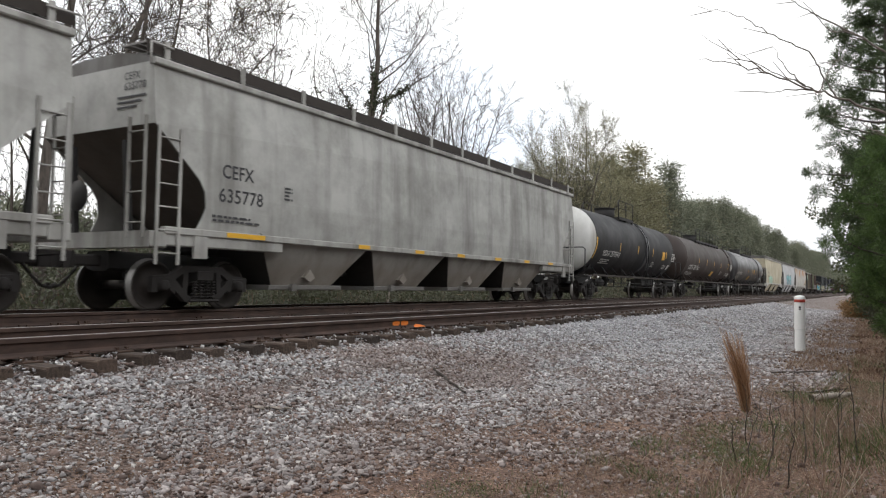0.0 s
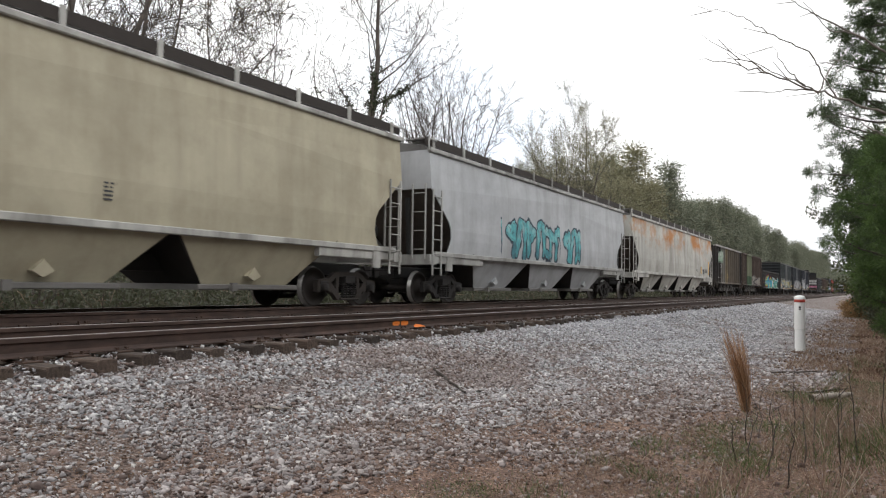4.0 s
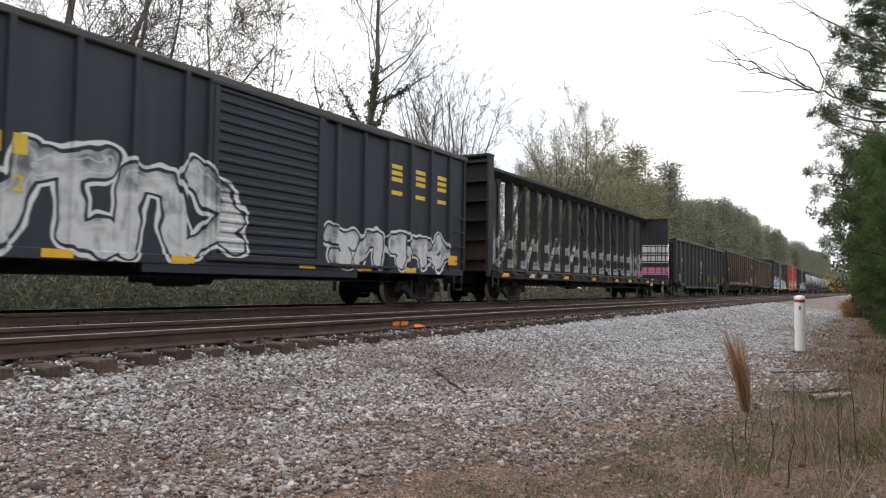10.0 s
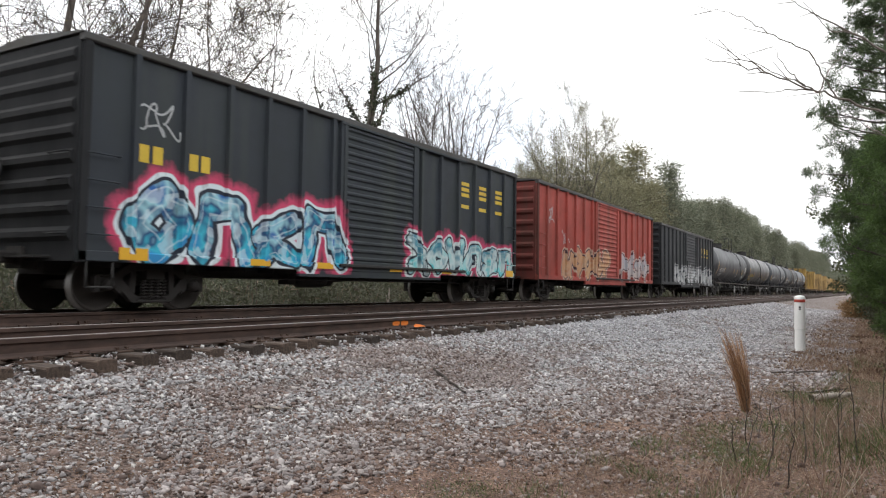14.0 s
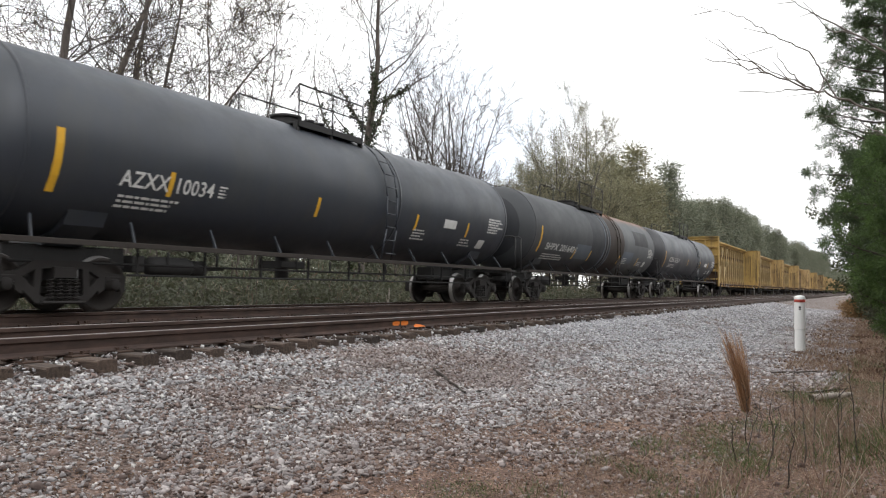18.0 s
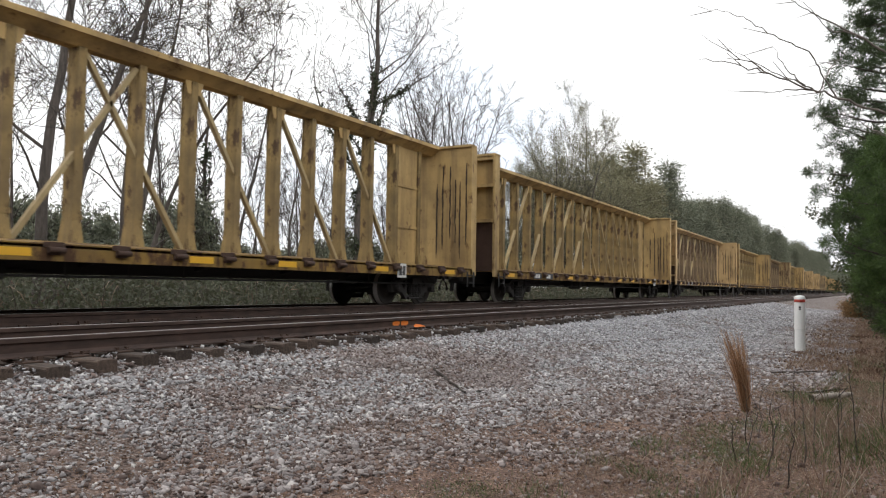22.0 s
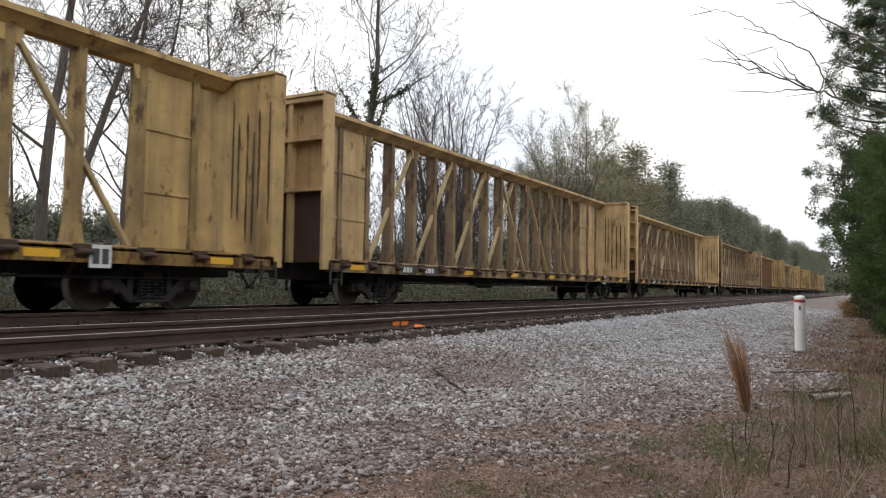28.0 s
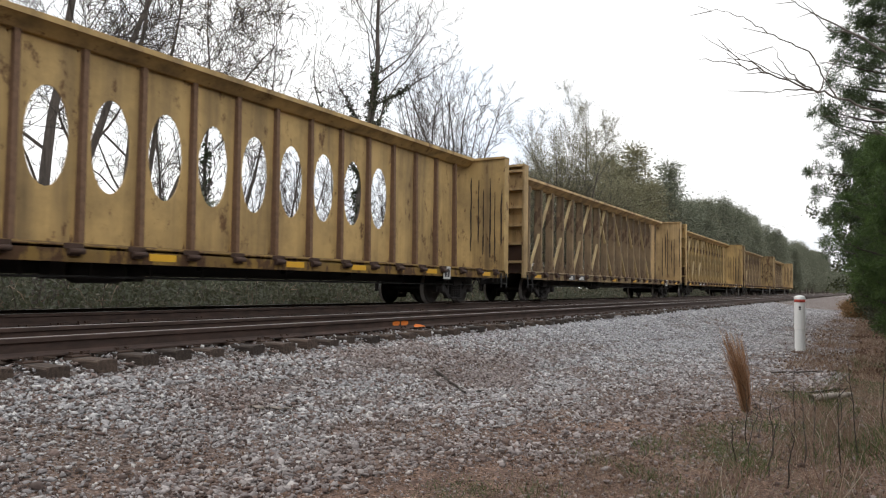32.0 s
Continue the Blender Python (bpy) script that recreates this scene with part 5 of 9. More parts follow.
    if load:
        rng = random.Random(len(name) + int(length * 7))
        v, f = [], []
        nx, ny = 60, 8
        for i in range(nx + 1):
            for j in range(ny + 1):
                x, y = -h + 0.1 + (length - 0.2) * i / nx, -w + 0.06 + (2 * w - 0.12) * j / ny
                e = min(1.0, min(j, ny - j) / 2.0) * min(1.0, min(i, nx - i) / 4.0)
                v.append((x, y, top - 0.25 + e * (0.22 + 0.30 * noise.noise((x * 0.8, y, 3.0)) + rng.uniform(-0.05, 0.08))))
        for i in range(nx):
            for j in range(ny):
                a = i * (ny + 1) + j
                f.append((a, a + ny + 1, a + ny + 2, a + 1))
        part("load", Shape().add(v, f), load, car, "heaped load of scrap and debris")
    brake_gear(car, -h + 2.1, z=0.95 if kind == "hopper" else 0.66, y=-0.1)
    brake_pipe(car, h, 0.62, -0.85)
    couplers(car, coupled / 2)
    for sx in (-1, 1):
        truck(car, sx * (h - 1.55), variant)
    return car


def side_dump_hopper(name, label, length, coupled, mat, load, top=3.85, sill=1.0, group="freight cars in the train"):
    """A brown open hopper with leaning stakes, a deep tilted side sill and sloping ends."""
    car = thing(name, label, "freight car", group)
    h, w = length / 2, 1.50
    for sgn in (-1, 1):
        pts = [(-h + 0.95, sill + 0.25), (h - 0.95, sill + 0.25), (h, top), (-h, top)]
        part("side_sheet", Shape().prism_y(pts, *sorted((sgn * (w - 0.05), sgn * (w - 0.09)))), mat, car)
    n = 12
    for i in range(n + 1):
        t = i / n
        xb, xt = -h + 1.0 + (length - 2.0) * t, -h + 0.15 + (length - 0.3) * t
        s = Shape().hexa([(xb - 0.12, -w - 0.10, sill + 0.2), (xb + 0.12, -w - 0.10, sill + 0.2), (xb + 0.12, -w + 0.05, sill + 0.2), (xb - 0.12, -w + 0.05, sill + 0.2)],
                         [(xt - 0.06, -w - 0.03, top - 0.1), (xt + 0.06, -w - 0.03, top - 0.1), (xt + 0.06, -w + 0.05, top - 0.1), (xt - 0.06, -w + 0.05, top - 0.1)])
        part("side_stake", s, mat, car)
    part("top_chord", Shape().chamfer(-h - 0.02, h + 0.02, -w - 0.06, -w + 0.08, top - 0.12, top + 0.05, 0.03).chamfer(-h - 0.02, h + 0.02, w - 0.08, w + 0.06, top - 0.12, top + 0.05, 0.03), mat, car)
    sl = Shape().prism_x([(-w - 0.12, sill + 0.02), (-w + 0.15, sill - 0.05), (-w + 0.18, sill + 0.30), (-w - 0.12, sill + 0.28)], -h + 0.75, h - 0.75)
    part("side_sill", sl, mat, car)
    part("belly", Shape().prism_x([(-w + 0.15, sill), (-0.5, 0.52), (0.5, 0.52), (w - 0.15, sill), (w - 0.15, sill + 0.2), (-w + 0.15, sill + 0.2)], -h + 3.2, h - 3.2), M_BLACK, car)
    for sx in (-1, 1):
        e = Shape().hexa([(sx * (h - 0.95), -w + 0.06, sill + 0.2), (sx * (h - 0.95), w - 0.06, sill + 0.2), (sx * (h - 1.0), w - 0.06, sill + 0.2), (sx * (h - 1.0), -w + 0.06, sill + 0.2)],
                         [(sx * h, -w + 0.06, top), (sx * h, w - 0.06, top), (sx * (h - 0.05), w - 0.06, top), (sx * (h - 0.05), -w + 0.06, top)])
        end = part("end_wall", e, mat, car)
        for yv in (-1.3, -0.5, 0.5, 1.3):
            part("end_stake", Shape().beam((sx * (h - 0.85), yv, sill), (sx * (h + 0.04), yv, top), 0.14, 0.12, (0, 1, 0)), mat, end)
        part("end_platform", Shape().chamfer(min(sx * (h + 0.05), sx * (h - 1.2)), max(sx * (h + 0.05), sx * (h - 1.2)), -w, w, sill - 0.12, sill + 0.08, 0.02), mat, car)
        ladder(car, sx * (h + 0.10), -w + 0.05, sill - 0.35, top - 0.05, 0.42, M_DUSTY, 8, "y")
        ladder(car, sx * (h - 0.2), -w - 0.04, sill - 0.4, sill + 0.3, 0.4, M_DUSTY, 2, name="sill_step")
    part("centre_sill", Shape().chamfer(-h + 0.1, h - 0.1, -0.32, 0.32, 0.72, 1.02, 0.03), M_BLACK, car)
    rng = random.Random(9)
    v, f = [], []
    for i in range(41):
        for j in range(7):
            v.append((-h + 0.2 + (length - 0.4) * i / 40, -w + 0.1 + (2 * w - 0.2) * j / 6, top - 0.2 + (0.30 + rng.uniform(-0.12, 0.14)) * min(1, min(j, 6 - j) / 1.5)))
    for i in range(40):
        for j in range(6):
            a = i * 7 + j
            f.append((a, a + 7, a + 8, a + 1))
    part("load", Shape().add(v, f), load, car, "heaped load of debris")
    brake_pipe(car, h, 0.62, -0.85)
    couplers(car, coupled / 2)
    for sx in (-1, 1):
        truck(car, sx * (h - 1.75), 1)
    return car


# ---- centre-beam flat car ----


def centerbeam(name, label, length, coupled, mat, deck_mat, panel=2, post_mat=None, diag_mat=None, windows=False, top=4.82, deck=1.06, seed=1, variant=0, end_style="ribs", number="", group="freight cars in the train"):
    """A centre-beam lumber flat: deck with stake pockets, a truss down the middle, a top chord and ribbed bulkheads."""
    car = thing(name, label, "freight car", group)
    h, w = length / 2, 1.52
    rng = random.Random(seed)
    # deck and side sills
    part("deck", Shape().prism_x([(-w, deck - 0.06), (-w, deck - 0.02), (-0.3, deck + 0.10), (0.3, deck + 0.10), (w, deck - 0.02), (w, deck - 0.06), (0.3, deck - 0.02), (-0.3, deck - 0.02)], -h, h), deck_mat, car)
    for sgn in (-1, 1):
        part("side_sill", Shape().prism_x([(sgn * w, deck - 0.26), (sgn * (w - 0.10), deck - 0.26), (sgn * (w - 0.10), deck - 0.23), (sgn * (w - 0.03), deck - 0.23), (sgn * (w - 0.03), deck - 0.03), (sgn * (w - 0.1), deck - 0.03), (sgn * (w - 0.1), deck), (sgn * w, deck)], -h, h), deck_mat, car)
    k = 18
    step = (length - 1.8) / k
    xs = [-h + 0.9 + step * i for i in range(k + 1)]
    pocket = Shape()
    pocket.prism_z([(-0.17, -w), (-0.12, -w - 0.06), (0.12, -w - 0.06), (0.17, -w)], deck - 0.06, deck + 0.02).prism_z([(-0.11, -w), (-0.08, -w - 0.05), (0.08, -w - 0.05), (0.11, -w)], deck - 0.17, deck - 0.055).tube((-0.13, -w - 0.07, deck - 0.10), (0.13, -w - 0.07, deck - 0.10), 0.045, n=8)
    pk = pocket.mesh("stake_pocket", M_POCKET)
    px = [-h + 0.55 + step * 0.92 * i for i in range(int((length - 1.0) / (step * 0.92)) + 1)]
    for x in px:
        part("stake_pocket", pk, None, car, at=pose(x, 0, 0))
    part("centre_sill", Shape().chamfer(-h + 0.1, h - 0.1, -0.35, 0.35, 0.62, deck - 0.02, 0.03), M_BLACK, car)
    xb = Shape()
    for x in xs[1::2]:
        xb.prism_x([(-w + 0.1, deck - 0.10), (-0.3, deck - 0.34), (0.3, deck - 0.34), (w - 0.1, deck - 0.10), (w - 0.1, deck - 0.05), (-w + 0.1, deck - 0.05)], x - 0.05, x + 0.05)
    part("cross_bearers", xb, M_BLACK, car)
    # top chord: a flanged beam
    part("top_chord", Shape().prism_x([(-0.12, top - 0.25), (0.12, top - 0.25), (0.36, top - 0.07), (-0.36, top - 0.07)], -h + 0.1, h - 0.1), mat, car)
    part("chord_flange", Shape().prism_x([(-0.39, top - 0.075), (-0.36, top - 0.075), (-0.36, top - 0.03), (0.36, top - 0.03), (0.36, top - 0.075), (0.39, top - 0.075), (0.39, top + 0.03), (-0.39, top + 0.03)], -h + 0.1, h - 0.1), mat, car, "dented edge of the top chord")
    post = Shape()
    post.hexa([(-0.075, -0.15, deck + 0.55), (0.075, -0.15, deck + 0.55), (0.075, 0.15, deck + 0.55), (-0.075, 0.15, deck + 0.55)],
              [(-0.075, -0.10, top - 0.2), (0.075, -0.10, top - 0.2), (0.075, 0.10, top - 0.2), (-0.075, 0.10, top - 0.2)])
    # wide flange plates on both faces of the web
    post.box(-0.082, 0.082, -0.155, -0.135, deck + 0.62, top - 0.24).box(-0.082, 0.082, 0.135, 0.155, deck + 0.62, top - 0.24)
    post.hexa([(-0.11, -0.23, deck + 0.02), (0.11, -0.23, deck + 0.02), (0.11, 0.23, deck + 0.02), (-0.11, 0.23, deck + 0.02)],
              [(-0.075, -0.15, deck + 0.55), (0.075, -0.15, deck + 0.55), (0.075, 0.15, deck + 0.55), (-0.075, 0.15, deck + 0.55)])
    post.box(-0.10, 0.10, -0.165, -0.145, deck + 0.5, deck + 0.6)
    rib = Shape().hexa([(-0.05, -0.17, deck + 0.05), (0.05, -0.17, deck + 0.05), (0.05, 0.17, deck + 0.05), (-0.05, 0.17, deck + 0.05)],
                       [(-0.05, -0.12, top - 0.2), (0.05, -0.12, top - 0.2), (0.05, 0.12, top - 0.2), (-0.05, 0.12, top - 0.2)])
    pm = (rib if windows else post).mesh("post", M_RIB if windows else post_mat or mat)
    gus = Shape().prism_y([(-0.16, top - 0.50), (0.16, top - 0.50), (0.24, top - 0.22), (-0.24, top - 0.22)], -0.135, -0.112).mesh("gusset", mat)
    for i, x in enumerate(xs):
        p = part("post", pm, None, car, at=pose(x, 0, 0))
        if not windows and (i % 2 == 0 if x < 1.0 else i % 2 == 1):
            part("gusset", gus, None, p)
    if windows:
        for i in range(k):
            a, b = xs[i] + 0.05, xs[i + 1] - 0.05
            s = Shape()
            c, zc, m = (a + b) / 2, 2.95, 24
            solid = i < 3 or i >= k - 3
            if solid:
                s.box(a, b, -0.015, 0.015, deck + 0.05, top - 0.2)
            else:
                el = [(c + 0.40 * math.cos(2 * math.pi * q / m), zc + 0.86 * math.sin(2 * math.pi * q / m)) for q in range(m)]
                sq = []
                for q in range(m):
                    ang = 2 * math.pi * q / m
                    ca, sa = math.cos(ang), math.sin(ang)
                    hx, hz = (b - a) / 2, (top - 0.2 - deck - 0.05) / 2
                    zm = (top - 0.2 + deck + 0.05) / 2
                    sc = min(hx / max(1e-6, abs(ca)), hz / max(1e-6, abs(sa)))
                    sq.append((c + ca * sc, zm + sa * sc))
                hx, hz = (b - a) / 2, (top - 0.2 - deck - 0.05) / 2
                zm = (top - 0.2 + deck + 0.05) / 2
                for q, (sx, sz) in zip((3, 9, 15, 21), ((1, 1), (-1, 1), (-1, -1), (1, -1))):
                    sq[q] = (c + sx * hx, zm + sz * hz)
                for y in (-0.015, 0.015):
                    s.add([(x, y, z) for x, z in el] + [(x, y, z) for x, z in sq], [(q, (q + 1) % m, m + (q + 1) % m, m + q) for q in range(m)])
                s.add([(x, -0.015, z) for x, z in el] + [(x, 0.015, z) for x, z in el], [(q, (q + 1) % m, m + (q + 1) % m, m + q) for q in range(m)])
            part("web_panel", s, mat, car, "steel panel with an oval opening" if not solid else "")
    else:
        mid = k // 2
        for i in range(0, mid, 2):
            for side in (1, -1):
                # the two slopes pass each other at the middle posts
                lo = xs[i] if side > 0 else xs[k - i - 1]
                hi = xs[i + 2] if side > 0 else xs[k - i - 3]
                if i < panel - 1 or (side < 0 and i >= mid - 1):
                    continue
                part("diagonal", Shape().beam((lo + side * 0.16, -0.06, deck + 0.10), (hi - side * 0.10, -0.06, top - 0.32), 0.08, 0.11, (0, 1, 0)), diag_mat or mat, car)
        for side in (-1, 1):
            for q in range(panel):
                i = q if side < 0 else k - 1 - q
                part("end_panel", Shape().box(xs[i] + 0.06, xs[i + 1] - 0.06, -0.10, -0.06, deck + 0.08, top - 0.22).box(xs[i], xs[i + 1], -0.13, -0.10, 2.2, 2.27).box(xs[i], xs[i + 1], -0.13, -0.10, 3.4, 3.47), mat, car)
    # bulkheads
    for sx in (-1, 1):
        a, b = sorted((sx * h, sx * (h - 0.10)))
        bh = part("bulkhead", Shape().box(a + 0.02, b, -w + 0.05, w - 0.05, deck - 0.05, top - 0.03), mat, car, "ribbed steel bulkhead")
        if end_style == "cells":
            # two tall cells above a bare dark lower half
            part("lower_sheet", Shape().box(min(sx * h, sx * (h + 0.03)), max(sx * h, sx * (h + 0.03)), -w + 0.07, w - 0.07, deck - 0.03, deck + 1.55), M_LOWER, bh, "dark rusted lower sheet")
            for z in (deck + 1.60, deck + 2.75, top - 0.12):
                part("bulkhead_rib", Shape().box(min(sx * h, sx * (h + 0.20)), max(sx * h, sx * (h + 0.20)), -w + 0.08, w - 0.08, z - 0.05, z + 0.05), mat, bh)
        else:
            part("lower_sheet", Shape().box(min(sx * h, sx * (h + 0.012)), max(sx * h, sx * (h + 0.012)), -w + 0.09, w - 0.09, deck - 0.03, deck + 0.95), M_LOWER, bh, "dark rusted lower sheet")
            for i in range(6):
                z = deck + 0.35 + (top - deck - 0.55) * i / 5
                part("bulkhead_rib", Shape().prism_y([(sx * h, z - 0.05), (sx * (h + 0.20), z - 0.04), (sx * (h + 0.20), z + 0.04), (sx * h, z + 0.05)], -w + 0.08, w - 0.08), mat, bh)
        for yv in (-0.45, 0.45):
            part("bulkhead_post", Shape().box(min(sx * h, sx * (h + 0.17)), max(sx * h, sx * (h + 0.17)), yv - 0.06, yv + 0.06, deck - 0.05, top - 0.06), mat, bh)
        for yv in (-w + 0.04, w - 0.04):
            s = Shape().chamfer(min(sx * (h - 0.10), sx * (h + 0.23)), max(sx * (h - 0.10), sx * (h + 0.23)), yv - 0.04, yv + 0.04, deck - 0.22, top, 0.01)
            part("bulkhead_side", s, mat, bh)
        for q in range(6):
            # grime that has run down the sheet from rubbing straps
            yv = -1.38 + 0.21 * q + rng.uniform(-0.07, 0.07)
            z0, z1 = deck + rng.uniform(0.1, 1.0), top - rng.uniform(0.35, 1.2)
            m, run = 9, Shape()
            ys = [yv + rng.gauss(0, 0.006) for i in range(m + 1)]
            ws = [rng.uniform(0.014, 0.032) * (0.5 if i in (0, m) else 1.0) for i in range(m + 1)]
            fx = sx * (h - 0.104)
            for i in range(m):
                za, zb = z1 + (z0 - z1) * i / m, z1 + (z0 - z1) * (i + 1) / m
                run.add([(fx, ys[i] - ws[i], za), (fx, ys[i] + ws[i], za), (fx, ys[i + 1] + ws[i + 1], zb), (fx, ys[i + 1] - ws[i + 1], zb)], [(0, 1, 2, 3)])
            part("grime_run", run, M_STRIP, bh, "dark grime run down the sheet")
        part("top_plate", Shape().chamfer(min(sx * (h - 0.16), sx * (h + 0.24)), max(sx * (h - 0.16), sx * (h + 0.24)), -w, w, top - 0.05, top + 0.02, 0.01), mat, bh)
        ladder(car, sx * (h - 0.2), -w - 0.05, deck - 0.55, deck - 0.1, 0.4, M_BLACK, 2, name="sill_step")
    brake_gear(car, -2.5, z=0.66, y=-0.7)
    brake_pipe(car, h - 0.6, 0.58, -1.1)
    part("placard", Shape().box(h - 4.1, h - 3.72, -w - 0.03, -w - 0.005, deck - 0.34, deck + 0.02), M_WHITE, car)
    part("placard_marks", Shape().box(h - 4.05, h - 3.93, -w - 0.034, -w - 0.03, deck - 0.28, deck - 0.04).box(h - 3.89, h - 3.77, -w - 0.034, -w - 0.03, deck - 0.28, deck - 0.04), M_DARKT, car)
    for i in range(8):
        x = -h + 0.7 + (length - 3.0) * i / 7
        x = min(px, key=lambda v: abs(v - x)) + 0.24
        if not -9.6 < x < -5.6 and x < h - 0.9:
            plate_mark(car, x, deck - 0.20, 0.55, 0.12, M_YELL, -w - 0.004)
    at = [v for v in px if v > -9.2][:2]
    for i, x in enumerate(at):
        part("number_panel", Shape().box(x + 0.20, x + 0.92, -w - 0.006, -w - 0.002, deck - 0.235, deck - 0.02), M_DARKT, car)
        if number:
            word, num = number.split(" ")
            bit = (word, num)[i]
            lettering(bit, car, x + 0.25, deck - 0.205, 0.16, M_WHITE, -w - 0.009, width=0.60)
        else:
            bars(car, x + 0.25, deck - 0.20, 0.55, 1, M_WHITE, -w - 0.009, h=0.13, seed=seed + i)
    couplers(car, coupled / 2)
    for sx in (-1, 1):
        truck(car, sx * (h - 2.6), variant)
    return car


M_RIB = plain("rusty_flaking_rib", (0.17, 0.10, 0.06), 0.85, 0.0, 0.7, 7.0)
M_STRIP = plain("grime_run_black", (0.045, 0.03, 0.022), 0.8, 0.0, 0.5, 5.0)
M_LOWER = plain("rusted_lower_sheet", (0.075, 0.042, 0.030), 0.85, 0.0, 0.5, 2.0)
M_POCKET = plain("rusty_stake_pocket", (0.065, 0.036, 0.025), 0.85, 0.1, 0.5, 5.0)

# ---- paints of the cars ----
GREY_H = paint("hopper_grey_paint", (0.42, 0.42, 0.40), (0.10, 0.095, 0.085), 0.5, (0.2, 0.08, 0.03), 0.10, 0.5, 0.6, seed=1.0, low_dust=0.6)
GREY_R = paint("grimy_roof_grey", (0.16, 0.155, 0.15), rust_amt=0.35, seed=2.0)
BEIGE_H = paint("hopper_beige_paint", (0.44, 0.40, 0.295), (0.20, 0.165, 0.115), 0.35, rust_amt=0.20, seed=3.0, streak=0.35,
                layers=[lambda n, l, c: graffiti_layer(n, l, c, (-5.7, -2.3, 1.48, 2.4), [(0.24, 0.48, 0.38), (0.30, 0.54, 0.45), (0.27, 0.52, 0.44)], (0.30, 0.42, 0.34), 3.1, 0.62, amount=0.9, dark=(0.16, 0.30, 0.24), white=0.03)])
PALE_H = paint("hopper_pale_grey_paint", (0.45, 0.46, 0.47), (0.18, 0.17, 0.16), 0.3, rust_amt=0.12, seed=4.0, streak=0.35,
               layers=[lambda n, l, c: graffiti_layer(n, l, c, (-4.4, 2.6, 1.5, 3.0), [(0.06, 0.20, 0.24), (0.10, 0.40, 0.42), (0.3, 0.5, 0.5)], (0.05, 0.08, 0.1), 5.7, 0.8)])


def rust_blotches(n, l, c):
    f = noise_node(n, l, mapped(n, l, (0.35, 1, 0.55), (3.3, 0, 1.2)), 1.0, 5.0, 0.6)
    tc = n.new("ShaderNodeTexCoord")
    sep = n.new("ShaderNodeSeparateXYZ")
    l.new(tc.outputs["Object"], sep.inputs[0])
    up = ramp_node(n, l, math_node(n, l, "DIVIDE", sep.outputs[2], 5.0), [(0.50, 0.0), (0.70, 1.0)])
    k = math_node(n, l, "MULTIPLY", ramp_node(n, l, f, [(0.48, 0.0), (0.60, 1.0)]), up)
    return mix_node(n, l, k, c, mix_node(n, l, f, (0.50, 0.26, 0.09), (0.28, 0.09, 0.02)))


RUSTY_H = paint("hopper_rust_stained_paint", (0.46, 0.45, 0.41), (0.12, 0.10, 0.08), 0.35, rust_amt=0.22, seed=5.0, layers=[rust_blotches])
TRIM_G = paint("hopper_trim_grey", (0.40, 0.395, 0.375), rust_amt=0.15, dirt_amt=0.4, seed=6.0)
TRIM_W = paint("hopper_trim_white", (0.47, 0.46, 0.43), rust_amt=0.2, dirt_amt=0.4, seed=6.5)
TRIM_R = paint("hopper_trim_rust", (0.36, 0.26, 0.19), rust_amt=0.5, dirt_amt=0.4, seed=7.0)
TANK_K = paint("tank_black_paint", (0.020, 0.020, 0.023), (0.05, 0.045, 0.04), 0.3, rust_amt=0.06, rough=0.27, seed=8.0, bump=0.03)
TANK_M = paint("tank_matt_black_paint", (0.017, 0.017, 0.019), (0.04, 0.036, 0.033), 0.3, rust_amt=0.06, rough=0.52, seed=8.5, bump=0.03)
TANK_K2 = paint("tank_satin_black_paint", (0.024, 0.027, 0.033), (0.055, 0.05, 0.047), 0.4, rust_amt=0.05, rough=0.36, seed=18.0, bump=0.03)
TANK_B = paint("tank_brown_grime", (0.030, 0.021, 0.018), (0.06, 0.048, 0.038), 0.5, rust_amt=0.12, rough=0.5, seed=9.0, bump=0.03)
TANK_G = paint("tank_slate_paint", (0.026, 0.032, 0.044), (0.045, 0.042, 0.042), 0.35, rust_amt=0.10, rough=0.36, seed=10.0, bump=0.03)


def patched(n, l, c):
    """Grey repaint panels and rust on the crown of an old tank."""
    tc = n.new("ShaderNodeTexCoord")
    sep = n.new("ShaderNodeSeparateXYZ")
    l.new(tc.outputs["Object"], sep.inputs[0])
    for x0, x1, z0, z1, tone in ((-9.0, -2.1, 1.1, 4.4, (0.050, 0.053, 0.057)), (-3.9, -2.1, 1.75, 2.35, (0.085, 0.10, 0.12)), (0.5, 2.7, 1.1, 4.4, (0.036, 0.027, 0.022)),
                                 (2.7, 8.7, 1.1, 4.6, (0.092, 0.097, 0.10)), (4.6, 7.2, 2.75, 3.5, (0.028, 0.029, 0.031)), (2.8, 4.5, 1.8, 2.35, (0.105, 0.125, 0.15))):
        a = math_node(n, l, "MULTIPLY", math_node(n, l, "GREATER_THAN", sep.outputs[0], x0), math_node(n, l, "LESS_THAN", sep.outputs[0], x1))
        b = math_node(n, l, "MULTIPLY", math_node(n, l, "GREATER_THAN", sep.outputs[2], z0), math_node(n, l, "LESS_THAN", sep.outputs[2], z1))
        c = mix_node(n, l, math_node(n, l, "MULTIPLY", a, b), c, tone)
    hz = math_node(n, l, "ADD", sep.outputs[2], math_node(n, l, "MULTIPLY", noise_node(n, l, mapped(n, l), 2.0, 4.0), 0.5))
    top = math_node(n, l, "MULTIPLY", ramp_node(n, l, math_node(n, l, "DIVIDE", hz, 5.0), [(0.80, 0.0), (0.88, 1.0)]), math_node(n, l, "GREATER_THAN", sep.outputs[0], 0.4))
    return mix_node(n, l, math_node(n, l, "MULTIPLY", top, 0.8), c, (0.22, 0.10, 0.05))


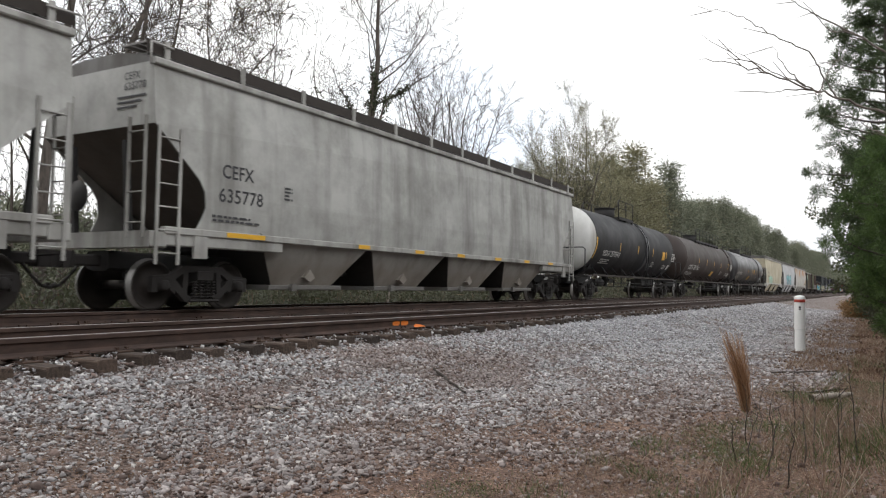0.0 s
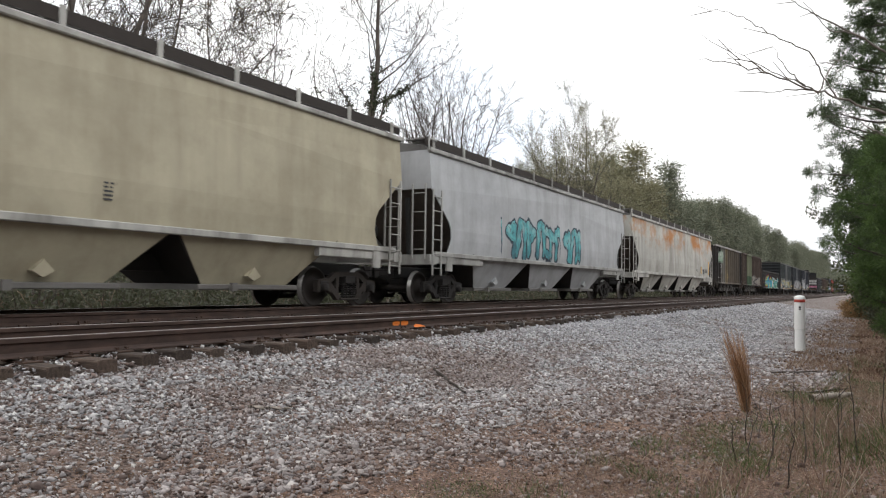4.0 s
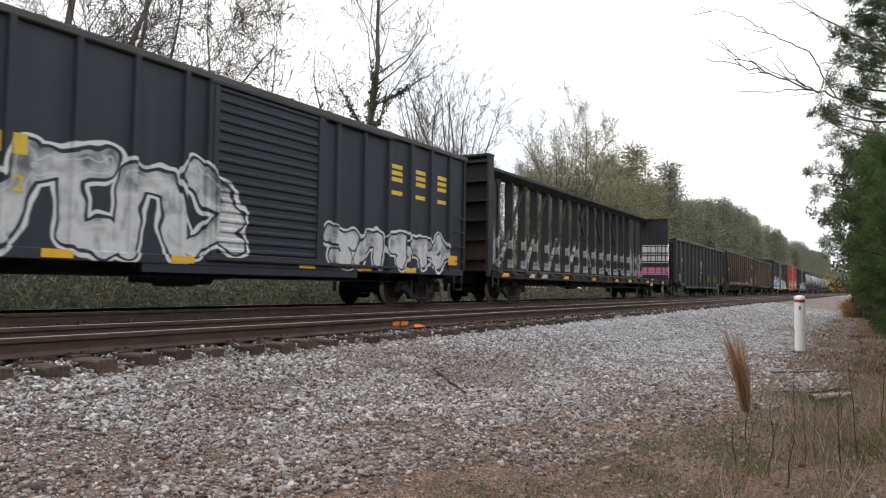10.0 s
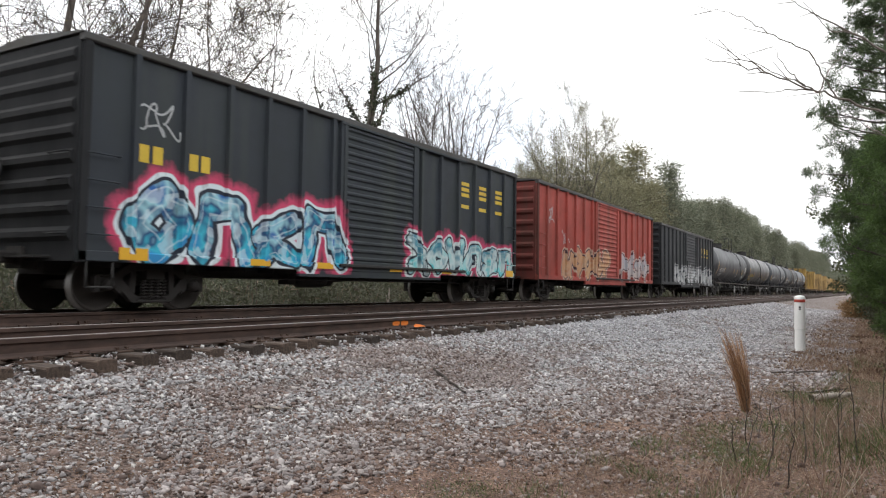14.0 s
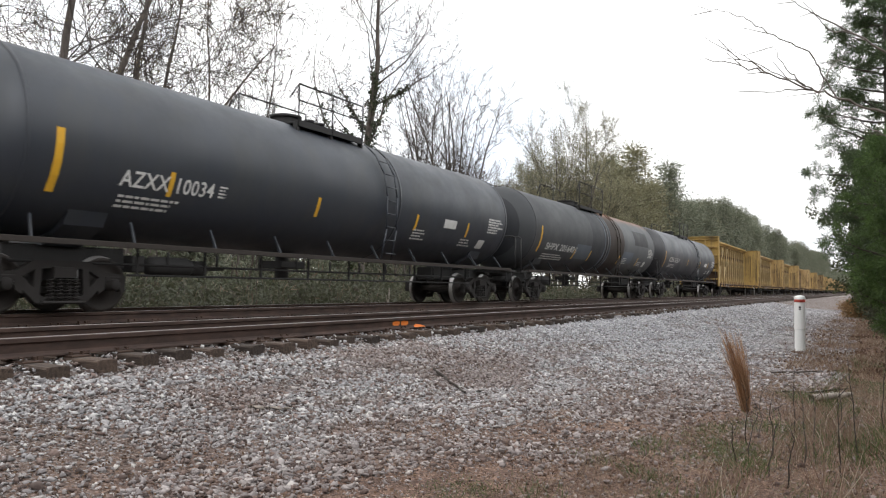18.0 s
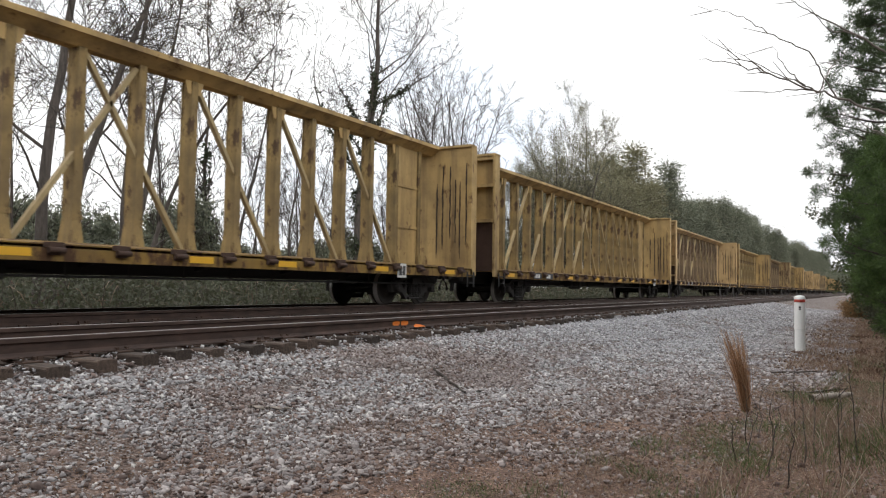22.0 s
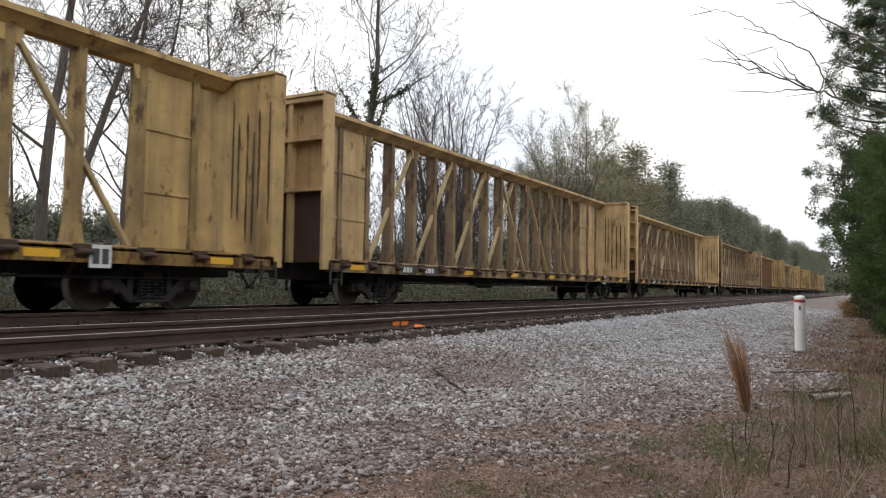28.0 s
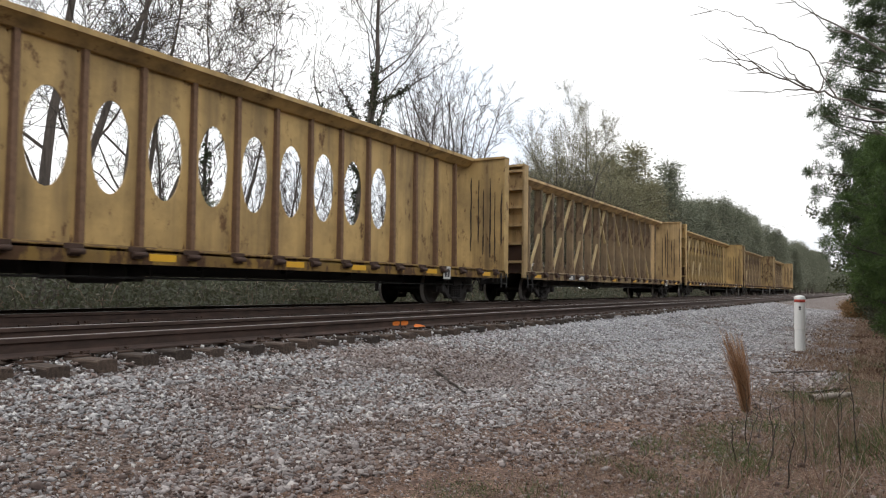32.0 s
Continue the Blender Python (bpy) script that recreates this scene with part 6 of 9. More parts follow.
TANK_L = paint("tank_pale_band_paint", (0.13, 0.15, 0.18), (0.06, 0.055, 0.05), 0.4, rust_amt=0.1, rough=0.5, seed=11.5, bump=0.03)
TANK_P = paint("tank_patched_paint", (0.022, 0.024, 0.028), (0.06, 0.05, 0.045), 0.4, rust_amt=0.18, rough=0.5, seed=11.0, layers=[patched], bump=0.03)
TRIM_C = paint("worn_pale_chord", (0.34, 0.33, 0.31), rust_amt=0.3, dirt_amt=0.4, seed=6.8)
HEAD_W = paint("tank_head_white", (0.62, 0.62, 0.60), (0.2, 0.17, 0.14), 0.35, rust_amt=0.05, seed=12.0)


def pale_panels(n, l, c):
    """Two side panels weathered to grey and to ochre, with soft lower edges."""
    tc = n.new("ShaderNodeTexCoord")
    sep = n.new("ShaderNodeSeparateXYZ")
    l.new(tc.outputs["Object"], sep.inputs[0])
    f = noise_node(n, l, mapped(n, l, (1.5, 1, 0.5)), 2.0, 6.0, 0.7)
    for x0, x1, tone, k in ((-4.0, -2.2, (0.165, 0.155, 0.14), 0.85), (-2.2, -1.05, (0.17, 0.135, 0.085), 0.9), (-1.05, 2.6, (0.125, 0.105, 0.082), 0.75), (2.6, 5.6, (0.11, 0.09, 0.072), 0.65)):
        a = math_node(n, l, "MULTIPLY", math_node(n, l, "GREATER_THAN", sep.outputs[0], x0), math_node(n, l, "LESS_THAN", sep.outputs[0], x1))
        a = math_node(n, l, "MULTIPLY", a, ramp_node(n, l, f, [(0.30, 0.35), (0.52, k)]))
        c = mix_node(n, l, a, c, tone)
    return c


COAL_A = paint("coal_hopper_dark_paint", (0.034, 0.030, 0.028), (0.016, 0.014, 0.013), 0.7, rust_amt=0.28, rust=(0.11, 0.07, 0.05), rough=0.8, seed=13.0, low_dust=0.15,
               layers=[pale_panels, lambda n, l, c: graffiti_layer(n, l, c, (-5.0, -2.35, 2.75, 3.75), [(0.30, 0.42, 0.32), (0.42, 0.50, 0.42), (0.50, 0.54, 0.48)], (0.24, 0.32, 0.26), 2.2, 0.75, amount=0.85, dark=(0.10, 0.13, 0.10), white=0.05)])


def green_patch(n, l, c):
    tc = n.new("ShaderNodeTexCoord")
    sep = n.new("ShaderNodeSeparateXYZ")
    l.new(tc.outputs["Object"], sep.inputs[0])
    a = math_node(n, l, "MULTIPLY", math_node(n, l, "GREATER_THAN", sep.outputs[0], -3.9), math_node(n, l, "LESS_THAN", sep.outputs[0], -0.8))
    c = mix_node(n, l, math_node(n, l, "MULTIPLY", a, 0.8), c, (0.17, 0.19, 0.125))
    b = math_node(n, l, "MULTIPLY", a, math_node(n, l, "LESS_THAN", sep.outputs[2], 1.95))
    return mix_node(n, l, math_node(n, l, "MULTIPLY", b, 0.75), c, (0.03, 0.075, 0.045))


COAL_B = paint("coal_hopper_brown_paint", (0.080, 0.058, 0.048), (0.036, 0.028, 0.024), 0.65, rust_amt=0.3, rust=(0.12, 0.07, 0.045), rough=0.8, seed=14.0,
               layers=[green_patch, lambda n, l, c: graffiti_layer(n, l, c, (-0.7, 5.6, 1.15, 2.1), [(0.30, 0.28, 0.26), (0.38, 0.36, 0.33), (0.26, 0.25, 0.23)], (0.34, 0.32, 0.29), 4.1, 1.0, amount=0.7)])
GON_T = paint("gondola_black_paint", (0.028, 0.026, 0.025), (0.06, 0.05, 0.042), 0.4, rust_amt=0.15, rough=0.7, seed=15.0,
              layers=[lambda n, l, c: graffiti_layer(n, l, c, (-5.2, 1.2, 0.85, 2.3), [(0.03, 0.22, 0.30), (0.04, 0.30, 0.42), (0.03, 0.14, 0.34), (0.10, 0.42, 0.42)], (0.42, 0.55, 0.13), 1.3, 1.3, aura=(0.20, 0.03, 0.05), dark=(0.10, 0.20, 0.16), white=0.10),
                      lambda n, l, c: graffiti_layer(n, l, c, (1.6, 7.2, 0.85, 2.3), [(0.09, 0.17, 0.05), (0.06, 0.22, 0.18), (0.07, 0.28, 0.28), (0.12, 0.32, 0.31), (0.15, 0.21, 0.06)], (0.70, 0.71, 0.70), 2.1, 1.25, white=0.05)])
GON_K = paint("gondola_graphite_paint", (0.011, 0.012, 0.014), (0.03, 0.028, 0.026), 0.45, rust_amt=0.10, rough=0.42, seed=16.0)
GON_B = paint("gondola_brown_paint", (0.082, 0.060, 0.047), (0.030, 0.024, 0.020), 0.7, rust_amt=0.36, rust=(0.14, 0.08, 0.05), rough=0.8, seed=17.0)
def peeled(n, l, c):
    """Pale primer where the paint has peeled off by the car's end."""
    tc = n.new("ShaderNodeTexCoord")
    sep = n.new("ShaderNodeSeparateXYZ")
    l.new(tc.outputs["Object"], sep.inputs[0])
    f = math_node(n, l, "ADD", noise_node(n, l, mapped(n, l), 2.4, 6.0, 0.7), ramp_node(n, l, math_node(n, l, "DIVIDE", sep.outputs[0], 10.0), [(0.48, 0.0), (0.80, 0.17)]))
    return mix_node(n, l, ramp_node(n, l, f, [(0.66, 0.0), (0.69, 0.75)]), c, (0.21, 0.185, 0.16))


DUMP_B = paint("dump_hopper_brown_paint", (0.078, 0.054, 0.042), (0.026, 0.020, 0.018), 0.75, rust_amt=0.4, rust=(0.15, 0.075, 0.045), rough=0.85, seed=19.0,
               layers=[peeled])
SCRAP = plain("scrap_load", (0.11, 0.085, 0.07), 0.95, 0.0, 0.6, 3.0, 0.8)
SILVER = [(0.42, 0.43, 0.44), (0.50, 0.51, 0.52), (0.30, 0.31, 0.32), (0.10, 0.11, 0.12)]
BOX_A = paint("boxcar_slate_paint", (0.042, 0.050, 0.055), (0.07, 0.064, 0.058), 0.5, rust_amt=0.14, seed=20.0, low_dust=0.2,
              layers=[lambda n, l, c: graffiti_layer(n, l, c, (-7.6, 7.3, 0.95, 2.25), [(0.40, 0.40, 0.36), (0.30, 0.38, 0.42), (0.40, 0.33, 0.12), (0.45, 0.45, 0.44)], (0.42, 0.44, 0.44), 2.7, 1.0, amount=0.9)])
BOX_B = paint("boxcar_charcoal_blue_paint", (0.028, 0.032, 0.038), (0.07, 0.062, 0.055), 0.45, rust_amt=0.12, seed=21.0,
              layers=[lambda n, l, c: graffiti_layer(n, l, c, (-4.7, 7.5, 0.95, 2.35), [(0.30, 0.30, 0.31), (0.38, 0.37, 0.37), (0.24, 0.24, 0.25)], (0.40, 0.41, 0.43), 6.3, 1.3, amount=0.85, white=0.1)])
BOX_C = paint("boxcar_dark_blue_paint", (0.022, 0.026, 0.036), (0.06, 0.055, 0.05), 0.4, rust_amt=0.12, seed=22.0,
              layers=[lambda n, l, c: graffiti_layer(n, l, c, (-7.6, -0.7, 0.95, 2.7), SILVER, (0.55, 0.56, 0.56), 9.4, 1.15), lambda n, l, c: graffiti_layer(n, l, c, (1.9, 7.3, 0.95, 2.0), SILVER, (0.55, 0.56, 0.56), 3.4, 1.0)])
BOX_D = paint("boxcar_night_blue_paint", (0.028, 0.034, 0.043), (0.055, 0.05, 0.045), 0.35, rust_amt=0.10, seed=23.0,
              layers=[lambda n, l, c: graffiti_layer(n, l, c, (-7.2, -1.5, 0.86, 2.35), [(0.03, 0.22, 0.46), (0.05, 0.42, 0.55), (0.02, 0.06, 0.16), (0.30, 0.55, 0.62), (0.03, 0.12, 0.36)], (0.60, 0.68, 0.72), 5.2, 1.35, aura=(0.50, 0.06, 0.13), white=0.22),
                      lambda n, l, c: graffiti_layer(n, l, c, (1.2, 7.8, 0.86, 1.95), [(0.08, 0.48, 0.52), (0.5, 0.6, 0.6), (0.05, 0.20, 0.28), (0.25, 0.6, 0.6)], (0.55, 0.62, 0.62), 7.7, 1.2, aura=(0.45, 0.05, 0.12))])
BOX_R = paint("boxcar_red_paint", (0.34, 0.058, 0.045), (0.10, 0.05, 0.04), 0.4, rust_amt=0.12, seed=24.0,
              layers=[lambda n, l, c: graffiti_layer(n, l, c, (-5.6, 0.5, 0.95, 2.3), [(0.42, 0.22, 0.12), (0.48, 0.30, 0.16), (0.30, 0.10, 0.06)], (0.45, 0.38, 0.3), 1.9, 1.0, amount=0.85),
                      lambda n, l, c: graffiti_layer(n, l, c, (2.2, 7.2, 0.95, 2.4), [(0.45, 0.42, 0.40), (0.30, 0.40, 0.48)], (0.5, 0.45, 0.42), 6.6, 1.0, amount=0.8)])
BOX_E = paint("boxcar_black_paint", (0.026, 0.028, 0.031), (0.06, 0.055, 0.05), 0.4, rust_amt=0.12, seed=25.0,
              layers=[lambda n, l, c: graffiti_layer(n, l, c, (-4.6, 7.3, 0.95, 2.2), SILVER, (0.4, 0.4, 0.4), 8.8, 1.0, amount=0.8)])
ROOF_D = paint("boxcar_roof_grime", (0.06, 0.06, 0.06), rust_amt=0.3, seed=26.0)
# end walls are coloured darker than the car sides
BOX_END = paint("boxcar_end_black", (0.016, 0.017, 0.019), rust_amt=0.2, rough=0.8, seed=27.0)
RED_END = paint("boxcar_end_dark_red", (0.15, 0.03, 0.025), rust_amt=0.25, rough=0.8, seed=28.0)
CB_K = paint("centerbeam_black_paint", (0.022, 0.022, 0.024), (0.05, 0.045, 0.04), 0.3, rust_amt=0.12, rough=0.6, seed=29.0,
             layers=[lambda n, l, c: graffiti_layer(n, l, c, (-11.0, 10.6, 1.2, 2.9), [(0.35, 0.35, 0.36), (0.42, 0.42, 0.42), (0.08, 0.08, 0.09)], (0.03, 0.03, 0.03), 2.4, 0.5, amount=0.75),
                     lambda n, l, c: graffiti_layer(n, l, c, (10.6, 12.4, 1.25, 1.9), [(0.55, 0.08, 0.22), (0.6, 0.16, 0.3)], (0.6, 0.3, 0.4), 4.4, 0.5),
                     lambda n, l, c: graffiti_layer(n, l, c, (10.9, 12.4, 2.1, 3.3), [(0.5, 0.5, 0.5), (0.6, 0.6, 0.6)], (0.6, 0.6, 0.6), 6.4, 0.8)])


def yellow(tag, base, rust, seed, layers=()):
    return paint("centerbeam_yellow_" + tag, base, (0.12, 0.085, 0.052), 0.6, (0.14, 0.066, 0.034), rust + 0.08, 0.6, 0.8, layers=layers, seed=seed)


CB_Y = [yellow("bright", (0.49, 0.325, 0.10), 0.34, 31.0), yellow("faded", (0.49, 0.335, 0.14), 0.44, 32.0), yellow("pale", (0.52, 0.36, 0.175), 0.44, 33.0),
        yellow("rusting", (0.37, 0.262, 0.125), 0.60, 34.0), yellow("tagged", (0.37, 0.265, 0.14), 0.56, 35.0,
        [lambda n, l, c: graffiti_layer(n, l, c, (-9.5, 11.6, 1.3, 2.7), [(0.42, 0.40, 0.36), (0.5, 0.48, 0.44), (0.25, 0.17, 0.06)], (0.10, 0.07, 0.045), 3.9, 0.35, amount=0.35)])]
# rusty, dirty post paint, its yellow also darkened for the shade on the posts
CB_POST_SHADE = [paint("centerbeam_shaded_post_" + tag, base, (0.085, 0.065, 0.048), 0.75, (0.10, 0.055, 0.035), 0.62, 0.7, 0.9, seed=sd) for tag, base, sd in (("yellow", (0.35, 0.243, 0.095), 38.0), ("worn", (0.25, 0.175, 0.10), 39.0))]
CB_DIAG = paint("centerbeam_brace_cream", (0.42, 0.325, 0.17), (0.12, 0.085, 0.055), 0.5, (0.14, 0.066, 0.034), 0.4, 0.65, 0.6, seed=40.0)
CB_DECK = paint("centerbeam_deck_yellow", (0.26, 0.16, 0.04), (0.10, 0.065, 0.04), 0.65, (0.085, 0.04, 0.026), 0.76, 0.75, 0.6, seed=36.0)
CB_DECK2 = paint("centerbeam_deck_cream", (0.29, 0.215, 0.11), (0.10, 0.065, 0.04), 0.65, (0.085, 0.04, 0.026), 0.76, 0.75, 0.6, seed=37.0)

# ---- the train, car by car from its head; ends are where couplers meet at the start ----
TRAIN = []


def coupled_in(maker, a, b, gap, *args, **kw):
    car = maker(*args[:2], b - a - gap, b - a, *args[2:], **kw)
    TRAIN.append((car, (a + b) / 2))
    return car


def stripes_on(car, xs, z=3.0, hgt=0.55, w=0.10, **kw):
    for x in xs:
        on_tank(car, x, z, w, hgt, M_YELL, **kw)


def logo_bars(car, x, z, s=1.0):
    """A company's yellow emblem, drawn as three plain blocks over bars."""
    for i in range(3):
        xx = x + i * 1.14 * s
        for k in range(4):
            part("emblem", Shape().box(xx, xx + 0.48 * s, -1.506, -1.5, z + (0.165 * k - 0.18 * (k == 0)) * s, z + (0.165 * k - 0.18 * (k == 0) + 0.105) * s), M_LOGO, car, "yellow bar of a company emblem")


def owner_bars(car, x, z, mat):
    for a in (0.0, 0.28, 1.05, 1.32):
        part("owner_mark", Shape().box(x + a, x + a + 0.20, -1.506, -1.5, z, z + 0.30), mat, car, "faded yellow owner's mark")


M_TAG = plain("pale_spray_line", (0.40, 0.41, 0.42), 0.7, 0.0, 0.3, 8.0)
M_TAGGREEN = plain("green_spray_line", (0.30, 0.40, 0.22), 0.7, 0.0, 0.3, 8.0)
M_TAGBLUE = plain("lilac_spray_line", (0.30, 0.28, 0.45), 0.7, 0.0, 0.3, 8.0)
M_POSTER = plain("sticker_blue", (0.25, 0.38, 0.62), 0.5, 0.0, 0.3, 8.0)


def scribble(car, x, z, w, h, mat, seed, y=-1.506):
    """A quick spray scrawl: a looping flat line."""
    rng = random.Random(seed)
    pts, n = [], 46
    a1, a2, p1, p2 = rng.uniform(3, 5), rng.uniform(5, 9), rng.uniform(0, 6), rng.uniform(0, 6)
    for i in range(n + 1):
        t = i / n
        pts.append(Vector((x + w * (0.1 + 0.8 * t) + 0.16 * w * math.sin(a2 * 3 * t + p1), 0, z + h * (0.5 + 0.34 * math.sin(a1 * 4 * t + p2) + 0.14 * math.sin(a2 * 5 * t)))))
    s = Shape()
    for a, b in zip(pts, pts[1:]):
        d = (b - a).normalized()
        q = Vector((-d.z, 0, d.x)) * 0.018
        s.add([(p.x, y, p.z) for p in (a - q, b - q, b + q, a + q)], [(0, 1, 2, 3)])
    part("tag", s, mat, car, "thin spray-painted scrawl")


def build_train():
    G = "freight cars in the train"
    c = coupled_in(covered_hopper, -14.3, 7.5, 1.5, "covered_hopper", "light grey covered hopper car, grimy", GREY_H, GREY_R, TRIM_G, variant=0)
    c = coupled_in(covered_hopper, 7.5, 29.3, 1.5, "covered_hopper", "light grey four-bay covered hopper with black stencils", GREY_H, GREY_R, TRIM_G, variant=0)
    lettering("CEFX", c, -8.65, 2.47, 0.26, M_DARKT, -1.565, width=0.82)
    lettering("635778", c, -8.72, 2.02, 0.26, M_DARKT, -1.565, width=1.15)
    for word, z, wd in (("CEFX", 4.02, 0.42), ("635778", 3.84, 0.58)):
        ob = lettering(word, c, 0, 0, 0.13, M_DARKT, width=wd)
        size = ob.matrix_basis.to_scale()
        ob.matrix_basis = pose(-10.165, -0.72, z, 90, 0, -90) @ Matrix.Diagonal((size.x, size.y, size.z, 1))
    for k in range(3):
        part("data_panel", Shape().box(-10.168, -10.160, -1.30 + 0.12 * k, -0.55, 3.70 - 0.09 * k, 3.735 - 0.09 * k), M_DARKT, c)
    bars(c, -8.85, 1.72, 1.3, 2, M_DARKT, -1.565, seed=4, h=0.04)
    bars(c, -6.95, 2.45, 0.25, 4, M_DARKT, -1.565, seed=5, h=0.04)
    for x in (-8.5, -4.4, -1.9, 0.4, 2.9, 5.2, 7.4):
        plate_mark(c, x, 1.365, 1.0 if x < -7 else 0.45, 0.09, M_YELL, -1.583)

    def tank_marks(car, word, tone, x0, x1, z, stripe_x, data_x, sz=2.32, plates=(), squares=(), tall=None, hgt=0.28):
        tank_text(word, car, x0, z, hgt, tone, width=x1 - x0)
        tank_bars(car, x0 + 0.05, z - 0.16, (x1 - x0) * 0.75, 3, tone, seed=len(word), h=0.04)
        tank_bars(car, x1 + 0.12, z + 0.22, 0.22, 4, tone, seed=2, h=0.03, gap=0.03)
        stripes_on(car, stripe_x, sz, 0.42)
        if tall is not None:
            stripes_on(car, [tall], 1.85, 0.95, 0.13)
        tank_bars(car, data_x, 2.62, 1.1, 6, M_WHITE, seed=len(word) + 2, h=0.05, gap=0.03)
        tank_bars(car, data_x - 1.5, 1.90, 0.8, 3, tone, seed=len(word) + 4, h=0.04)
        tank_bars(car, data_x - 4.2, 2.0, 0.7, 4, tone, seed=len(word) + 6, h=0.035)
        on_tank(car, data_x - 0.35, 1.72, 0.42, 0.26, M_WHITE, name="data_plate")
        for x in plates:
            on_tank(car, x, 1.62, 0.85, 0.34, M_YELL, name="placard")
        for x in squares:
            on_tank(car, x, 2.22, 0.62, 0.46, M_YELL, name="placard")

    c = coupled_in(tank_car, 29.3, 48.5, 3.3, "tank_car", "black tank car with a white dished end", TANK_M, HEAD_W, manway_at=-1.4, bands=((1.3, 0.7, TANK_K2),), dish=0.65, inset=1.0)
    for k, (y0, y1, z, hg) in enumerate(((0.55, -0.35, 3.52, 0.10), (0.45, -0.30, 3.34, 0.05), (0.45, -0.20, 3.24, 0.05), (0.60, -0.30, 2.60, 0.05), (0.60, -0.20, 2.50, 0.05))):
        on_head(c, 7.95, 0.65, y0, y1, z, hg, M_DARKT, "data_panel")
    on_head(c, 7.95, 0.65, -0.34, -0.42, 1.45, 0.85, M_DARKT, "grime_run")
    on_head(c, 7.95, 0.65, 0.28, 0.05, 1.55, 0.32, M_DARKT, "placard", True)
    tank_marks(c, "NSXX 257554", M_WHITE, -6.08, -3.76, 2.0, (-3.69, -0.5, 2.53, 5.6), 7.0, squares=(4.7,), tall=-7.25)
    c = coupled_in(tank_car, 48.5, 70.4, 1.8, "tank_car", "brown-black tank car streaked with grime", TANK_B, TANK_B, manway_at=-1.0, platform=9.0, rail_h=0.75, inset=1.75)
    tank_marks(c, "CBTX 781124", M_WHITE, -8.1, -4.82, 1.88, (-5.18, -2.23, 0.74, 3.64, 7.14), 8.35, plates=(0.52,), hgt=0.34)
    part("placard", Shape().prism_y([(7.6, 1.55), (7.75, 1.75), (7.6, 1.95), (7.45, 1.75)], -1.26, -1.255), M_WHITE, c)
    c = coupled_in(tank_car, 70.4, 91.6, 1.5, "tank_car", "glossy black tank car with white stencils", TANK_K, TANK_K, manway_at=-0.75, platform=6.2, rail_h=0.7, inset=1.75)
    tank_marks(c, "NBTX 784692", M_WHITE, -8.5, -5.9, 2.0, (-2.2, 0.57, 3.38, 6.17), 8.1, 2.2, plates=(-1.15,), squares=(1.7,))
    c = coupled_in(covered_hopper, 91.6, 111.5, 1.5, "covered_hopper", "beige covered hopper car with turquoise spray paint", BEIGE_H, GREY_R, TRIM_W, nbays=3, variant=1)
    lettering("NAHX", c, -6.58, 2.62, 0.26, M_DARKT, -1.565, width=0.78)
    lettering("516368", c, -6.66, 2.14, 0.26, M_DARKT, -1.565, width=0.98)
    bars(c, -6.7, 1.92, 0.6, 2, M_DARKT, -1.565, seed=21, h=0.04)
    bars(c, 0.7, 2.05, 0.22, 5, M_DARKT, -1.565, seed=22, h=0.03)
    c = coupled_in(covered_hopper, 111.5, 131.4, 1.5, "covered_hopper", "pale grey covered hopper car with dark teal spray paint", PALE_H, GREY_R, TRIM_G, nbays=3, variant=0)
    c = coupled_in(covered_hopper, 131.4, 154.6, 1.5, "covered_hopper", "cream covered hopper car with orange rust stains", RUSTY_H, GREY_R, TRIM_W, nbays=4, variant=1)
    bars(c, 5.0, 1.9, 0.5, 2, M_DARKT, -1.565, seed=14)
    bars(c, 8.0, 1.95, 1.0, 3, M_DARKT, -1.565, seed=15)
    for x, z0, z1 in ((6.6, 1.65, 2.15), (9.3, 1.65, 2.6)):
        part("reflector", Shape().box(x, x + 0.12, -1.583, -1.56, z0, z1), M_YELL, c)
    part("placard", Shape().box(7.35, 7.78, -1.568, -1.56, 1.65, 2.0), M_DARKT, c)

    c = coupled_in(open_car, 154.6, 169.1, 1.3, "open_hopper", "black open coal hopper with pale spray-painted letters", COAL_A, TRIM_C, kind="hopper", variant=1, ribs=12, rib_d=0.13, top=4.05)
    for wd, x, z in (("DE", -3.82, 2.36), ("FX", -3.02, 2.36), ("21", -3.82, 1.88), ("02", -3.02, 1.88)):
        lettering(wd, c, x, z, 0.30, M_WHITE, -1.469, width=0.44)
        part("number_panel", Shape().box(x - 0.05, x + 0.50, -1.465, -1.461, z - 0.06, z + 0.36), M_DARKT, c)
    bars(c, -3.95, 1.5, 1.5, 2, M_WHITE, -1.465, seed=9)
    plate_mark(c, -0.45, 1.45, 0.28, 0.42, M_YELL, -1.465)
    plate_mark(c, -5.2, 1.5, 0.9, 0.09, M_WHITE, -1.465)
    c = coupled_in(open_car, 169.1, 183.8, 1.3, "open_hopper", "brown open coal hopper with a green-painted panel", COAL_B, kind="hopper", variant=0, ribs=12, rib_d=0.13, top=4.05)
    for wd, x, z in (("DE", -3.80, 2.27), ("FX", -3.22, 2.27), ("21", -3.80, 1.76), ("09", -3.22, 1.76)):
        lettering(wd, c, x, z, 0.30, M_WHITE, -1.468, width=0.42)
        part("number_panel", Shape().box(x - 0.04, x + 0.47, -1.464, -1.46, z - 0.09, z + 0.39), M_DARKT, c)
    part("reflector", Shape().box(-4.8, -4.66, -1.465, -1.46, 1.6, 2.3), M_YELL, c)
    part("reflector", Shape().box(5.3, 5.42, -1.465, -1.46, 1.3, 2.0), M_YELL, c)
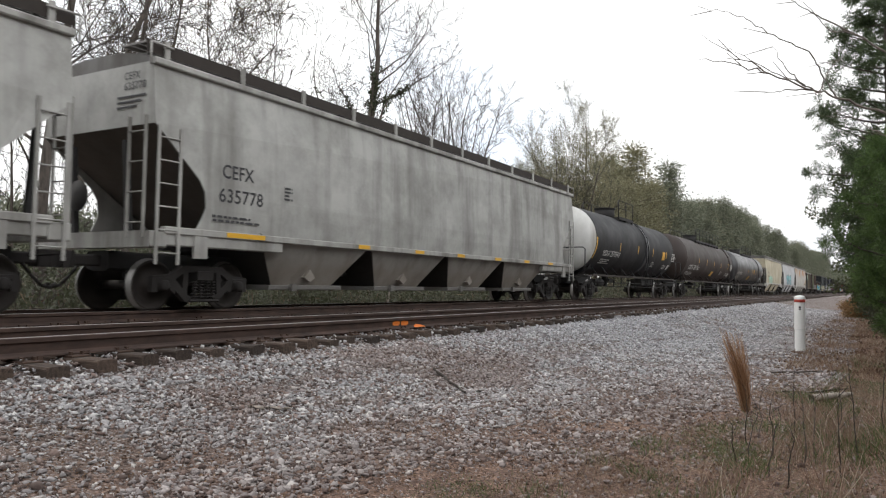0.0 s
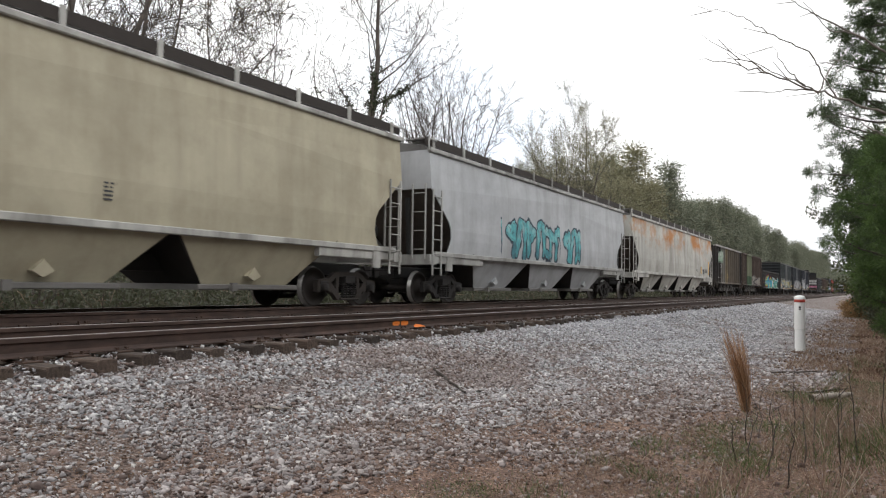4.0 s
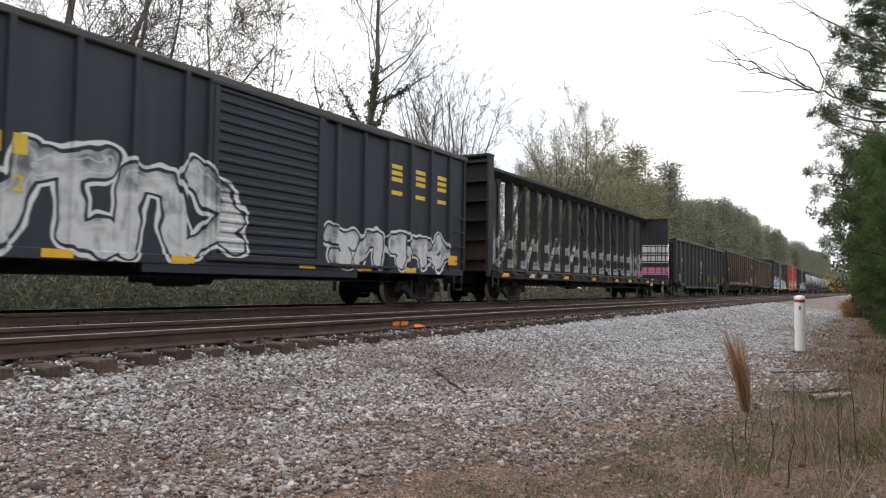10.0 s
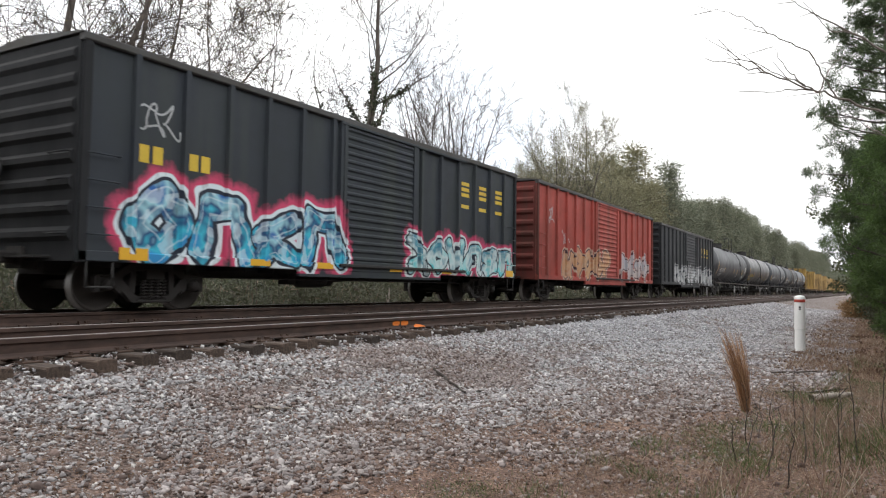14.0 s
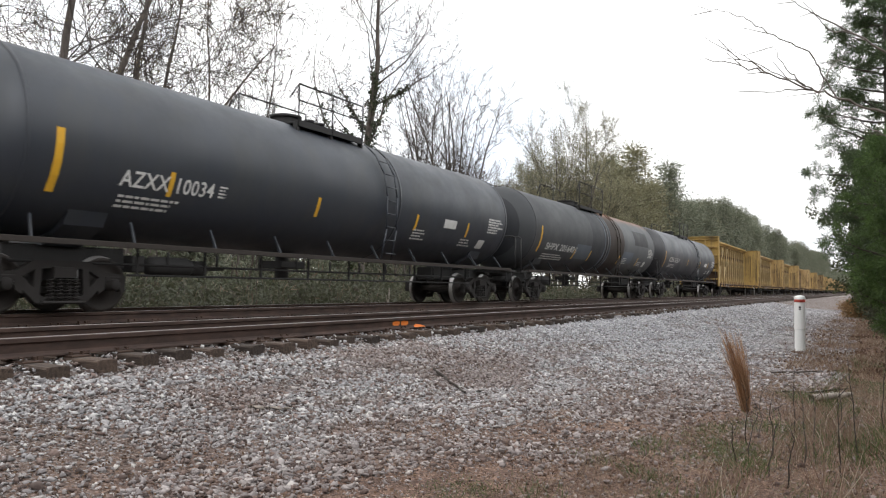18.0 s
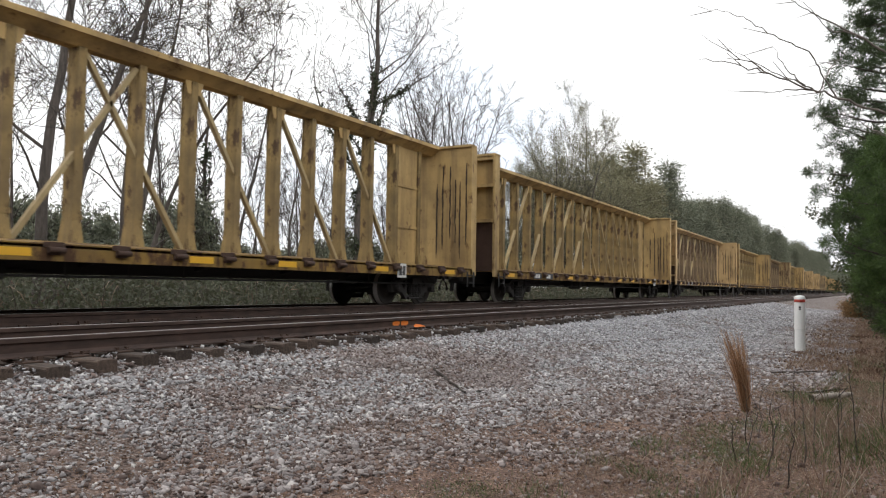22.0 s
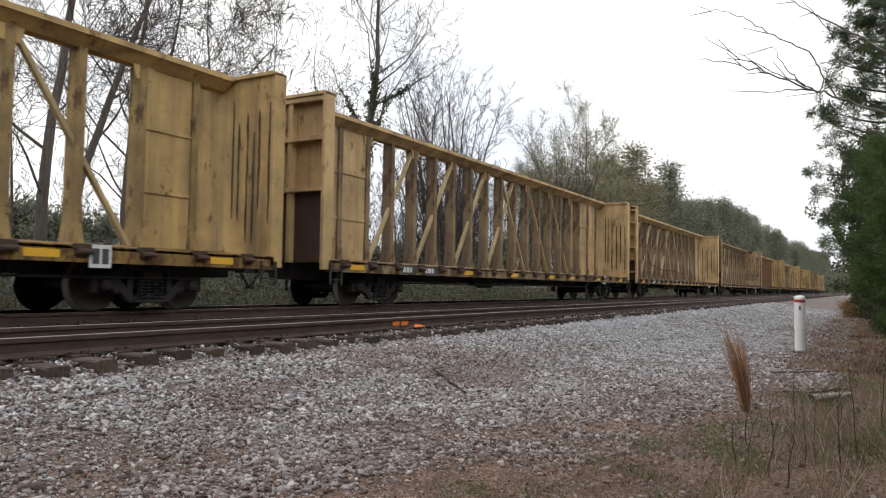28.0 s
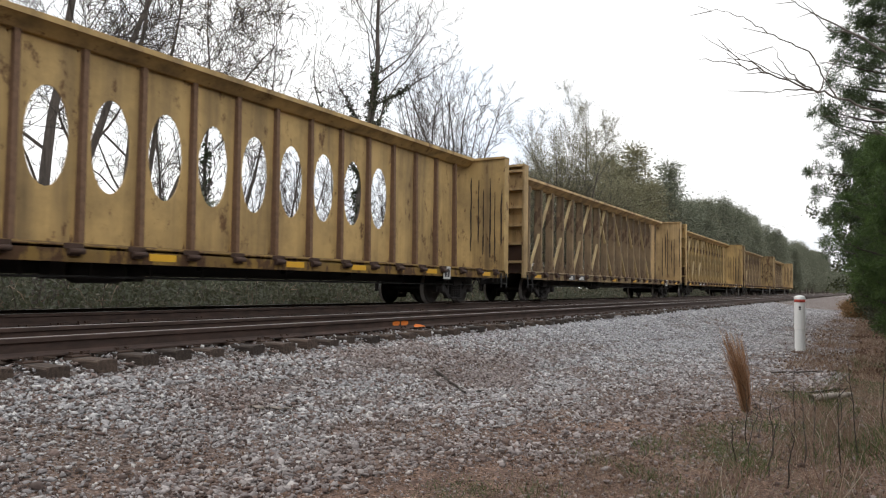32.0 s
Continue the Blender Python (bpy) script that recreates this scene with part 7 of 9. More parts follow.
    plate_mark(c, 0.45, 1.5, 0.3, 0.42, M_YELL, -1.465)

    c = coupled_in(open_car, 183.8, 202.6, 1.7, "gondola_car", "low black gondola covered in turquoise and green graffiti", GON_T, top=2.78, sill=0.82, ribs=15, end_corr=3, variant=0)
    lettering("RGCX", c, -6.06, 1.88, 0.24, M_WHITE, -1.466, width=0.84)
    lettering("2005", c, -6.06, 1.48, 0.24, M_WHITE, -1.466, width=0.84)
    scribble(c, -8.2, 1.2, 1.3, 0.7, M_TAGGREEN, 3)
    for x, z0, z1 in ((-8.25, 1.2, 2.3), (-5.08, 1.0, 1.46), (-2.34, 1.0, 1.5), (0.79, 1.0, 1.5), (4.8, 1.0, 1.5), (8.45, 1.1, 1.9)):
        part("reflector", Shape().box(x, x + 0.11, -1.575, -1.565, z0, z1), M_YELL, c)

    c = coupled_in(boxcar, 202.6, 220.7, 1.9, "box_car", "slate grey box car with pale and ochre graffiti", BOX_A, ROOF_D, end_mat=BOX_END)
    owner_bars(c, -7.0, 2.35, M_LOGO)
    lettering("130", c, -7.0, 1.95, 0.26, M_WHITE, -1.506, width=0.5)
    logo_bars(c, 4.2, 3.05)
    scribble(c, -7.6, 3.0, 0.8, 0.6, M_TAG, 4)
    c = coupled_in(boxcar, 220.7, 238.0, 1.8, "box_car", "charcoal box car with silver graffiti", BOX_B, ROOF_D, end_mat=BOX_END)
    owner_bars(c, -6.78, 2.27, M_LOGO)
    lettering("141", c, -6.76, 1.76, 0.26, M_WHITE, -1.506, width=0.5)
    lettering("944", c, -5.60, 1.78, 0.26, M_WHITE, -1.506, width=0.6)
    logo_bars(c, 4.05, 3.0)
    scribble(c, -7.75, 2.75, 0.85, 0.75, M_TAG, 5)
    scribble(c, -7.7, 2.4, 0.7, 0.5, M_TAG, 6)
    c = coupled_in(boxcar, 238.0, 256.4, 1.9, "box_car", "dark blue box car with black and silver graffiti", BOX_C, ROOF_D, end_mat=BOX_END)
    owner_bars(c, -6.45, 2.3, M_LOGO)
    lettering("712", c, -5.5, 1.76, 0.26, M_LOGO, -1.506, width=0.55)
    logo_bars(c, 4.4, 3.0)
    for k in (-3, -2, -1):
        car = TRAIN[k][0]
        for x in (-7.78, -4.7, -2.4, 0.9, 3.0, 5.0, 7.2):
            plate_mark(car, x, 1.12 if abs(x) > 7 else 0.85, 0.5, 0.13 if abs(x) < 7 else 0.27, M_YELL, -1.59 if abs(x) > 7 else -1.572)

    c = coupled_in(centerbeam, 256.4, 282.0, 1.8, "centerbeam_car", "black centre-beam lumber car covered in white graffiti", CB_K, CB_K, seed=5, top=4.75)
    c = coupled_in(open_car, 282.0, 301.3, 1.6, "gondola_car", "tall graphite grey gondola car with yellow strips", GON_K, top=3.65, sill=0.95, bottom=0.62, fish=1.0, ribs=14, rib_w=0.13, rib_d=0.14, variant=0)
    lettering("BN", c, -6.6, 2.3, 0.28, M_WHITE, -1.466, width=0.5)
    lettering("200", c, -6.6, 1.85, 0.26, M_WHITE, -1.466, width=0.55)
    for x in (-7.85, -1.45, 1.75, 4.25, 7.85):
        part("reflector", Shape().box(x, x + 0.13, -1.612, -1.605, 1.08, 1.56), M_YELL, c)
    part("poster", Shape().box(-0.38, 0.15, -1.468, -1.462, 1.95, 2.55), M_POSTER, c, "blue and white sticker")
    bars(c, -0.36, 2.5, 0.5, 3, M_WHITE, -1.471, seed=2)
    bars(c, -0.40, 1.75, 0.55, 2, M_WHITE, -1.466, seed=3)
    c = coupled_in(side_dump_hopper, 301.3, 318.7, 1.5, "dump_hopper", "rusty brown open dump hopper heaped with debris", DUMP_B, SCRAP)
    lettering("MCEX 602", c, -6.5, 2.2, 0.24, M_WHITE, -1.46, width=0.95)
    for x, z, w, hh, mt, sd in ((-4.95, 1.95, 0.75, 0.6, M_TAG, 31), (-3.6, 1.65, 0.6, 0.8, M_TAG, 32), (-2.35, 2.15, 0.6, 0.35, M_TAGBLUE, 33), (-0.4, 1.72, 0.75, 0.5, M_TAGGREEN, 34), (0.55, 1.75, 0.9, 0.45, M_TAGGREEN, 35), (3.9, 1.6, 0.75, 0.7, M_TAGBLUE, 36)):
        scribble(c, x, z, w, hh, mt, sd, -1.462)
    scribble(c, -2.6, 1.05, 0.9, 0.22, M_TAG, 37, -1.625)
    part("reflector", Shape().box(6.0, 6.12, -1.625, -1.61, 1.3, 1.85), M_YELL, c)
    part("reflector", Shape().box(2.7, 3.3, -1.625, -1.61, 1.22, 1.34), M_YELL, c)
    c = coupled_in(open_car, 318.7, 335.5, 1.5, "gondola_car", "tall brown gondola car loaded with scrap", GON_B, top=3.78, sill=1.0, bottom=0.9, fish=1.0, ribs=13, rib_w=0.12, rib_d=0.11, load=SCRAP, variant=1)
    for wd, x, z in (("DR", -5.93, 2.3), ("EX", -5.0, 2.3), ("200", -6.04, 1.88), ("277", -5.04, 1.88)):
        lettering(wd, c, x, z, 0.27, M_WHITE, -1.466, width=0.52 if len(wd) == 2 else 0.62)
    for x in (-6.6, -3.3, 3.5):
        part("reflector", Shape().box(x, x + 0.12, -1.468, -1.462, 1.25, 1.85), M_YELL, c)

    c = coupled_in(boxcar, 335.5, 353.4, 1.9, "box_car", "night blue box car with large blue and turquoise graffiti", BOX_D, ROOF_D, end_mat=BOX_END)
    owner_bars(c, -6.95, 2.5, M_LOGO)
    logo_bars(c, 4.2, 3.02)
    scribble(c, -7.05, 2.95, 0.9, 0.65, M_TAG, 8)
    for x in (-7.3, -4.4, -2.4, 0.4, 3.0, 7.2):
        plate_mark(c, x, 0.86, 0.55, 0.2 if abs(x) > 7 else 0.13, M_YELL, -1.572)
    c = coupled_in(boxcar, 353.4, 371.7, 1.9, "box_car", "red box car with faded orange and white graffiti", BOX_R, ROOF_D, end_mat=RED_END, top=4.45)
    scribble(c, -7.3, 2.9, 0.8, 0.7, M_TAG, 11)
    scribble(c, -5.6, 2.2, 0.8, 0.6, M_TAG, 12)
    c = coupled_in(boxcar, 371.7, 390.0, 1.9, "box_car", "black box car with grey graffiti", BOX_E, ROOF_D, end_mat=BOX_END)
    logo_bars(c, 3.9, 3.0, 0.8)

    c = coupled_in(tank_car, 390.0, 408.2, 0.85, "tank_car", "slate black tank car with white stencils", TANK_K2, TANK_K2, platform=3.6, rail_h=0.9, inset=1.75)
    tank_marks(c, "AZXX 10198", M_WHITE, -6.4, -4.4, 2.05, (-4.2, 0.6, 2.5, 5.4), 6.6, 2.0, tall=-7.4)
    c = coupled_in(tank_car, 408.2, 427.1, 0.85, "tank_car", "matt black tank car with yellow lettering", TANK_K, TANK_K, bands=((0.4, 0.35, TANK_K2),), platform=2.6, manway_at=-3.2, top="dome", inset=1.75)
    tank_marks(c, "NATX 252811", M_LOGO, -7.25, -5.07, 1.93, (-4.69, -0.52, 1.36, 4.57), 6.6, 1.97, tall=-8.1)
    c = coupled_in(tank_car, 427.1, 445.7, 0.85, "tank_car", "slate grey tank car with white stencils", TANK_G, TANK_G, platform=2.4, manway_at=-1.0, top="low", bands=((1.7, 0.06, TANK_K2),), inset=1.75)
    tank_marks(c, "AZXX 10034", M_WHITE, -6.43, -4.46, 2.06, (-5.48, -1.53, 2.56, 5.45), 6.8, 2.0, tall=-7.6)
    on_tank(c, 4.07, 2.18, 0.7, 0.24, M_WHITE, name="placard")
    c = coupled_in(tank_car, 445.7, 465.2, 0.95, "tank_car", "old black tank car patched with grey paint and rust", TANK_P, TANK_P, platform=3.2, manway_at=-1.4, bands=((-0.35, 0.10, TANK_L), (0.0, 0.16, TANK_K), (0.35, 0.10, TANK_L)), rail_h=0.95, top="low", inset=1.75)
    tank_marks(c, "SHPX 201640", M_WHITE, -7.2, -4.1, 1.94, (-4.0, -2.05, 2.23, 5.5), 7.2, 1.72, tall=-7.9)
    c = coupled_in(tank_car, 465.2, 483.7, 0.95, "tank_car", "slate grey tank car with a dark end", TANK_G, TANK_K, platform=2.4, manway_at=-0.8, top="low", bands=((1.7, 0.06, TANK_K2),), inset=1.75)
    tank_marks(c, "AZXX 10330", M_WHITE, -6.7, -4.29, 2.2, (-1.5, 2.52, 5.38), 6.84, 2.1, tall=-7.8)
    on_tank(c, 4.2, 2.2, 0.8, 0.24, M_WHITE, name="placard")

    ends = [483.7, 509.3, 535.1, 560.8, 586.5, 611.4, 637.4, 663.5, 688.8, 714.2, 739.6, 765.0, 791.2, 817.4, 843.6, 870.0, 895.0]
    looks = (0, 1, 1, 2, 1, 3, 1, 2, 2, 4, 1, 2, 1, 3, 2, 3)
    words = ("bright yellow", "faded yellow", "faded yellow", "pale yellow", "faded yellow", "rusting yellow", "faded yellow", "pale yellow", "pale yellow", "tagged yellow", "rust-streaked yellow", "pale yellow",
             "faded yellow", "rusting yellow", "pale yellow", "rusting yellow")
    for i, k in enumerate(looks[:15]):
        win = i == 10
        lab = words[i] + (" centre-beam lumber car with oval openings" if win else " empty centre-beam lumber car with truss posts")
        c = coupled_in(centerbeam, ends[i], ends[i + 1], 1.75, "centerbeam_car", lab, CB_Y[k], CB_DECK if k in (0, 1, 3) else CB_DECK2, post_mat=CB_POST_SHADE[0 if k in (0, 1) else 1], diag_mat=CB_DIAG, windows=win, number={3: "TTZX 85359", 1: "TTZX 86553"}.get(i, ""), end_style="cells" if i in (2, 7, 10) else "ribs", seed=40 + i, panel=2 if i in (7,) else (0 if i in (0, 5, 9) else 1))
        if i == 8:
            cable = [(-9.6, 3.0), (-9.0, 2.35), (-7.9, 2.12), (-6.2, 2.2), (-5.9, 2.75), (-5.0, 2.8), (-4.6, 2.15), (-3.0, 1.85), (-1.0, 1.78), (1.5, 1.82), (4.0, 1.7), (6.5, 1.75), (8.6, 1.4)]
            part("loose_cable", Shape().pipe([(x, -0.30 - 0.03 * math.sin(3 * x), z) for x, z in cable], 0.028), M_STRIP, c, "slack dark tie-down cable")
            for x, z0, z1 in ((-1.6, 1.5, 2.9), (3.2, 1.6, 2.5), (6.4, 1.5, 2.6), (7.4, 1.3, 2.4), (9.8, 1.5, 2.7), (10.6, 1.8, 2.8)):
                part("strap", Shape().box(x, x + 0.05, -0.30, -0.295, z0, z1), M_WHITE, c, "torn white strap")


build_train()

# ---- plants ----


def bark_material(name, dark, light):
    m, n, l, b = nodes_of(name)
    f = noise_node(n, l, mapped(n, l, (6, 6, 1.2)), 2.0, 6.0, 0.7)
    l.new(ramp_node(n, l, f, [(0.3, dark), (0.7, light)]), b.inputs["Base Color"])
    b.inputs["Roughness"].default_value = 0.95
    bump_node(n, l, b, f, 0.5, 0.02)
    return m


def leaf_material(name, stops, gloss=0.55):
    m, n, l, b = nodes_of(name)
    g = n.new("ShaderNodeNewGeometry")
    l.new(ramp_node(n, l, g.outputs["Random Per Island"], stops), b.inputs["Base Color"])
    b.inputs["Roughness"].default_value = gloss
    b.inputs["Transmission Weight"].default_value = 0.0
    tr = n.new("ShaderNodeBsdfTranslucent")
    l.new(ramp_node(n, l, g.outputs["Random Per Island"], stops), tr.inputs[0])
    mx = n.new("ShaderNodeMixShader")
    mx.inputs[0].default_value = 0.42
    l.new(b.outputs[0], mx.inputs[1])
    l.new(tr.outputs[0], mx.inputs[2])
    l.new(mx.outputs[0], n["Material Output"].inputs[0])
    return m


M_BARK = bark_material("grey_bark", (0.040, 0.033, 0.029), (0.125, 0.105, 0.090))
M_STEM = bark_material("shaded_stem_bark", (0.035, 0.03, 0.025), (0.10, 0.088, 0.072))
M_TWIG = bark_material("twig_bark", (0.028, 0.022, 0.019), (0.080, 0.066, 0.056))
M_BOUGH = bark_material("pale_bough_bark", (0.13, 0.115, 0.10), (0.26, 0.235, 0.21))
M_IVY = leaf_material("ivy_leaf", [(0.0, (0.012, 0.018, 0.008)), (0.6, (0.03, 0.042, 0.016)), (1.0, (0.055, 0.07, 0.028))])
M_OAK = leaf_material("evergreen_leaf", [(0.0, (0.045, 0.055, 0.028)), (0.6, (0.085, 0.10, 0.046)), (1.0, (0.14, 0.15, 0.07))])
M_BUD = leaf_material("spring_bud", [(0.0, (0.10, 0.09, 0.035)), (0.5, (0.16, 0.15, 0.06)), (1.0, (0.17, 0.10, 0.05))])
M_PINE = leaf_material("pine_needle", [(0.0, (0.11, 0.123, 0.088)), (0.6, (0.182, 0.198, 0.138)), (1.0, (0.248, 0.258, 0.187))])
M_OLIVE = leaf_material("olive_foliage", [(0.0, (0.15, 0.148, 0.09)), (0.6, (0.25, 0.24, 0.145)), (1.0, (0.34, 0.32, 0.21))])
M_BRUSH = leaf_material("brush_leaf", [(0.0, (0.055, 0.062, 0.036)), (0.5, (0.085, 0.094, 0.056)), (0.85, (0.11, 0.115, 0.075)), (1.0, (0.16, 0.145, 0.11))])
M_GREEN = leaf_material("bright_green_leaf", [(0.0, (0.04, 0.06, 0.018)), (0.6, (0.085, 0.12, 0.038)), (1.0, (0.13, 0.17, 0.06))])
M_NEEDLE = leaf_material("near_needle", [(0.0, (0.04, 0.07, 0.02)), (0.6, (0.082, 0.135, 0.038)), (1.0, (0.14, 0.215, 0.065))])
M_NEEDLE_D = leaf_material("dark_needle", [(0.0, (0.042, 0.064, 0.030)), (0.6, (0.080, 0.115, 0.053)), (1.0, (0.135, 0.18, 0.085))])
M_PINE_D = leaf_material("dark_evergreen_leaf", [(0.0, (0.05, 0.058, 0.038)), (0.6, (0.09, 0.10, 0.065)), (1.0, (0.13, 0.14, 0.095))])
M_STRAW = leaf_material("dry_straw", [(0.0, (0.16, 0.09, 0.04)), (0.5, (0.30, 0.17, 0.07)), (1.0, (0.40, 0.27, 0.13))])
M_SEDGE = leaf_material("broom_sedge", [(0.0, (0.19, 0.10, 0.055)), (0.5, (0.36, 0.20, 0.105)), (1.0, (0.55, 0.37, 0.23))])
M_DEAD = leaf_material("dead_grass", [(0.0, (0.14, 0.085, 0.06)), (0.5, (0.24, 0.16, 0.115)), (0.85, (0.33, 0.245, 0.18)), (1.0, (0.50, 0.43, 0.34))])
M_LITTER = leaf_material("dead_leaf", [(0.0, (0.06, 0.036, 0.025)), (0.5, (0.15, 0.09, 0.06)), (1.0, (0.26, 0.18, 0.12))], 0.9)


def limbs_mesh(name, segs, material, sides):
    """Tapered limbs as one mesh: each row is start, end, radius at start, radius at end."""
    s = np.array(segs, float)
    a, b, r0, r1 = s[:, 0:3], s[:, 3:6], s[:, 6], s[:, 7]
    d = b - a
    d /= np.maximum(1e-9, np.linalg.norm(d, axis=1))[:, None]
    ref = np.where(np.abs(d[:, 2:3]) < 0.9, np.array([[0, 0, 1.0]]), np.array([[1.0, 0, 0]]))
    u = np.cross(d, ref)
    u /= np.linalg.norm(u, axis=1)[:, None]
    w = np.cross(d, u)
    k = np.arange(sides) * 2 * np.pi / sides
    ring = np.cos(k)[None, :, None] * u[:, None, :] + np.sin(k)[None, :, None] * w[:, None, :]
    lo, hi = a[:, None, :] + ring * r0[:, None, None], b[:, None, :] + ring * r1[:, None, None]
    v = np.concatenate([lo, hi], 1).reshape(-1, 3)
    i = np.arange(sides)
    j = (i + 1) % sides
    quad = np.stack([i, j, j + sides, i + sides], -1)
    f = (quad[None] + (np.arange(len(s)) * 2 * sides)[:, None, None]).reshape(-1, 4)
    return raw_mesh(name, v, f, material, True)


def path_mesh(name, pts, radii, material, sides=7):
    """One bent stick: rings along the points, joined."""
    v, f = [], []
    for i, (p, r) in enumerate(zip(pts, radii)):
        a, b = Vector(pts[max(0, i - 1)]), Vector(pts[min(len(pts) - 1, i + 1)])
        d = (b - a).normalized()
        u = d.orthogonal().normalized()
        w = d.cross(u)
        v += [tuple(Vector(p) + (u * math.cos(2 * math.pi * k / sides) + w * math.sin(2 * math.pi * k / sides)) * r) for k in range(sides)]
    for i in range(len(pts) - 1):
        f += [(i * sides + k, i * sides + (k + 1) % sides, (i + 1) * sides + (k + 1) % sides, (i + 1) * sides + k) for k in range(sides)]
    return raw_mesh(name, np.array(v), np.array(f), material, True)


def blades_mesh(name, centers, per, spread, length, width, seed, material, up=0.0, radial=False):
    """Many small leaves round given centres: thin four-sided blades turned every way."""
    rng = np.random.default_rng(seed)
    c = np.repeat(np.asarray(centers, float), per, axis=0)
    k = len(c)
    off = rng.normal(size=(k, 3)) * np.asarray(spread)
    d = rng.normal(size=(k, 3))
    if radial:
        d = off / np.maximum(1e-6, np.linalg.norm(off, axis=1))[:, None] + 0.35 * d
    d[:, 2] += up
    d /= np.linalg.norm(d, axis=1)[:, None]
    side = np.cross(d, rng.normal(size=(k, 3)))
    side /= np.maximum(1e-6, np.linalg.norm(side, axis=1))[:, None]
    ln = length * rng.uniform(0.6, 1.35, (k, 1))
    wd = width * rng.uniform(0.6, 1.3, (k, 1))
    p = c + off
    v = np.stack([p, p + d * ln * 0.5 + side * wd, p + d * ln, p + d * ln * 0.5 - side * wd], 1).reshape(-1, 3)
    f = np.arange(k * 4).reshape(k, 4)
    return raw_mesh(name, v, f, material)


def grow(rng, base, height, r, lean=(0, 0), spread=0.8, levels=4, first=0.28, kids=(9, 7, 5, 4), up=0.16, ratio=0.42, wig=0.17, curve=0.10):
    """A bare tree's limbs, grown level by level: lists of stout limbs and of twigs, and the tips."""
    stout, twig, tips = [], [], []

    def limb(p, d, ln, rad, level):
        n = (12, 9, 6, 4, 3)[min(level, 4)]
        pts, q, dd = [p.copy()], p.copy(), d.copy()
        for i in range(n):
            wg = wig * (0.35 if level == 0 else 1.0)
            dd = dd + np.array([rng.gauss(0, wg), rng.gauss(0, wg), rng.gauss(0, wg * 0.6) + (curve if level == 1 else curve * 0.5) * (level > 0)])
            dd /= np.linalg.norm(dd)
            q = q + dd * ln / n
            pts.append(q.copy())
        for i in range(n):
            ra, rb = rad * (1 - 0.8 * i / n), rad * (1 - 0.8 * (i + 1) / n)
            (stout if ra > 0.035 else twig).append((*pts[i], *pts[i + 1], max(0.011, ra), max(0.008, rb)))
        if level + 1 >= levels:
            tips.append(pts[-1])
            tips.append(pts[-2])
            return
        for c in range(kids[min(level, len(kids) - 1)]):
            lo = first if level == 0 else 0.2
            t = lo + (1 - lo) * (c + rng.random()) / kids[min(level, len(kids) - 1)]
            i = min(n - 1, int(t * n))
            fr = t * n - i
            o = pts[i] * (1 - fr) + pts[i + 1] * fr
            ax = pts[i + 1] - pts[i]
            ax /= np.linalg.norm(ax)
            s = np.cross(ax, np.array([rng.gauss(0, 1), rng.gauss(0, 1), rng.gauss(0, 1)]))
            s /= np.linalg.norm(s)
            a = spread * rng.uniform(0.6, 1.2)
            nd = ax * math.cos(a) + s * math.sin(a)
            nd[2] += up * 0.6
            nd /= np.linalg.norm(nd)
            cl = ln * ratio * rng.uniform(0.65, 1.3) * (1.15 - 0.55 * t)
            limb(o, nd, cl, max(0.010, rad * (1 - 0.8 * t) * rng.uniform(0.26, 0.42)), level + 1)
    limb(np.array(base, float), np.array([lean[0], lean[1], 1.0]) / math.sqrt(1 + lean[0] ** 2 + lean[1] ** 2), height, r, 0)
    return stout, twig, tips


def bare_tree(x, y, height, r, seed, label, lean=(0, 0), ivy=0.0, buds=0, bud_mat=None, leaf=0.055, group="bare trees behind the tracks", **kw):
    rng = random.Random(seed)
    z = ground_z(x, y) - 0.1
    stout, twig, tips = grow(rng, (0, 0, 0), height, r, lean, **kw)
    t = thing("bare_tree", label, "tree", group, at=pose(x, y, z))
    part("trunk", limbs_mesh("trunk", stout, M_BARK, 7), None, t)
    if twig:
        part("crown", limbs_mesh("crown", twig, M_TWIG, 3), None, t)
    if ivy > 0:
        cs = []
        irng = random.Random(seed + 9)
        for a0, a1, a2, b0, b1, b2, ra, rb in stout:
            if (ra > r * 0.30 and b2 < height * ivy) or (ra > r * 0.12 and b2 < height * ivy * 0.85):
                m = max(3, int(15 * ra / r + 1))
                for i in range(m):
                    f = (i + irng.random()) / m
                    if irng.random() < 0.85:
                        ang, rr = irng.uniform(0, 6.283), ra * 1.05 + irng.uniform(0.02, 0.11)
                        cs.append((a0 + (b0 - a0) * f + rr * math.cos(ang), a1 + (b1 - a1) * f + rr * math.sin(ang), a2 + (b2 - a2) * f))
        part("ivy", blades_mesh("ivy", cs, 26, 0.11, 0.14, 0.065, seed, M_IVY), None, t, "dark ivy climbing the trunk")
    if buds:
        part("foliage", blades_mesh("foliage", tips, buds, 0.16 + leaf, leaf, leaf * 0.36, seed + 1, bud_mat or M_BUD), None, t, "first spring leaves")
    return t


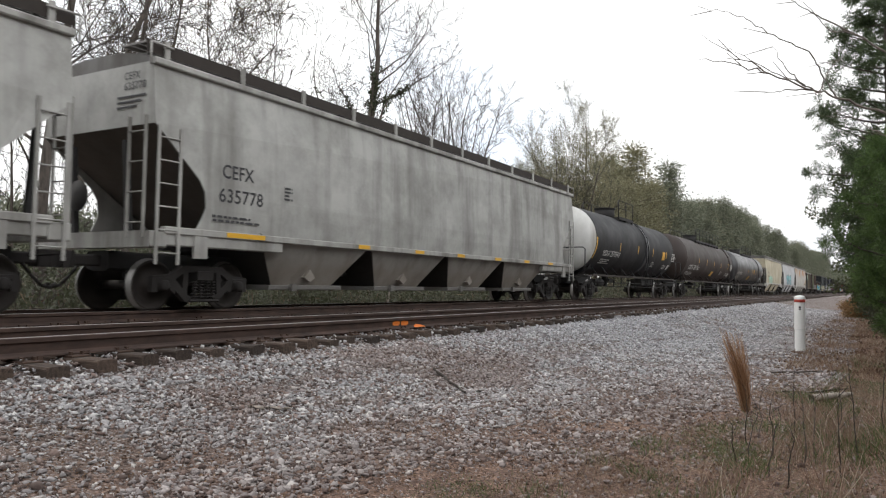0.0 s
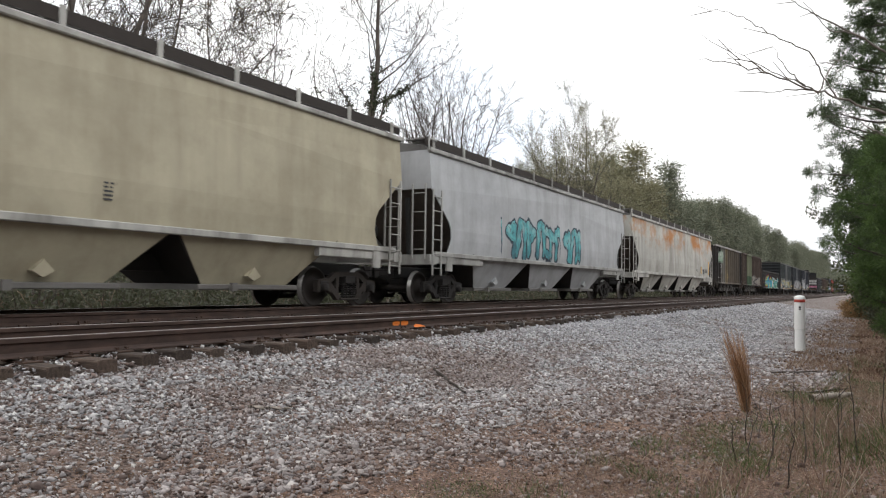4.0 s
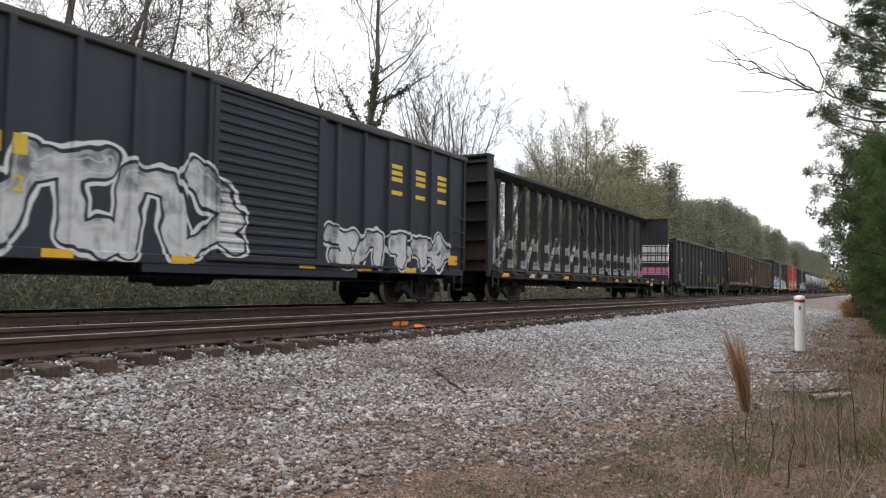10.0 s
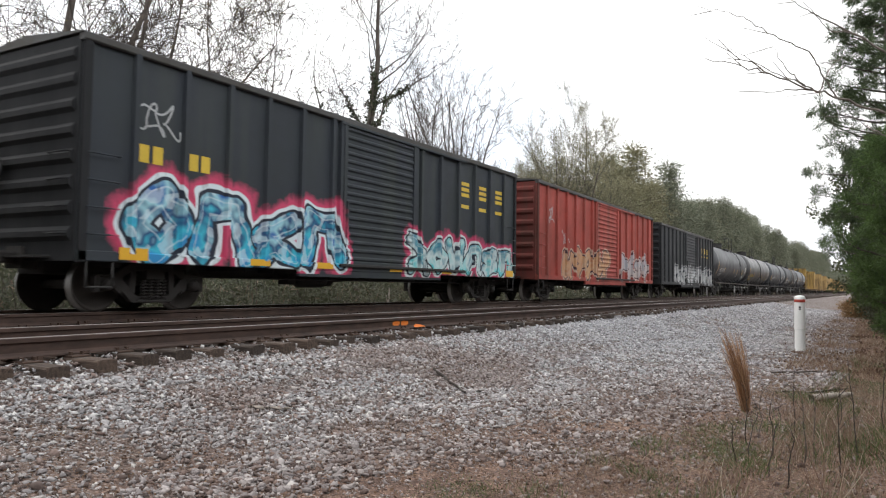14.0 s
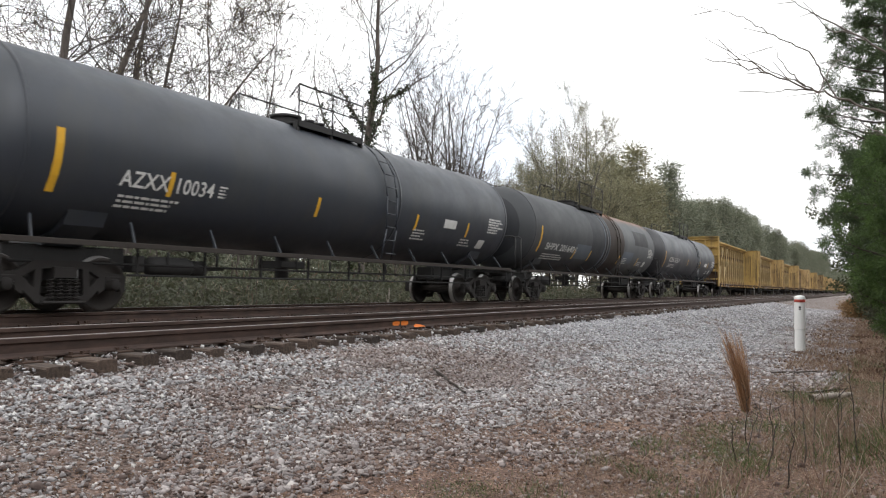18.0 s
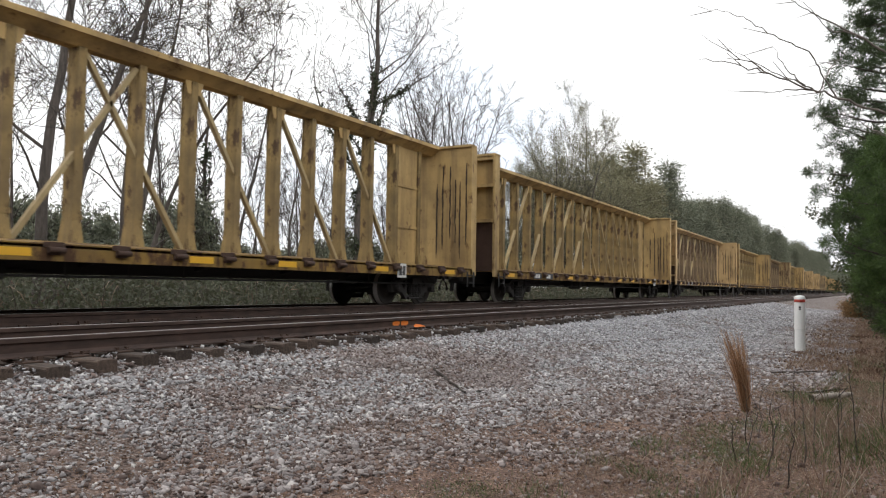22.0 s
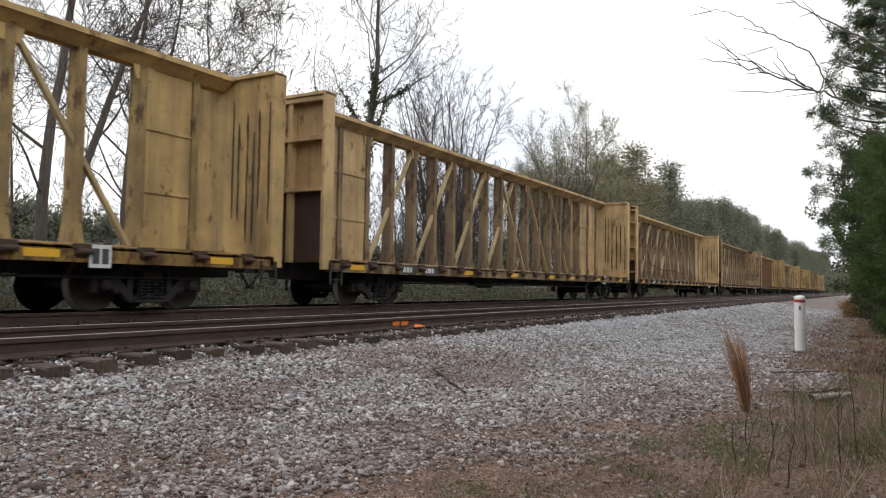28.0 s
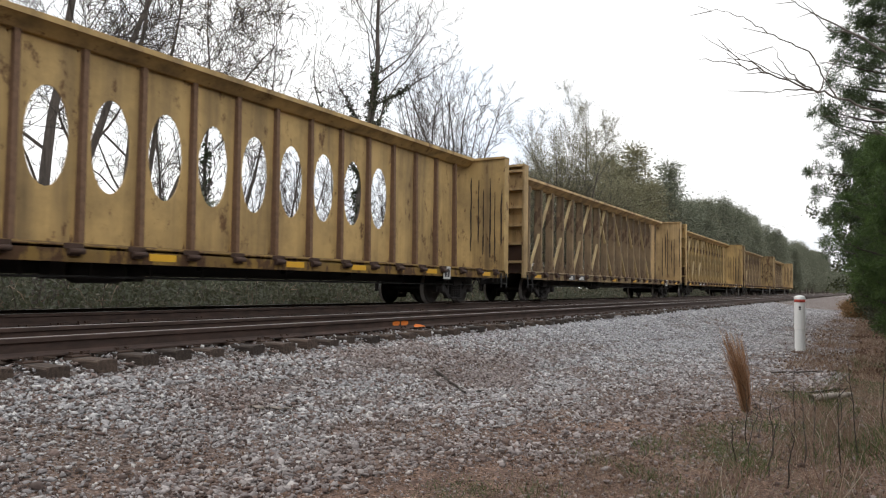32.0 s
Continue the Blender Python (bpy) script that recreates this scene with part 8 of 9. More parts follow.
def fan_tree(x, y, height, wide, stems, seed, label, buds=0, bud_mat=None, leaf=0.06):
    """A broad bare tree whose stems part near the ground and fan out into a rounded crown."""
    rng = random.Random(seed)
    z = ground_z(x, y) - 0.1
    t = thing("bare_tree", label, "tree", "bare trees behind the tracks", at=pose(x, y, z))
    stout, twig, tips = [], [], []
    for i in range(stems):
        f = (i + 0.5 + rng.uniform(-0.3, 0.3)) / stems
        ang = rng.uniform(0, 6.283)
        lean = wide / height * (0.15 + 0.85 * f)
        h = height * (1.0 - 0.30 * f * f) * rng.uniform(0.9, 1.05)
        a, b, c = grow(rng, (0.3 * f * math.cos(ang), 0.3 * f * math.sin(ang), 0), h, 0.10 + 0.06 * (1 - f), (lean * math.cos(ang), lean * math.sin(ang)), spread=0.72, levels=4, first=0.16, kids=(14, 8, 5), ratio=0.34, wig=0.16, curve=0.07)
        stout, twig, tips = stout + a, twig + b, tips + c
    part("trunk", limbs_mesh("trunk", stout, M_BARK, 6), None, t)
    part("crown", limbs_mesh("crown", twig, M_TWIG, 3), None, t)
    if buds:
        part("foliage", blades_mesh("foliage", tips, buds, 0.16 + leaf, leaf, leaf * 0.36, seed + 1, bud_mat or M_BUD), None, t, "first spring leaves")
    return t


def build_bare_trees():
    tall = "tall bare grey tree with fine twigs"
    bud = "spreading bare tree with pale spring buds"
    crooked = dict(levels=5, kids=(10, 7, 5, 3, 1), ratio=0.50, wig=0.22, curve=0.05, spread=1.0)
    bare_tree(12.25, 20.0, 15.0, 0.19, 101, tall, buds=2, first=0.22, **crooked)
    bare_tree(13.4, 21.0, 15.0, 0.17, 102, bud, lean=(0.0, -0.02), buds=1, first=0.28, **crooked)
    bare_tree(15.6, 21.2, 16.0, 0.13, 103, bud, lean=(0.02, 0.0), buds=3, first=0.25, **crooked)
    bare_tree(16.6, 23.0, 13.0, 0.14, 104, bud, lean=(0.06, -0.06), buds=2, first=0.25, **crooked)
    bare_tree(19.4, 25.0, 13.0, 0.12, 121, bud, buds=2, first=0.22, **crooked)
    bare_tree(10.2, 22.0, 13.0, 0.14, 122, tall, lean=(0.05, -0.03), first=0.22, **crooked)
    thin = dict(levels=5, kids=(13, 7, 5, 3, 2), ratio=0.34, curve=0.14, spread=0.6)
    bare_tree(25.4, 28.0, 16.5, 0.11, 105, "slender bare tree with a tuft of ivy", ivy=0.5, first=0.3, **thin)
    bare_tree(23.4, 28.5, 13.5, 0.09, 123, tall, lean=(-0.04, 0.03), first=0.25, **thin)
    bare_tree(28.6, 29.5, 15.0, 0.10, 106, tall, lean=(-0.05, 0.03), first=0.25, **thin)
    bare_tree(33.8, 30.0, 12.0, 0.10, 107, tall, first=0.25, **thin)
    bare_tree(32.6, 24.0, 20.0, 0.34, 108, "tall bare tree wrapped in dark ivy", ivy=0.80, first=0.34, spread=0.92, levels=5, kids=(17, 8, 5, 3, 2), ratio=0.44, curve=0.07, wig=0.15)
    fan_tree(45.0, 25.8, 16.0, 6.6, 17, 109, "wide bare tree with many stems fanning out")
    fan_tree(52.0, 29.5, 12.0, 5.0, 9, 110, "bushy bare tree with fine grey twigs")
    leafy = dict(levels=5, kids=(15, 8, 5, 3, 2), bud_mat=M_OLIVE, curve=0.12, leaf=0.11)
    fan_tree(68.0, 31.0, 12.0, 5.5, 9, 112, "tree in thin olive spring leaf", 2, M_OLIVE, 0.12)
    fan_tree(75.5, 28.0, 17.5, 6.0, 13, 117, "rounded tree in thin olive spring leaf", 3, M_OLIVE, 0.13)
    bare_tree(77.8, 28.0, 20.0, 0.24, 113, "tall tree in thin olive spring leaf", first=0.35, ratio=0.36, buds=3, wig=0.10, **leafy)
    fan_tree(73.5, 28.5, 14.5, 6.0, 11, 114, "tree in thin olive spring leaf", 2, M_OLIVE, 0.14)
    fan_tree(83.0, 27.5, 13.5, 5.5, 11, 115, "tree in thin olive spring leaf", 3, M_OLIVE, 0.14)
    fan_tree(90.0, 29.0, 15.0, 4.5, 9, 116, "tree in thin olive spring leaf", 3, M_OLIVE, 0.13)
    rng = random.Random(5)
    protos = []
    for k in range(6):
        protos.append(bare_tree(13 + 4 * k, 27 + 2.5 * (k % 3), rng.uniform(6.5, 9.5), rng.uniform(0.06, 0.10), 130 + k, "slim bare tree in the wood edge", first=0.15, kids=(11, 6, 4, 3), levels=5, ratio=0.38, curve=0.10))
    for k in range(56):
        x, y = (rng.uniform(10, 78), rng.uniform(26, 46)) if k < 30 else (rng.uniform(27, 60), rng.uniform(25, 33))
        copy_thing(protos[k % 6], pose(x, y, ground_z(x, y) - 0.1, 0, 0, rng.uniform(0, 360)))


build_bare_trees()


def conifer_parts(seed, h, r, tiers, blade, mat, crown_from=0.25, loose=0.30, per=16):
    rng = random.Random(seed)
    cs, limbs = [], [(0, 0, 0, 0, 0, h * 0.97, h * 0.014 + 0.05, 0.03)]
    for i in range(tiers):
        z = h * (crown_from + (1 - crown_from) * (i + rng.random() * 0.7) / tiers)
        t = (z / h - crown_from) / (1 - crown_from)
        rad = r * (1 - t) ** 0.65 * rng.uniform(0.55, 1.15) * min(1.0, 0.55 + 2.0 * t) + 0.1
        k = rng.randint(3, 5)
        a0 = rng.uniform(0, 6.28)
        for q in range(k):
            a = a0 + 6.28 * q / k + rng.uniform(-0.4, 0.4)
            e = (rad * math.cos(a), rad * math.sin(a), z + rad * rng.uniform(-0.05, 0.4))
            limbs.append((0, 0, z, *e, 0.05, 0.012))
            for m in (0.45, 0.72, 1.0):
                cs.append((e[0] * m, e[1] * m, z + (e[2] - z) * m + rng.uniform(-0.1, 0.2)))
    return limbs, cs


def pine_height(x):
    return lerp_table(((60, 15.0), (95, 18.6), (126, 17.4), (152, 18.8), (190, 20.8), (266, 20.6), (361, 20.5), (600, 26.0), (900, 32.0)), x)


def build_pines():
    """The pine wood beyond the tracks: a few shapes, each tree an object; the depth of the wood as one mass."""
    rng = random.Random(8)
    protos = []
    for k in range(6):
        h = rng.uniform(18, 20)
        limbs, cs = conifer_parts(200 + k, h, rng.uniform(3.4, 4.4), 30, 0.5, M_PINE, crown_from=rng.uniform(0.08, 0.2))
        # a loose round head of needles in place of a spire
        cs += [(rng.gauss(0, 0.6), rng.gauss(0, 0.6), h * 0.95 + rng.gauss(0, 1.1)) for q in range(12)]
        mat = M_PINE if k < 4 else M_OLIVE
        protos.append((limbs_mesh("trunk", limbs, M_BARK, 5), blades_mesh("crown", cs, 24, (0.62, 0.62, 0.42), 0.48, 0.065, 300 + k, mat, radial=True)))
    x = 92.0
    while x < 620:
        y = 25.0 + rng.uniform(0, 6)
        k = (rng.choice((4, 5, 4, 5, 0, 1)) if x < 112 else rng.randrange(5) if x < 150 else rng.randrange(4))
        t = thing("pine_tree", "dark green pine at the edge of the wood" if k < 4 else "olive leafing tree at the edge of the wood", "tree", "pine wood", at=pose(x, y, -1.0, 0, 0, rng.uniform(0, 360)))
        f = pine_height(x) / 19.0 * (rng.uniform(0.76, 1.06) if x < 260 else rng.uniform(0.86, 1.02))
        t.scale = (1, 1, f)
        part("trunk", protos[k][0], None, t)
        part("crown", protos[k][1], None, t)
        x += rng.uniform(1.3, 2.6) * (1 + x / 240)
    # woods behind the first row
    limbs, cs = [], []
    for q in range(190):
        y = rng.uniform(33, 60)
        x = 92 + (y - 24) * 2.8 + 560 * rng.random() ** 1.3
        l2, c2 = conifer_parts(400 + q, pine_height(x) * rng.uniform(0.8, 1.0), 3.6, 12, 0.6, M_PINE, 0.1)
        limbs += [(a + x, b + y, c - 1, d + x, e + y, f - 1, g, h) for a, b, c, d, e, f, g, h in l2[:1]]
        cs += [(a + x, b + y, c - 1) for a, b, c in c2]
    for q in range(70):
        x, y = rng.uniform(930, 1010), -90 + 190 * (q + rng.random()) / 70
        l2, c2 = conifer_parts(700 + q, rng.uniform(30, 37), 6.0, 12, 0.6, M_PINE, 0.02)
        cs += [(a + x, b + y, c - 1) for a, b, c in c2]
        cs += [(x + rng.gauss(0, 3), y + rng.gauss(0, 3), rng.uniform(0, 25)) for k in range(50)]
    tagged(new("far_woods", blades_mesh("far_woods", cs, 6, (1.0, 1.0, 0.7), 0.95, 0.22, 77, M_PINE, radial=True)), "dark green pine woods far along the tracks", "trees", kind="stuff")
    tagged(new("far_trunks", limbs_mesh("far_trunks", limbs, M_BARK, 4)), "trunks in the far woods", "trees", kind="stuff")


build_pines()


def build_far_rise():
    """A wooded rise where the line ends in the distance."""
    s, n = Shape(), 90
    tops = [(1060, -180 + 420 * i / n, 27 + 6 * noise.noise((i * 0.21, 0, 0)) + 3 * noise.noise((i * 0.9, 2, 0))) for i in range(n + 1)]
    s.add([(x, y, -2) for x, y, z in tops] + tops + [(x + 60, y, -2) for x, y, z in tops], [(i, i + 1, n + 2 + i, n + 1 + i) for i in range(n)] + [(n + 1 + i, n + 2 + i, 2 * n + 3 + i, 2 * n + 2 + i) for i in range(n)])
    tagged(new("backdrop", s.mesh("backdrop", plain("far_woods_green", (0.10, 0.115, 0.085), 0.95, 0.0, 0.45, 0.12, 0.4))), "hazy green wooded rise in the distance", "woods", kind="structure")


build_far_rise()


def build_shade_woods():
    """An unseen wood on this side of the line, behind the verge: added to shade the near sides of the cars."""
    rng = random.Random(18)
    limbs, cs = [], []
    for q in range(46):
        x, y = -34 + 76 * (q + rng.random()) / 46, rng.uniform(-14, -8.5) - (2.5 if q % 2 else 0.0)
        l2, c2 = conifer_parts(900 + q, rng.uniform(7.5, 10.0), 2.6, 12, 0.5, M_PINE, 0.05)
        limbs += [(a + x, b + y, c - 0.6, d + x, e + y, f - 0.6, g, h) for a, b, c, d, e, f, g, h in l2[:1]]
        cs += [(a + x, b + y, c - 0.6) for a, b, c in c2]
    tagged(new("near_woods", blades_mesh("near_woods", cs, 8, (0.6, 0.6, 0.5), 0.8, 0.16, 78, M_PINE, radial=True)), "unseen dark green woods behind the verge, added for shade", "trees", kind="stuff")
    tagged(new("near_trunks", limbs_mesh("near_trunks", limbs, M_BARK, 5)), "trunks in the unseen woods added behind the verge", "trees", kind="stuff")


build_shade_woods()


def build_brush():
    """Undergrowth behind the tracks: stems, dry canes and low leaves."""
    rng = random.Random(12)
    segs, cs, dry = [], [], []
    for k in range(1500):
        x, y = 2 + 95 * rng.random() ** 1.4, rng.uniform(15.6, 23)
        z = ground_z(x, y)
        h = rng.uniform(0.7, 2.6) * (0.65 + 0.35 * (y - 15) / 8)
        p = np.array([x, y, z])
        d = np.array([rng.gauss(0, 0.22), rng.gauss(0, 0.22), 1.0])
        for i in range(3):
            q = p + d * h / 3
            segs.append((*p, *q, 0.016 - 0.004 * i, 0.012 - 0.003 * i))
            p, d = q, d + np.array([rng.gauss(0, 0.3), rng.gauss(0, 0.3), 0])
            if rng.random() < 0.75:
                (cs if rng.random() < 0.72 else dry).append(tuple(p))
    for k in range(900):
        x, y = 2 + 110 * rng.random() ** 1.2, rng.uniform(16.4, 26)
        cs.append((x, y, ground_z(x, y) + rng.uniform(0.05, 1.1)))
    tagged(new("undergrowth_stems", limbs_mesh("undergrowth_stems", segs, M_STEM, 4)), "thin grey-brown stems of undergrowth", "undergrowth", kind="stuff")
    tagged(new("undergrowth_leaves", blades_mesh("undergrowth_leaves", cs, 30, (0.42, 0.42, 0.32), 0.16, 0.045, 21, M_BRUSH)), "olive green leaves of low undergrowth", "undergrowth", kind="stuff")
    tagged(new("dry_canes", blades_mesh("dry_canes", dry, 3, (0.2, 0.2, 0.5), 0.5, 0.012, 22, M_DEAD, up=1.2)), "dry pale canes in the undergrowth", "undergrowth", kind="stuff")
    # evergreen shrubs that stand in the wood edge
    limbs, c2 = [], []
    for k in range(3):
        lb, c = conifer_parts(510 + k, 4.6, 1.9, 15, 0.3, M_IVY, 0.05)
        me_t, me_c = limbs_mesh("stem", lb, M_BARK, 4), blades_mesh("crown", c, 26, (0.34, 0.34, 0.30), 0.26, 0.06, 520 + k, M_PINE)
        for q in range(15):
            x, y = 14 + 42 * rng.random(), rng.uniform(25, 40)
            t = thing("evergreen_shrub", "dark evergreen shrub among bare trees", "shrub", "shrubs in the wood edge", at=pose(x, y, ground_z(x, y), 0, 0, rng.uniform(0, 360)))
            t.scale = (1, 1, rng.uniform(0.6, 1.15))
            part("stem", me_t, None, t)
            part("crown", me_c, None, t)
    # a snapped pale trunk that leans beside the track
    s = limbs_mesh("snag", [(0, 0, 0, 0.05, 0.02, 0.7, 0.07, 0.055), (0.05, 0.02, 0.7, 0.22, 0.06, 1.35, 0.055, 0.03), (0.05, 0.02, 0.7, -0.12, 0.0, 1.1, 0.035, 0.02)], M_DEADWOOD, 6)
    tagged(new("broken_stem", s), "pale broken stem in the undergrowth", "dead wood").matrix_basis = pose(24.4, 16.6, ground_z(24.4, 16.6))


M_DEADWOOD = bark_material("weathered_wood", (0.18, 0.15, 0.125), (0.36, 0.32, 0.28))
build_brush()

SWAYING = []


def bough_tree(name, x, y, h, reach, seed, label, mat, limbs=44, low=0.1, wide=0.5, tuft=34, blade=0.14, wid=0.0045, out=0.10, twigs=7, group="evergreens beside the track", sway=1.0, trunk=0.09, fwd=0.9):
    """A dense evergreen: limbs that curve up from the trunk, side twigs on each limb, and a brush of needles or leaves at every twig."""
    rng = random.Random(seed)
    z0 = ground_z(x, y) - 0.05
    segs, tips, dirs = [(0, 0, 0, 0, 0, h * 0.97, trunk, 0.02)], [], []
    for i in range(limbs):
        t = (i + rng.random()) / limbs
        z = h * (low + (0.98 - low) * t)
        # widest at a share of the height, narrowing to top and foot, uneven from limb to limb
        prof = (1 - (t - wide) / (1 - wide)) ** 0.7 if t > wide else 0.55 + 0.45 * t / wide
        ln = reach * max(0.12, prof) * rng.uniform(0.55, 1.12)
        a = i * 2.4 + rng.uniform(-0.5, 0.5)
        d = np.array([math.cos(a), math.sin(a), rng.uniform(-0.05, 0.35)])
        p, n = np.array([0, 0, z]), 6
        for q in range(n):
            d = d + np.array([rng.gauss(0, 0.12), rng.gauss(0, 0.12), 0.05 + rng.gauss(0, 0.08)])
            d /= np.linalg.norm(d)
            e = p + d * ln / n
            segs.append((*p, *e, 0.03 * (1 - q / n) + 0.006, 0.03 * (1 - (q + 1) / n) + 0.005))
            for w in range(max(1, round(twigs * (0.4 + q / n) / 4))):
                s = np.cross(d, np.array([rng.gauss(0, 1), rng.gauss(0, 1), rng.gauss(0, 1)]))
                td = d * 0.7 + s / np.linalg.norm(s) * 0.8
                td /= np.linalg.norm(td)
                te = e + td * rng.uniform(0.10, 0.34)
                segs.append((*e, *te, 0.006, 0.003))
                for k in (te, e * 0.45 + te * 0.55):
                    tips.append(k)
                    dirs.append(td)
            p = e
        tips.append(p)
        dirs.append(d)
    c, dd = np.repeat(np.array(tips), tuft, 0), np.repeat(np.array(dirs), tuft, 0)
    g = np.random.default_rng(seed)
    k = len(c)
    v = g.normal(size=(k, 3)) + dd * fwd
    v /= np.linalg.norm(v, axis=1)[:, None]
    side = np.cross(v, g.normal(size=(k, 3)))
    side /= np.linalg.norm(side, axis=1)[:, None]
    ln, wd = blade * g.uniform(0.6, 1.2, (k, 1)), wid * g.uniform(0.7, 1.3, (k, 1))
    p = c + g.normal(size=(k, 3)) * out * 0.4 + v * out * 0.3
    verts = np.stack([p, p + v * ln * 0.5 + side * wd, p + v * ln, p + v * ln * 0.5 - side * wd], 1).reshape(-1, 3)
    t = thing(name, label, "tree", group, at=pose(x, y, z0))
    part("trunk", limbs_mesh("trunk", segs, M_BARK, 5), None, t)
    part("crown", raw_mesh("crown", verts, np.arange(k * 4).reshape(k, 4), mat), None, t)
    SWAYING.append((t, pose(x, y, z0), sway, seed))
    return t


def build_right_side():
    pine, oak = "evergreen_tree", "evergreen_tree"
    bough_tree(pine, 16.6, -0.62, 4.5, 1.35, 601, "bright green young pine beside the verge", M_NEEDLE, limbs=52, low=0.12, wide=0.55, tuft=64, twigs=9)
    bough_tree(pine, 22.3, -0.45, 10.4, 2.1, 602, "dense dark green pine beside the track", M_NEEDLE_D, limbs=84, low=0.16, wide=0.45, tuft=52, twigs=9, blade=0.16, wid=0.007)
    bough_tree(pine, 19.5, -2.3, 9.8, 2.2, 612, "dense dark green pine beside the track", M_NEEDLE_D, limbs=80, low=0.1, wide=0.45, tuft=44, twigs=9, blade=0.17, wid=0.008)
    bough_tree(oak, 30.4, -0.25, 7.0, 2.0, 603, "dark small-leaved evergreen tree beside the track", M_OAK, limbs=60, low=0.06, wide=0.62, tuft=20, twigs=8, blade=0.10, wid=0.036, out=0.22, fwd=0.3)
    bough_tree(oak, 35.0, -1.6, 8.6, 2.6, 604, "dark evergreen tree beside the track", M_OAK, limbs=60, low=0.05, wide=0.4, tuft=18, twigs=8, blade=0.13, wid=0.045, out=0.28, fwd=0.3)
    for k, (x, y, h, r) in enumerate(((44.0, -1.2, 8.2, 2.6), (58.0, -1.5, 9.0, 3.0), (78.0, -1.8, 10.0, 3.6), (105.0, -2.0, 10.5, 4.0), (140.0, -2.2, 12.0, 5.0))):
        bough_tree(oak, x, y, h, r, 620 + k, "dark evergreen tree beside the track", M_PINE_D, limbs=44, low=0.03, wide=0.35, tuft=12, twigs=7, blade=0.26 + 0.05 * k, wid=0.06 + 0.012 * k, out=0.5, fwd=0.2)
    bough_tree("verge_shrub", 13.6, -1.35, 1.9, 1.0, 608, "low bright green shrub on the verge", M_GREEN, limbs=30, low=0.02, wide=0.4, tuft=22, blade=0.09, wid=0.02, out=0.16, fwd=0.2, trunk=0.03, group="shrubs on the verge")
    bough_tree("verge_shrub", 10.5, -0.75, 0.75, 0.6, 609, "low bright green shrub on the verge", M_GREEN, limbs=26, low=0.02, wide=0.4, tuft=26, blade=0.08, wid=0.010, out=0.10, fwd=0.2, trunk=0.02, group="shrubs on the verge")
    bough_tree("verge_shrub", 27.0, -0.75, 2.0, 1.1, 610, "low reddish green bush on the verge", M_BRUSH, limbs=34, low=0.02, wide=0.4, tuft=16, blade=0.10, wid=0.03, out=0.2, fwd=0.2, trunk=0.03, group="shrubs on the verge")
    bough_tree("verge_shrub", 44.0, 0.55, 0.8, 0.8, 611, "low dry orange bush on the verge", M_STRAW, limbs=30, low=0.02, wide=0.4, tuft=18, blade=0.18, wid=0.012, out=0.2, fwd=0.4, trunk=0.03, group="shrubs on the verge")
    # a bare tree out of view whose boughs hang over the verge
    t = thing("overhanging_tree", "bare tree with long thin overhanging boughs", "tree", at=pose(6.9, -3.6, -0.75))
    trunk = [(0, 0, 0, 0.05, 0.1, 1.6, 0.13, 0.11), (0.05, 0.1, 1.6, 0.15, 0.25, 2.7, 0.11, 0.09), (0.15, 0.25, 2.7, 0.4, 0.4, 3.9, 0.09, 0.05), (0.4, 0.4, 3.9, 0.8, 0.5, 5.4, 0.05, 0.02)]
    part("trunk", limbs_mesh("trunk", trunk, M_BARK, 8), None, t)
    rng = random.Random(31)
    boughs = ([(0.15, 0.25, 2.4), (0.03, 3.47, 2.75), (-0.29, 3.81, 2.84), (-0.5, 3.96, 2.87), (-0.89, 4.24, 2.94), (-1.13, 4.45, 2.98), (-1.36, 4.66, 2.98)],
              [(-0.47, 3.93, 2.86), (-0.55, 4.05, 2.92), (-0.81, 4.29, 3.02), (-1.05, 4.5, 3.13)],
              [(-0.89, 4.24, 2.94), (-0.97, 4.37, 3.03), (-1.26, 4.66, 3.19)],
              [(-0.53, 4.02, 2.91), (-0.59, 4.12, 3.0), (-0.67, 4.24, 3.21)],
              [(-0.5, 3.96, 2.87), (-0.71, 4.15, 2.85), (-0.8, 4.29, 2.81)],
              [(-0.29, 3.81, 2.84), (-0.36, 3.92, 3.04), (-0.42, 4.0, 3.21), (-0.65, 4.19, 3.27), (-0.87, 4.37, 3.37), (-1.07, 4.5, 3.4), (-1.29, 4.68, 3.4)],
              [(0.4, 0.4, 3.7), (0.55, 3.32, 3.29), (0.08, 3.7, 3.46), (-0.13, 3.86, 3.52), (-0.33, 4.01, 3.58), (-0.42, 4.15, 3.67)],
              [(0.08, 3.7, 3.46), (-0.12, 3.86, 3.45), (-0.31, 3.97, 3.56), (-0.38, 4.08, 3.68)],
              [(0.27, 3.47, 2.61), (0.06, 3.62, 2.67), (-0.29, 3.82, 2.77)],
              [(-0.47, 3.93, 2.86), (-0.33, 3.85, 3.08), (-0.02, 3.7, 3.33)])
